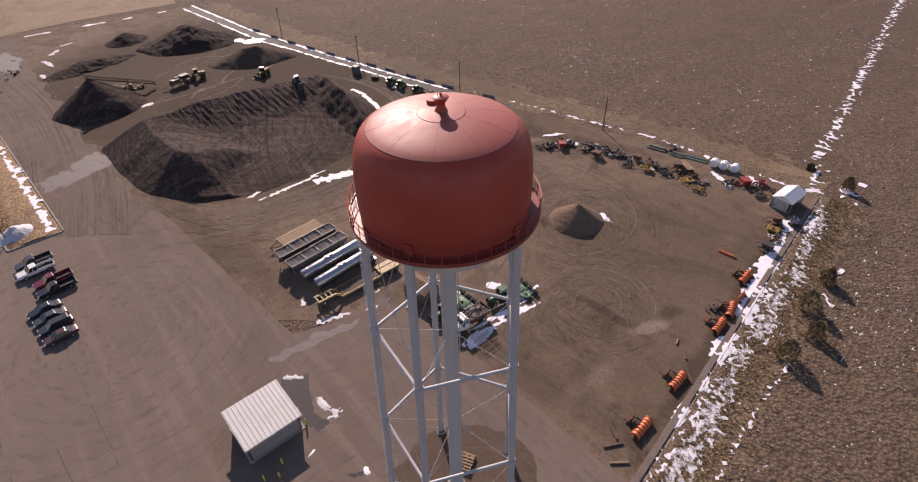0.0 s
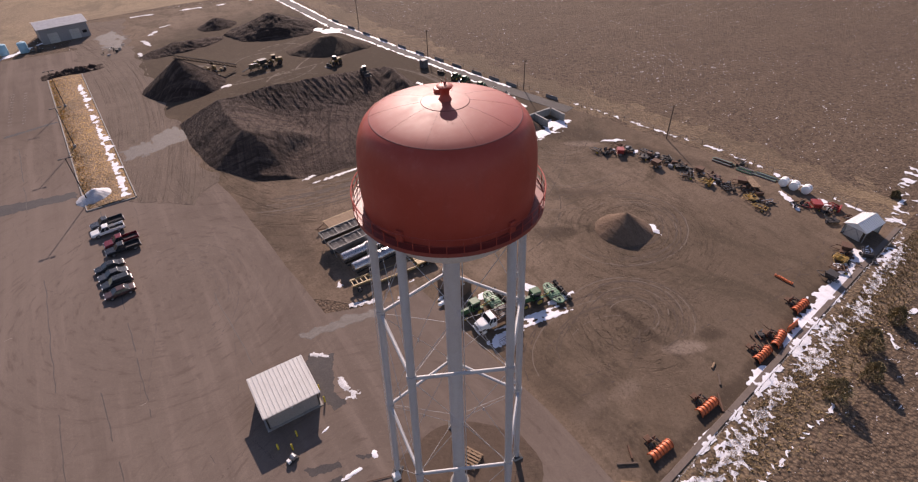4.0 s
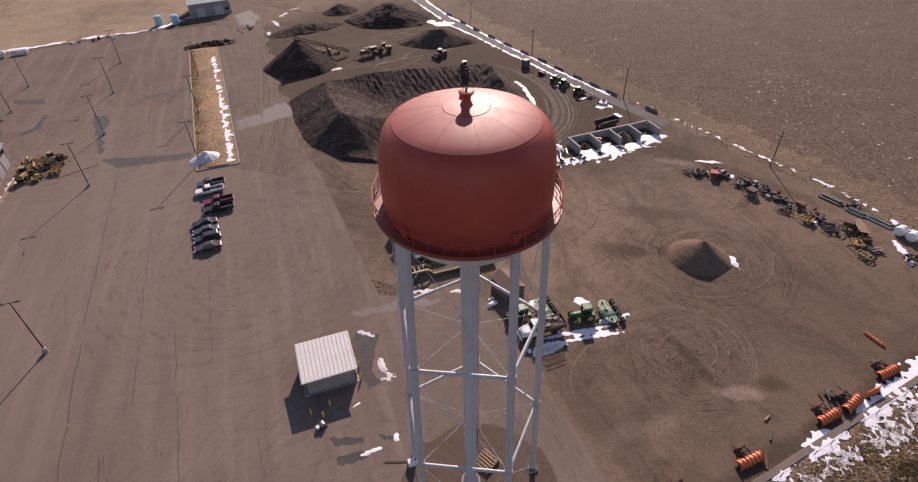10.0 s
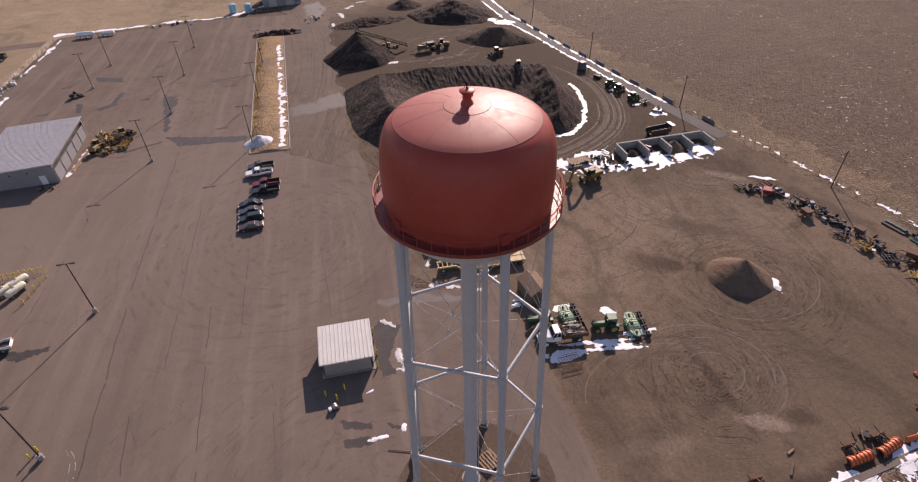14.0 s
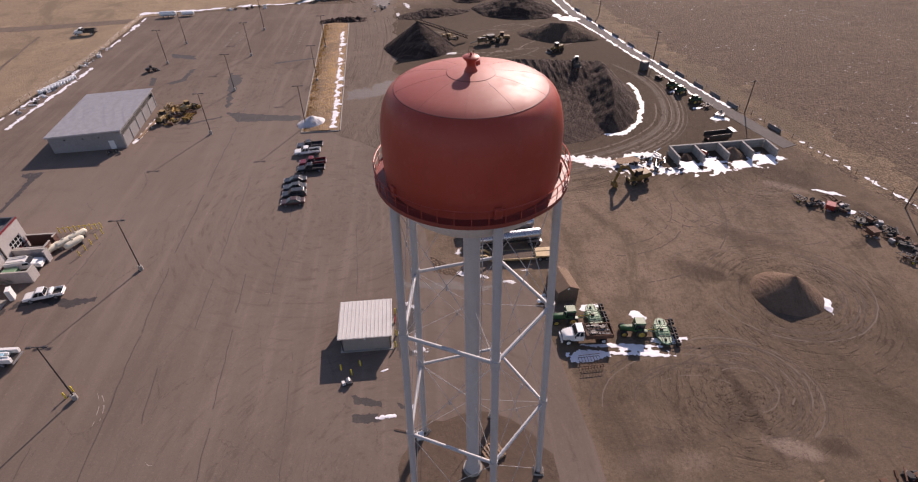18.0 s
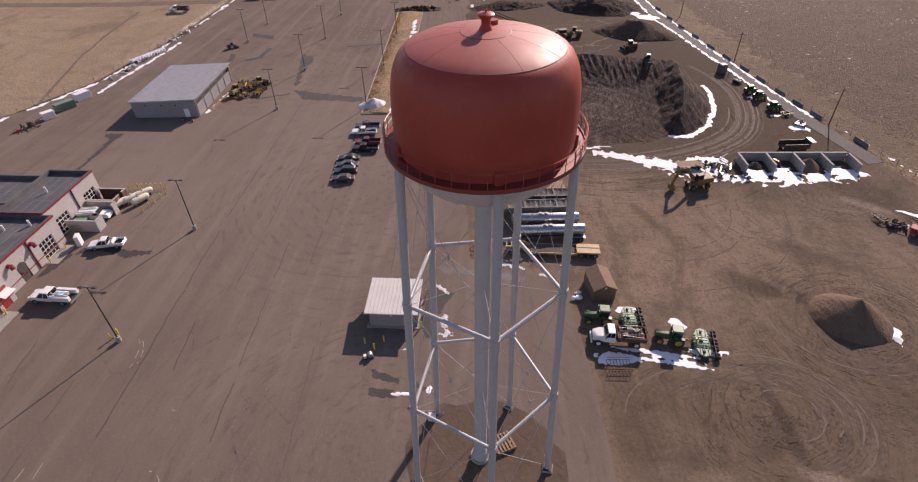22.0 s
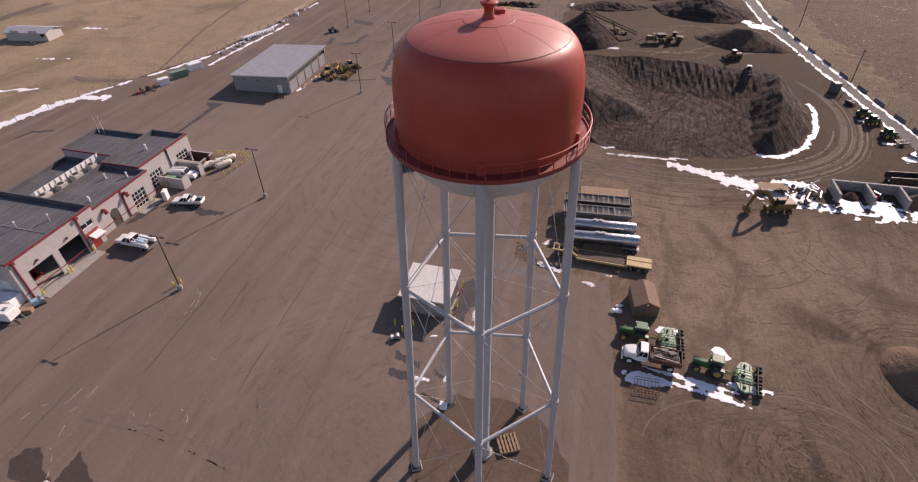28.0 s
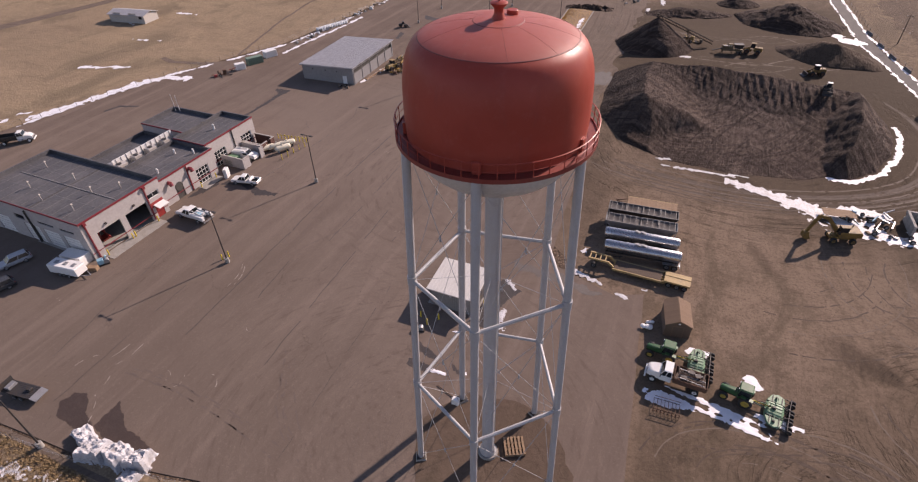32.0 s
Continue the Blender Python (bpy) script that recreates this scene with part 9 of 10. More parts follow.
snow("fence_snow", -14, 56, 200, 260, 0.9, band([(-14, 238), (10, 236), (34, 235), (52, 233)], 2.0), "snow bank behind the far heaps", -0.75, 0.12, 0.08, "stuff", 1.8)
snow("fence_snow", -146, -108, 34, 84, 0.5, band([(-137, 40), (-133.5, 52), (-130.5, 66), (-126, 72.5), (-120, 73.5)], 1.7), "wide wind-packed snow bank along the west fence", -0.05, 0.5, 0.08, "stuff", 1.4)
snow("field_snow", -200, -140, 20, 130, 0.9, spots((-150, 72, 12, 2.2, 20), (-160, 95, 12, 1.4, 10), (-185, 108, 10, 2.0, -12), (-142, 40, 6, 2, 70), (-172, 124, 6, 1.6, 0)), "thin snow streaks in the west field", -0.45, 0.25, 0.1, "stuff", 1.8)
snow("fence_snow", -114, -102, 98, 146, 0.4, band([(-107.4, 101), (-106.8, 112), (-105.6, 124), (-104.8, 134), (-104.6, 142)], 0.9), "snow strip beside the drums", -0.2, 0.5, 0.08, "stuff", 1.4)
snow("shed_snow", -10, -3, 15, 31, 0.16, spots((-5.9, 20.6, 0.75, 2.0, 12), (-5.5, 18.3, 0.9, 0.9, 20)), "melting snow beside the shed", -0.15, 1.3, 0.1, amp=1.6, mat=THINSNOW)
snow("shed_snow", -10, -3, 24, 31, 0.16, spots((-6.7, 27.5, 1.9, 0.5, -42)), "thin melting snow behind the shed", -0.2, 1.3, 0.08, amp=1.6, mat=THINSNOW)
snow("shed_snow", -13, -8, 6.4, 9.4, 0.12, spots((-10.2, 7.9, 1.3, 0.32, 5)), "small leftover snow bit on asphalt", 0.0, 0.9, 0.12)
snow("shed_snow", -8, -5.6, 7, 10.4, 0.12, spots((-6.8, 8.8, 0.4, 0.7, -20)), "small leftover snow bit on asphalt", 0.0, 0.9, 0.12)
snow("shed_snow", -12, -9, 14, 16.6, 0.12, spots((-10.6, 15.3, 0.7, 0.2, 20)), "small leftover snow bit on asphalt", 0.0, 0.9, 0.1)
snow("asphalt_snow", -8, 14, 28, 42, 0.25, spots((3.0, 33.8, 4.5, 0.7, -16), (9.6, 31.2, 1.6, 0.6, -20), (1.8, 40.0, 0.8, 1.0, 0), (12.6, 34.0, 0.8, 0.5, 0)), "thin icy snow at the asphalt's edge", -0.3, 1.0, 0.05, amp=1.6, mat=THINSNOW)


def snow_heap(x0, x1, y0, y1, fn, label, name="snow_mound", n=70, mat=None):
    def at(u, v):
        x, y = x0 + (x1 - x0) * u, y0 + (y1 - y0) * v
        return x, y, fn(x, y)

    return solid(name, B().grid(n, n, at), mat or DIRTYSNOW, label, "snow", smooth=25)


snow_heap(-34, -25.5, 90.5, 98.5, heap(-30, 94.4, 4.0, 3.4, 2.3, 0.3, 0.1, 0.5), "grey-white snow heap at the island's end")


def chunk(cx, cy, ax, ay, h, rot, seed):
    """A ploughed-up slab: flat faces, broken edges, a crumbly skirt."""
    c, q = math.cos(rot), math.sin(rot)

    def fn(x, y):
        dx, dy = x - cx, y - cy
        u, v = (dx * c + dy * q) / ax, (dy * c - dx * q) / ay
        u += 0.16 * noise.noise((x * 0.8 + seed, y * 0.8, 4))
        v += 0.16 * noise.noise((x * 0.8, y * 0.8 + seed, 8))
        t = max(abs(u), abs(v))
        z = h * (0.85 + 0.25 * u - 0.2 * v) * sm(1.0, 0.8, t) + 0.35 * h * sm(1.35, 0.8, t) * (0.5 + 0.5 * noise.noise((x * 2.3, y * 2.3, seed)))
        return z + 0.3 * noise.noise((x * 1.9, y * 1.9, seed)) * sm(1.3, 0.9, t) + 0.10 * noise.noise((x * 5, y * 5, seed)) * sm(1.3, 0.9, t) + 0.07 * noise.noise((x * 12, y * 12, seed)) * sm(1.3, 0.9, t) - 0.12

    return fn


for cx, cy, ax, ay, h, rot, label in ((-44.6, -16.4, 2.0, 1.1, 1.3, -0.3, "crumbled dirty ploughed snow lump"), (-41.8, -17.3, 1.9, 1.5, 2.0, 0.25, "tall dirty ploughed snow slab"), (-38.6, -16.6, 1.9, 1.4, 2.3, -0.2, "tall dirty ploughed snow slab"), (-36.0, -16.2, 1.6, 1.3, 2.2, 0.35, "tall dirty ploughed snow slab"), (-35.4, -18.1, 1.3, 1.0, 1.3, 0.1, "crumbled dirty ploughed snow lump")):
    snow_heap(cx - 2.9, cx + 2.9, cy - 2.4, cy + 2.4, chunk(cx, cy - 0.5, ax * 0.92, ay * 0.9, h * 0.72, rot, cx), label + " at the asphalt's edge", "ploughed_snow", 64)


# ---- verges, grass and shrubs ----
def tufts(name, region, n, seed, material, label, size=(0.25, 0.6), h=(0.2, 0.5)):
    """Clumps of dry blades; all of them one object."""
    rng = random.Random(seed)
    b = B()
    for _ in range(n):
        p = region(rng)
        if p is None:
            continue
        s, hh, a = rng.uniform(*size), rng.uniform(*h), rng.uniform(0, 6.3)
        for k in range(5):
            q = a + k * 1.26
            dx, dy = math.cos(q) * s, math.sin(q) * s
            ox, oy = -math.sin(q) * s * 0.3, math.cos(q) * s * 0.3
            b.add([(p[0] - ox, p[1] - oy, -0.05), (p[0] + ox, p[1] + oy, -0.05), (p[0] + dx, p[1] + dy, hh)], [(0, 1, 2)])
    return solid(name, b, material, label, "grass", "stuff")


def blade_mat(name="dry_blades", low=(0.17, 0.115, 0.062, 1), high=(0.33, 0.235, 0.13, 1)):
    g = Graph(name, 0.9, spec=0.1)
    g.color(g.mix(g.ramp(g.island(), 0, 1), low, high))
    return g.m


BLADES = blade_mat()
STRAWBLADES = blade_mat("straw_blade", (0.33, 0.195, 0.065, 1), (0.60, 0.38, 0.14, 1))


def south_strip(rng):
    x = rng.uniform(10, 96)
    return x, -15.6 + 0.117 * (x - 14) - abs(rng.gauss(0, 3.0)) - 0.3


tufts("verge_grass", south_strip, 4500, 1, BLADES, "dry tawny grass outside the south fence", (0.15, 0.35), (0.1, 0.28))
tufts("verge_grass", lambda r: (r.uniform(-62, -4), -20.4 - abs(r.gauss(0, 2.5))), 4000, 2, BLADES, "dry tawny grass beside the asphalt", (0.15, 0.35), (0.12, 0.32))
tufts("island_grass", lambda r: (lambda y: (r.uniform(-31.9, -26.6) - 4.2 * (y - 89.6) / 88, y))(r.uniform(90, 176)), 3600, 5, STRAWBLADES, "straw-coloured grass on the island", (0.15, 0.35), (0.4, 0.6))
solid("verge", flat([(-150, -20.5), (-56, -20.2), (-44, -19.3), (-28, -16.2), (-4, -15.4), (-4, -22), (-30, -30), (-60, -34), (-150, -38)], 0.03, 4, 0.5), WESTFIELD, "strip of straw-coloured grass by the asphalt", "verge", "structure")
EAST = [(94.6, -2), (92.8, 33), (84.6, 64), (78.4, 89.6), (70, 128), (62, 168), (57.6, 230)]
TANFIELD = make_field("tan_grass", 0.88, (0.262, 0.186, 0.110, 1), False, 1.03, 0.65)
snow("tan_verge", 55, 118, -4, 232, 0.7, band([(x + 3.4, y) for x, y in EAST], 6.5), "ragged strip of tan dry grass along the fence", 0.0, 0.22, 0.03, "stuff", 1.3, TANFIELD, -0.045, "verge")
snow("tan_verge", 8, 96, -24, -4, 0.6, band([(8, -17.4), (24, -16.4), (40, -14.8), (60, -12.6), (80, -9.6), (96, -7.6)], 4.6), "strip of straw-coloured grass outside the south fence", 0.0, 0.3, 0.03, "stuff", 1.3, TANFIELD, -0.045, "verge")
solid("west_field", flat([(-142, 8), (-134.5, 45), (-126.6, 76), (-113.5, 108), (-108.6, 150), (-109, 199), (-75, 206), (-48, 210), (-34, 243), (12, 247), (52, 244), (80, 420), (-300, 420), (-300, 0)], -0.025, 6, 0.8), WESTFIELD, "tawny dry field beyond the west fence", "field", "structure")
solid("field_track", flat([(-119.2, 94.2), (-129.5, 127.6), (-133.8, 147.8), (-138, 178), (-139, 178), (-134.8, 147.8), (-130.5, 127.6), (-120.2, 94.2)], 0.0, 3, 0.5), ROADDIRT, "pale worn path through the west field", "track", "structure")
solid("field_track", flat([(-222, 80), (-217, 104), (-214, 125), (-214, 148), (-219, 148), (-219.6, 125), (-223, 104), (-229, 82)], 0.0, 5, 0.7), ROADDIRT, "dirt road behind the lone barn", "track", "structure")
solid("field_track", flat([(-141, 83.4), (-135, 81.6), (-124, 83.8), (-118, 87.8), (-118.6, 89.4), (-124.6, 85.6), (-135, 83.6), (-140.6, 85)], 0.0, 3, 0.4), ROADDIRT, "bare dirt bank beside the west fence", "track", "structure")
solid("far_road", flat([(-260, 184), (-150, 186), (-112, 190), (-112, 196), (-150, 192), (-260, 190)], 0.0, 6, 0.4), ROADDIRT, "pale gravel road beyond the fence", "road", "structure")


def leaf_mat():
    g = Graph("juniper_leaf", 0.8, spec=0.2)
    g.color(g.mix(g.ramp(g.island(), 0, 1), (0.105, 0.085, 0.045, 1), (0.30, 0.225, 0.115, 1)))
    return g.m


LEAF = leaf_mat()


def shrub(x, y, r, h, seed):
    rng = random.Random(seed)
    t = thing("juniper_shrub", pose(x, y, -0.05), "dark ragged juniper shrub in dry grass", "shrub", "juniper shrubs")
    b = B().cyl((0, 0, 0), (0.05, 0.03, h * 0.5), 0.14, 0.08, 8)
    for k in range(7):
        a = k * 0.9 + rng.uniform(0, 0.5)
        b.cyl((0.02, 0.02, h * (0.1 + 0.05 * k)), (r * 0.7 * math.cos(a), r * 0.7 * math.sin(a), h * (0.35 + 0.08 * k)), 0.05, 0.02, 6)
    part("trunk", b, POLEWOOD, t)
    c = B()
    for _ in range(1500):
        a, u = rng.uniform(0, 6.283), rng.random()
        z = h * (0.06 + 0.9 * u)
        rr = r * (1 - u ** 1.6) ** 0.6 * (0.55 + 0.5 * rng.random()) * (0.8 + 0.3 * math.sin(3 * a + seed) * math.cos(5 * u + seed))
        p = Vector((rr * math.cos(a), rr * math.sin(a), z))
        d = Vector((math.cos(a) + rng.uniform(-0.5, 0.5), math.sin(a) + rng.uniform(-0.5, 0.5), rng.uniform(0, 1.2))).normalized() * rng.uniform(0.14, 0.3)
        e = d.cross(Vector((rng.uniform(-1, 1), rng.uniform(-1, 1), rng.uniform(-1, 1)))).normalized() * 0.09
        c.add([p - e, p + e, p + d + e * 0.3, p + d - e * 0.3], [(0, 1, 2, 3)])
    part("crown", c, LEAF, t)
    return t


for i, (x, y, r, h) in enumerate(((68.8, -15.4, 1.7, 4.2), (60.4, -15.7, 2.2, 4.9), (54.9, -18.8, 1.7, 4.4), (47.8, -17.7, 2.2, 4.9), (101.2, -7.2, 1.6, 4.4), (104.6, 1.2, 1.1, 2.0))):
    shrub(x, y, r * 0.85, h * 0.75, i + 1)


solid("verge_path", flat([(-70, -20.6), (-55.5, -19.9), (-50.5, -19.6), (-42.7, -19.6), (-37.4, -19.5), (-37.4, -20.1), (-43, -20.3), (-50.2, -20.4), (-55, -20.7), (-70, -21.3)], 0.045, 3, 0.15), ROADDIRT, "thin worn path beside the asphalt", "path", "structure")
snow("roadside_snow", -56, -38, -26, -20.6, 0.2, spots((-49, -23.2, 3.5, 1.1, 8), (-43, -22.6, 3.0, 0.8, 0)), "patchy snow in dry grass beside the path", -0.2, 1.2, 0.06, "stuff", 1.8, None, 0.035)


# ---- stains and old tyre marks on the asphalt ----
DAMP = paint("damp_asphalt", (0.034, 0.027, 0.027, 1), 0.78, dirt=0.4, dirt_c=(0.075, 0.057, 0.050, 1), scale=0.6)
MELT = paint("muddy_meltwater", (0.046, 0.029, 0.023, 1), 0.7, dirt=0.5, dirt_c=(0.064, 0.042, 0.034, 1), scale=0.9)
WETROAD = paint("wet_grey_dirt", (0.104, 0.083, 0.073, 1), 0.7, dirt=0.85, dirt_c=(0.078, 0.060, 0.051, 1), scale=0.5)


def stain(pts, mat, label, z=0.026, wob=0.5, amp=1.5):
    """A thin ragged film that follows a rough outline."""
    xs, ys = [p[0] for p in pts], [p[1] for p in pts]
    size = max(max(xs) - min(xs), max(ys) - min(ys))
    step = min(max(size / 110, 0.12), 0.35)
    soft = 0.9 * wob
    return snow("stain", min(xs) - wob, max(xs) + wob, min(ys) - wob, max(ys) + wob, step, lambda x, y: min(toe_depth(x, y, pts) / soft, 1.0), label, 0.0, 0.5 / max(wob, 0.3), 0.0, "structure", amp, mat, z, "stain")


stain([(-87.9, 55), (-86.9, 55), (-87.0, 66), (-87.0, 73), (-86.6, 77.5), (-91.2, 77.2), (-90.8, 76), (-88.6, 74.2), (-88.2, 66)], DAMP, "dark wet run-off across the asphalt", wob=0.45)
stain([(-54.0, 103.9), (-44, 101.4), (-33.8, 99.4), (-33.6, 96.3), (-42, 96.9), (-49.7, 97.8), (-51, 99.6)], DAMP, "dark meltwater run-off near the island", wob=0.8)
stain([(-60, 132.6), (-55.7, 130), (-54.6, 122.5), (-55.4, 118), (-53.6, 107.7), (-54.6, 106.1), (-57.1, 118.4), (-58.6, 125.8)], DAMP, "dark wet patch by a light pole", wob=1.0)
stain([(-83.4, 152.4), (-75.0, 149.6), (-74.2, 146.0), (-82, 148.6)], DAMP, "dark puddle stain on far asphalt", wob=0.8)
stain([(-77, 126.2), (-73.2, 129.4), (-72.6, 137.4), (-71.2, 137), (-71.6, 128), (-74.6, 125.4)], DAMP, "dark trickle stain on far asphalt", wob=0.6)
stain([(-82.8, 131.8), (-81.0, 131.4), (-79.6, 125), (-81, 125.2)], DAMP, "dark puddle stain beside the hall", wob=0.5)
stain([(-62.4, 97.2), (-54.2, 100.8), (-54.0, 101.8), (-62.0, 98.4)], DAMP, "dark trickle near yellow machines", wob=0.4)
stain([(-47.6, 138.2), (-35.5, 141.2), (-35.5, 142.4), (-47.4, 139.6)], DAMP, "dark trickle across the asphalt", wob=0.4)
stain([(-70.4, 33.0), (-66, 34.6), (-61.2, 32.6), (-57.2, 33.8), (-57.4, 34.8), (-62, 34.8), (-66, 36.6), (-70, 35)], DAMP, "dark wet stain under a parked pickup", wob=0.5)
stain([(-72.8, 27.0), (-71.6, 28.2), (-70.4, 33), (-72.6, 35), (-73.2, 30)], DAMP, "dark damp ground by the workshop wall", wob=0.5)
stain([(-124, 48.8), (-122.6, 53.4), (-117.6, 55), (-117.6, 54.2), (-121.8, 52.4), (-123, 49)], DAMP, "dark streak beside the west fence", wob=0.4)
stain([(-23, 107.5), (-9, 110.5), (-7.6, 117.5), (-12, 120.5), (-18, 115.5), (-23, 113)], WETROAD, "grey wet mud across the dirt lane", 0.052, 1.1, 2.6)
stain([(-13.5, 195), (-19, 200), (-20, 216), (-14, 222), (-11, 212), (-12.5, 203)], WETROAD, "grey slushy puddles on the dirt lane", 0.052, 1.2, 2.4)
stain([(-9.3, 26.9), (-7.8, 28.6), (-4.9, 26.6), (-5.8, 24.5), (-6.4, 22.5), (-7.4, 20.1), (-6.6, 17.4), (-8.6, 17.4), (-9.4, 19.8), (-9.2, 23.2)], DAMP, "dark meltwater stain beside the shed", wob=0.45)
stain([(-15.2, 11.8), (-11.0, 10.4), (-10.8, 9.3), (-14.4, 10.2)], DAMP, "dark damp streak on asphalt", wob=0.35)
stain([(-14.7, 8.8), (-11.3, 8.5), (-10.9, 7.3), (-12.9, 7.2), (-14.7, 7.6)], DAMP, "dark damp stain on asphalt", wob=0.35)
stain([(-9.0, 10.0), (-6.9, 9.0), (-6.7, 8.4), (-8.4, 8.9)], DAMP, "small damp stain on asphalt", wob=0.25)
snow("snow_patch", -73.4, -68, 88, 106, 0.2, band([(-71.8, 89.5), (-71.2, 97), (-70.6, 104)], 0.7), "thin snow along the hall", -0.2, 0.8, 0.08, "stuff", 1.5)
stain([(-50.8, -16.3), (-52.3, -14.6), (-51.6, -12.9), (-50.2, -12.4), (-48.8, -13.2), (-47.6, -14.6), (-45.2, -15.4), (-46.5, -16.8)], MELT, "dark meltwater stain by ploughed snow", wob=0.2)
stain([(-45.2, -15.5), (-45.3, -11.4), (-44.2, -12.4), (-43.2, -12.7), (-41.5, -14.0), (-38.5, -14.4), (-36.0, -14.9), (-36.0, -16), (-42, -16.4)], MELT, "dark meltwater stain by ploughed snow", wob=0.2)
stain([(-8.2, 33.2), (-7.6, 31.6), (-1, 30.4), (4.6, 29.6), (6.6, 30.4), (0, 32.4)], WETROAD, "pale icy streak at the asphalt's edge", 0.03, 0.8)
TAR = paint("joint_tar", (0.055, 0.042, 0.036, 1), 0.6, dirt=0.3)


def joint(x0, y0, x1, y1, w=0.09):
    """A tarred joint that wanders a little and breaks off here and there."""
    b = B()
    n = max(4, int(math.hypot(x1 - x0, y1 - y0) / 0.7))
    for i in range(n):
        if noise.noise((i * 0.13 + x0, y0 * 0.1, 2)) < -0.28:
            continue
        p = []
        for k in (i, i + 1):
            u = k / n
            x, y = x0 + (x1 - x0) * u, y0 + (y1 - y0) * u
            o = 0.25 * noise.noise((x0, y * 0.35, 6))
            ww = 0.68 * w * (0.6 + 0.7 * abs(noise.noise((x0, y * 1.1, 3))))
            p.append((x + o - ww, x + o + ww, y))
        b.add([(p[0][0], p[0][2], 0.028), (p[0][1], p[0][2], 0.028), (p[1][1], p[1][2], 0.028), (p[1][0], p[1][2], 0.028)], [(0, 1, 2, 3)])
    return solid("tar_joint", b, TAR, "dark tarred joint across the asphalt", "joint", "structure")


joint(-49.6, 118, -48.4, 48, 0.16), joint(-48.4, 48, -46.0, 0, 0.14), joint(-34.6, 38, -32.0, 0, 0.12), joint(-30.1, 88, -29.2, 30, 0.12), joint(-40.4, 72, -39.4, 26, 0.1), joint(-42.4, 19, -41.5, 10, 0.12)
joint(-16.6, 50, -15.4, 31, 0.08), joint(-61.6, 66, -64.0, 36, 0.1), joint(-66, 30, -60, -10, 0.1), joint(-44.2, 130, -42.6, 96, 0.12), joint(-70, 150, -66, 116, 0.1), joint(-24, 20, -21.6, -10, 0.07), joint(-54, 8, -53, -15, 0.1)
SCRATCHWHITE = paint("faded_marking", (0.33, 0.29, 0.26, 1), 0.9, dirt=0.6, dirt_c=(0.19, 0.15, 0.125, 1), scale=3)
for x, y0, y1 in ((-67.4, 157, 174), (-64.0, 157, 174), (-46.2, 147, 171), (-43.0, 146, 170)):
    for i in range(12):
        solid("bay_mark", B().box((0, 0, 0.03), (0.9, 0.14, 0.02)), SCRATCHWHITE, "faded white parking mark on asphalt", "marking", "structure", m=pose(x + 0.05 * i, y0 + (y1 - y0) * i / 11, 0.012, 0, 0, 4))


# ---- tyre marks and scratches ----
TYRE = paint("tyre_mark", (0.115, 0.085, 0.070, 1), 0.95, dirt=0.4, dirt_c=(0.14, 0.105, 0.088, 1), scale=1.0)
RUT = paint("dark_rut", (0.072, 0.048, 0.035, 1), 0.95, dirt=0.5, dirt_c=(0.11, 0.075, 0.053, 1), scale=0.8)
SCRATCH = paint("scraped_asphalt", (0.34, 0.285, 0.25, 1), 0.9, dirt=0.6, dirt_c=(0.19, 0.145, 0.12, 1), scale=1.5)


def mark(name, pts, w, mat, label, fill=0.0, seed=0, z=0.027):
    """A broken, wavering strip along a bent line."""
    b = B()
    line = []
    for (xa, ya), (xb, yb) in zip(pts, pts[1:]):
        n = max(2, int(math.hypot(xb - xa, yb - ya) / 0.45))
        line += [(xa + (xb - xa) * i / n, ya + (yb - ya) * i / n) for i in range(n)]
    line.append(pts[-1])
    edge = []
    for i, (x, y) in enumerate(line):
        (xa, ya), (xb, yb) = line[max(i - 1, 0)], line[min(i + 1, len(line) - 1)]
        d = math.hypot(xb - xa, yb - ya) or 1.0
        nx, ny = -(yb - ya) / d, (xb - xa) / d
        ww = w * (0.55 + 0.5 * noise.noise((x * 1.3, y * 1.3, seed)))
        o = 0.12 * noise.noise((x * 0.7, y * 0.7, seed + 5))
        edge.append(((x + nx * (o - ww), y + ny * (o - ww)), (x + nx * (o + ww), y + ny * (o + ww))))
    for i in range(len(edge) - 1):
        if noise.noise((line[i][0] * 0.9, line[i][1] * 0.9, seed + 9)) > fill:
            continue
        (p, q), (r, s) = edge[i], edge[i + 1]
        b.add([(*p, z), (*q, z), (*s, z), (*r, z)], [(0, 1, 2, 3)])
    if b.f:
        return solid(name, b, mat, label, "mark", "structure")


def bow(x0, y0, x1, y1, sag, n=10):
    """Points of a shallow arc."""
    d = math.hypot(x1 - x0, y1 - y0)
    nx, ny = -(y1 - y0) / d, (x1 - x0) / d
    return [(x0 + (x1 - x0) * i / n + nx * sag * 4 * (i / n) * (1 - i / n), y0 + (y1 - y0) * i / n + ny * sag * 4 * (i / n) * (1 - i / n)) for i in range(n + 1)]


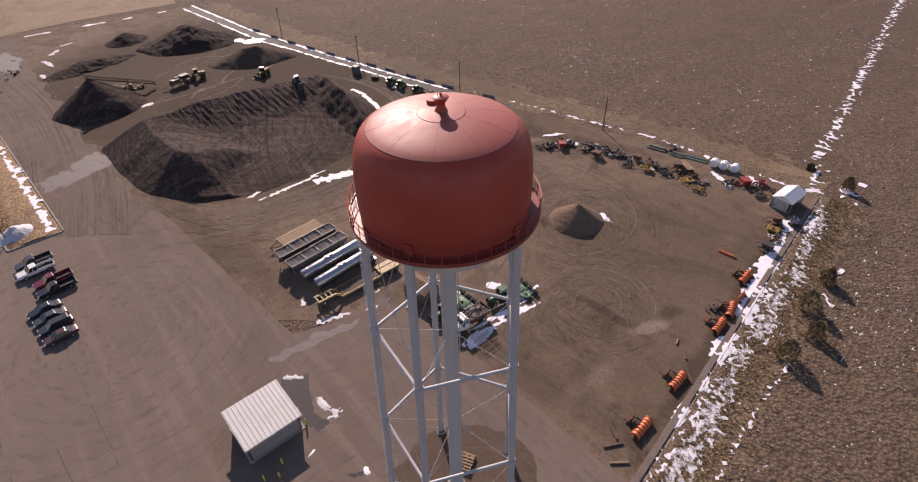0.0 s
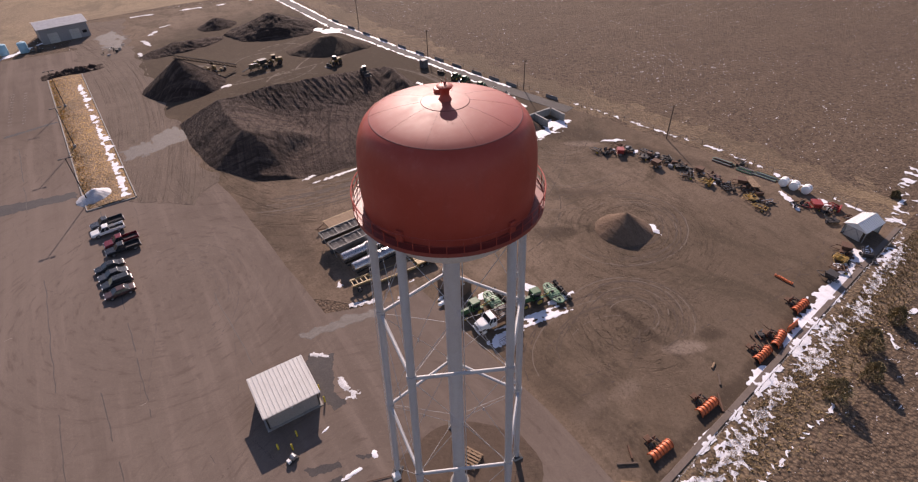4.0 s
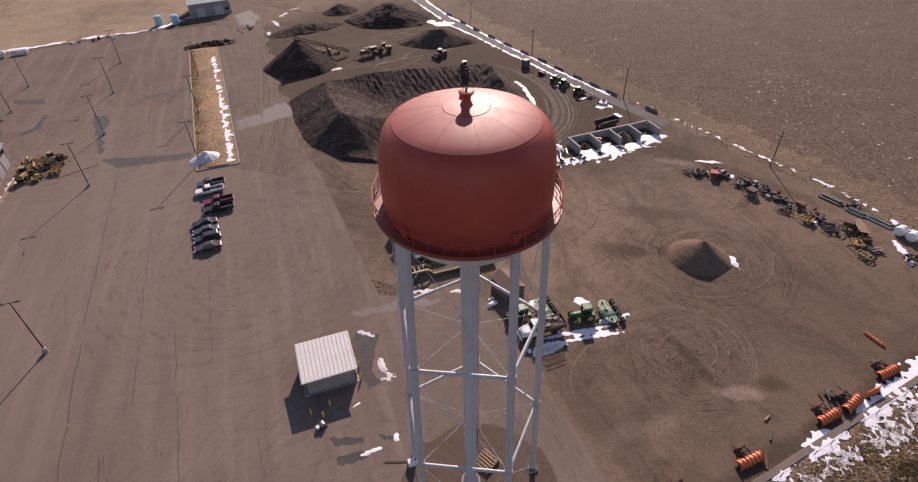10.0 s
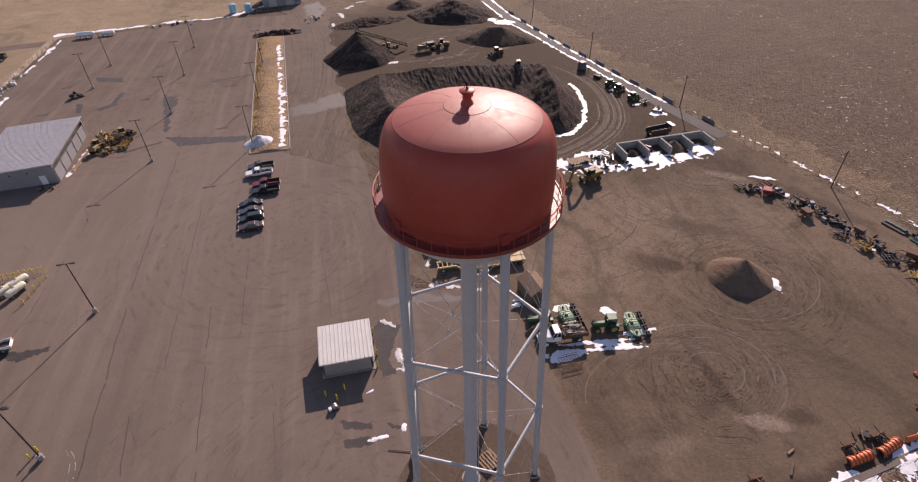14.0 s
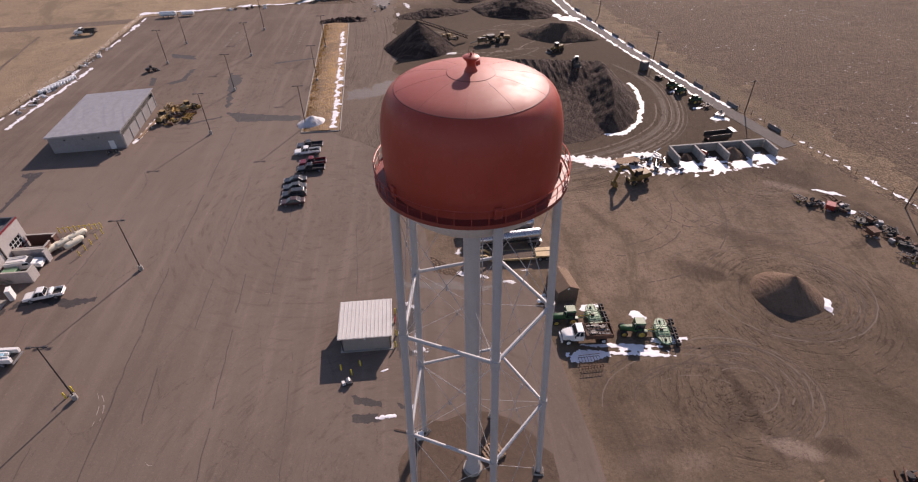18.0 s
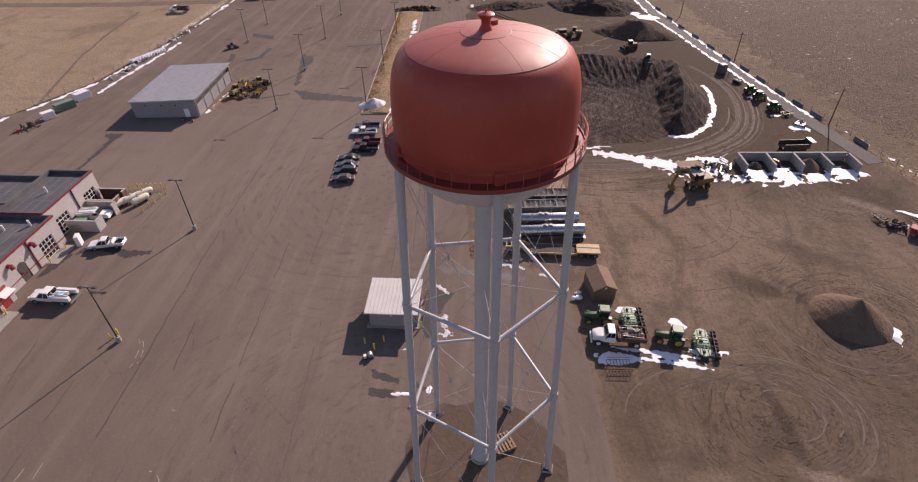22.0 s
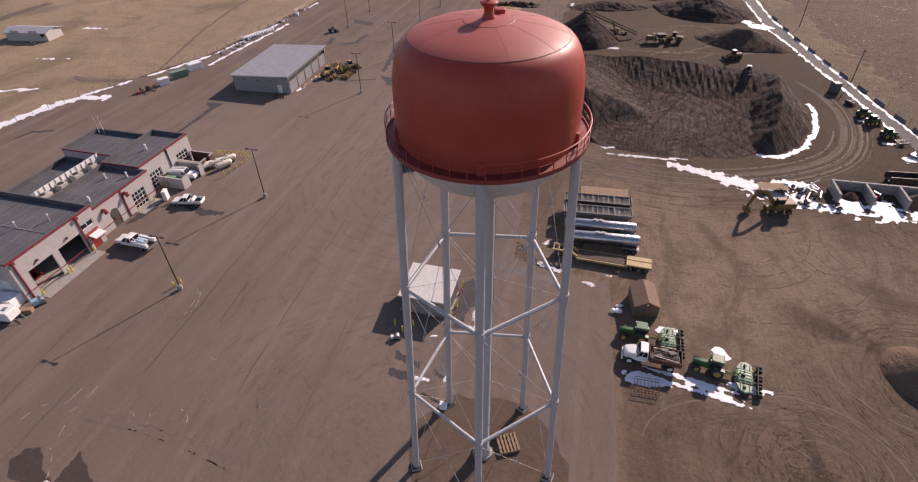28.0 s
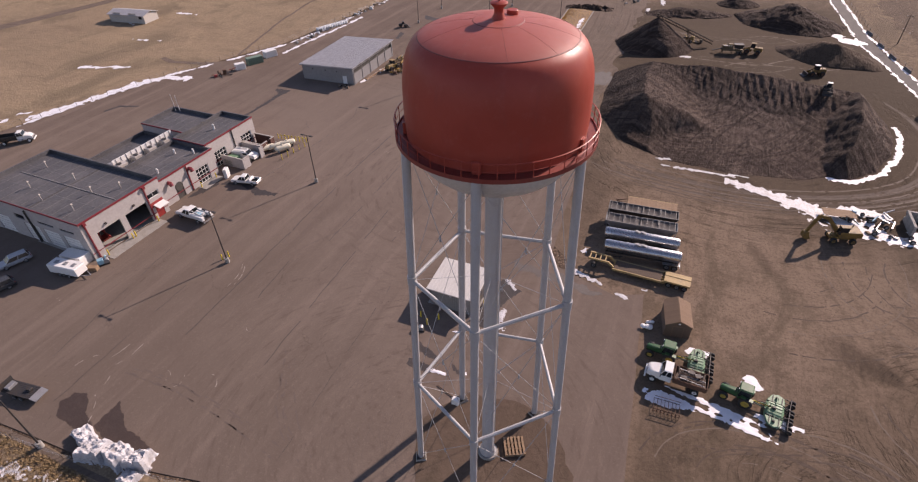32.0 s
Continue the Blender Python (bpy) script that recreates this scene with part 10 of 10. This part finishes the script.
for i, (pts, w) in enumerate((([(-48.9, -8.0), (-42.8, -7.7), (-33.3, -8.3), (-27.3, -9.3), (-22.5, -10.4)], 0.2), ([(-49.2, -7.0), (-42.6, -6.6), (-33.0, -7.1), (-27.0, -8.0), (-22.0, -9.0)], 0.16), ([(-30.9, 3.2), (-28.1, -1.4), (-23.8, -6.4), (-19.2, -9.6)], 0.2), ([(-29.6, 3.8), (-26.9, -0.6), (-22.6, -5.4), (-18.2, -8.6)], 0.14))):
    mark("tyre_mark", pts, w, TYRE, "dashed dark tyre track on asphalt", -0.02, i)
rng = random.Random(44)
for i in range(16):
    x, y = -21 + 0.7 * i + rng.uniform(-0.3, 0.3), 5.5 - 0.3 * i
    mark("tyre_mark", bow(x, y, x + rng.uniform(1.5, 4.0), y - rng.uniform(6, 13), rng.uniform(-1.6, -0.8)), 0.045, TYRE, "thin curved tyre mark on asphalt", 0.12, i + 20)
for i in range(40):
    x, y, a = rng.uniform(-95, -14), rng.uniform(-8, 130), rng.uniform(1.2, 1.9)
    if x < -70 and y < 52:
        continue
    l = rng.uniform(8, 26)
    mark("tyre_mark", bow(x, y, x + l * math.cos(a), y + l * math.sin(a), rng.uniform(-2.5, 2.5)), rng.uniform(0.05, 0.14), TYRE, "faint tyre mark on asphalt", 0.0, i + 60)
for i, pts in enumerate(([(-55.7, -10.0), (-54.2, -7.4)], [(-50.0, -9.0), (-50.1, -11.3), (-49.6, -12.0)], [(-49.0, -12.2), (-46.2, -15.6)], [(-40.7, -5.3), (-40.6, -7.4)], [(-43.4, -5.6), (-42.4, -7.0)], [(-37.4, -3.9), (-35.6, -5.3)], [(-49.1, 15.4), (-48.2, 11.7), (-47.6, 10.2)], [(-48.4, 15.0), (-47.0, 11.0)], [(-50.4, -3.3), (-50.7, -7.7)], [(-52, -4), (-53, -8.5)])):
    mark("scratch", bow(*pts[0], *pts[-1], 0.4, 8), 0.07, SCRATCH, "pale scrape on asphalt", 0.1, i + 120)
for i in range(12):
    x, y, a = rng.uniform(-72, -12), rng.uniform(-12, 100), rng.uniform(0, 3.1)
    l = rng.uniform(0.6, 2.4)
    mark("scratch", bow(x, y, x + l * math.cos(a), y + l * math.sin(a), rng.uniform(-0.3, 0.3), 5), 0.04, SCRATCH, "pale scrape on asphalt", 0.05, i + 140)
for i in range(34):
    x, y, a = rng.uniform(18, 86), rng.uniform(-2, 70), rng.uniform(-0.3, 0.9)
    if 12 < x < 36 and 12 < y < 32 or 44 < x < 62 and 14 < y < 34:
        continue
    l = rng.uniform(7, 22)
    mark("tyre_mark", bow(x, y, x + l * math.cos(a), y + l * math.sin(a), rng.uniform(-3.5, 3.5)), rng.uniform(0.10, 0.2), RUT, "dark tyre rut in the dirt yard", -0.05, i + 180, -0.014)

LANEMARK = paint("lane_rut", (0.115, 0.083, 0.063, 1), 0.95, dirt=0.5, dirt_c=(0.15, 0.11, 0.085, 1), scale=0.8)
PALETRACK = paint("pale_track", (0.140, 0.104, 0.078, 1), 0.95, dirt=0.5, dirt_c=(0.13, 0.094, 0.07, 1), scale=0.8)


def arc_points(cx, cy, r, a0, a1, squash=1.0, n=18):
    """Points of a turning circle's arc."""
    return [(cx + r * math.cos(radians(a0 + (a1 - a0) * i / n)), cy + squash * r * math.sin(radians(a0 + (a1 - a0) * i / n))) for i in range(n + 1)]


TURNS = []
for cx, cy, lo, hi, n, a0, a1, squash in ((36.5, 7.5, 4.0, 11.5, 13, -62, 96, 0.85), (53.0, 24.6, 7.6, 14.0, 9, -150, 60, 0.85), (66, 58, 5.0, 12, 6, 150, 300, 1.0), (30, 6, 7, 15, 7, 60, 150, 0.7), (62, 52, 12, 26, 6, 190, 262, 0.8), (30, 52, 10, 26, 5, -80, -10, 1.0)):
    for i in range(n):
        TURNS.append((arc_points(cx + rng.uniform(-0.8, 0.8), cy + rng.uniform(-0.8, 0.8), lo + (hi - lo) * (i + rng.uniform(-0.3, 0.3)) / n, a0 + rng.uniform(-25, 25), a1 + rng.uniform(-35, 25), squash), rng.uniform(0.10, 0.2)))
for i, (pts, w) in enumerate(TURNS):
    mark("tyre_mark", pts, w, RUT if i % 4 else PALETRACK, "curved tyre track where machines turn on dirt", rng.uniform(0.1, 0.4), i + 300, -0.014 + 0.0006 * (i % 4))
for i, line in enumerate(([(-48.4, -8.1), (-39.3, -7.8), (-33.1, -8.4), (-27.1, -9.3)], [(-29.7, 1.1), (-26.5, -4.5), (-24.0, -6.9), (-21.6, -8.6)])):
    for o in (0, 0.9):
        mark("tyre_mark", [(x + 0.4 * o, y + o) for x, y in line], 0.13, TYRE, "dashed muddy tyre mark on asphalt", 0.05, i * 2 + int(o * 2) + 480)
LOOP = [(-4, 74), (3, 70.5), (12, 68.6), (26, 68.0), (38, 71), (48, 76), (56, 83), (60.5, 94), (62, 107), (59, 120), (54, 128)]
for i in range(3):
    # round the corners off
    LOOP = [q for (xa, ya), (xb, yb) in zip(LOOP, LOOP[1:]) for q in ((0.75 * xa + 0.25 * xb, 0.75 * ya + 0.25 * yb), (0.25 * xa + 0.75 * xb, 0.25 * ya + 0.75 * yb))]
for i in range(15):
    o = 0.75 * i - 2.5 + rng.uniform(-0.8, 0.8)
    pts = [(x + o * (x - 27) / 48, y + o * (y - 98) / 40) for x, y in LOOP[rng.randint(0, 12):len(LOOP) - rng.randint(0, 24)]]
    mark("tyre_mark", pts, rng.uniform(0.12, 0.34), RUT if i % 3 else LANEMARK, "tyre track circling the millings heap", 0.4, i + 400, -0.013 + 0.0006 * (i % 3))
for i in range(9):
    mark("tyre_mark", arc_points(-24.5 + rng.uniform(-1, 1), 52 + rng.uniform(-2, 2), 8.5 + 0.8 * i, -70 + rng.uniform(-20, 20), 75 + rng.uniform(-30, 20), 1.15), rng.uniform(0.07, 0.16), TYRE, "faint turning mark on asphalt", -0.02, i + 440)
for i in range(9):
    x, y = rng.uniform(-22, -12), rng.uniform(98, 150)
    mark("tyre_mark", bow(x, y, x + rng.uniform(-3, 3), y + rng.uniform(25, 60), rng.uniform(-2, 2)), rng.uniform(0.12, 0.25), LANEMARK, "tyre track along the dirt lane", 0.0, i + 460, 0.049)
for i in range(22):
    x, y, a = rng.uniform(-4, 44), rng.uniform(124, 142) + (30 if i % 3 == 0 else 0), rng.uniform(-0.5, 0.5)
    l = rng.uniform(10, 26)
    mark("tyre_mark", bow(x, y, x + l * math.cos(a), y + l * math.sin(a), rng.uniform(-4, 4)), rng.uniform(0.18, 0.5), LANEMARK if i % 2 else RUT, "loader track between the stockpiles", 0.25, i + 500, -0.013 + 0.0006 * (i % 3))
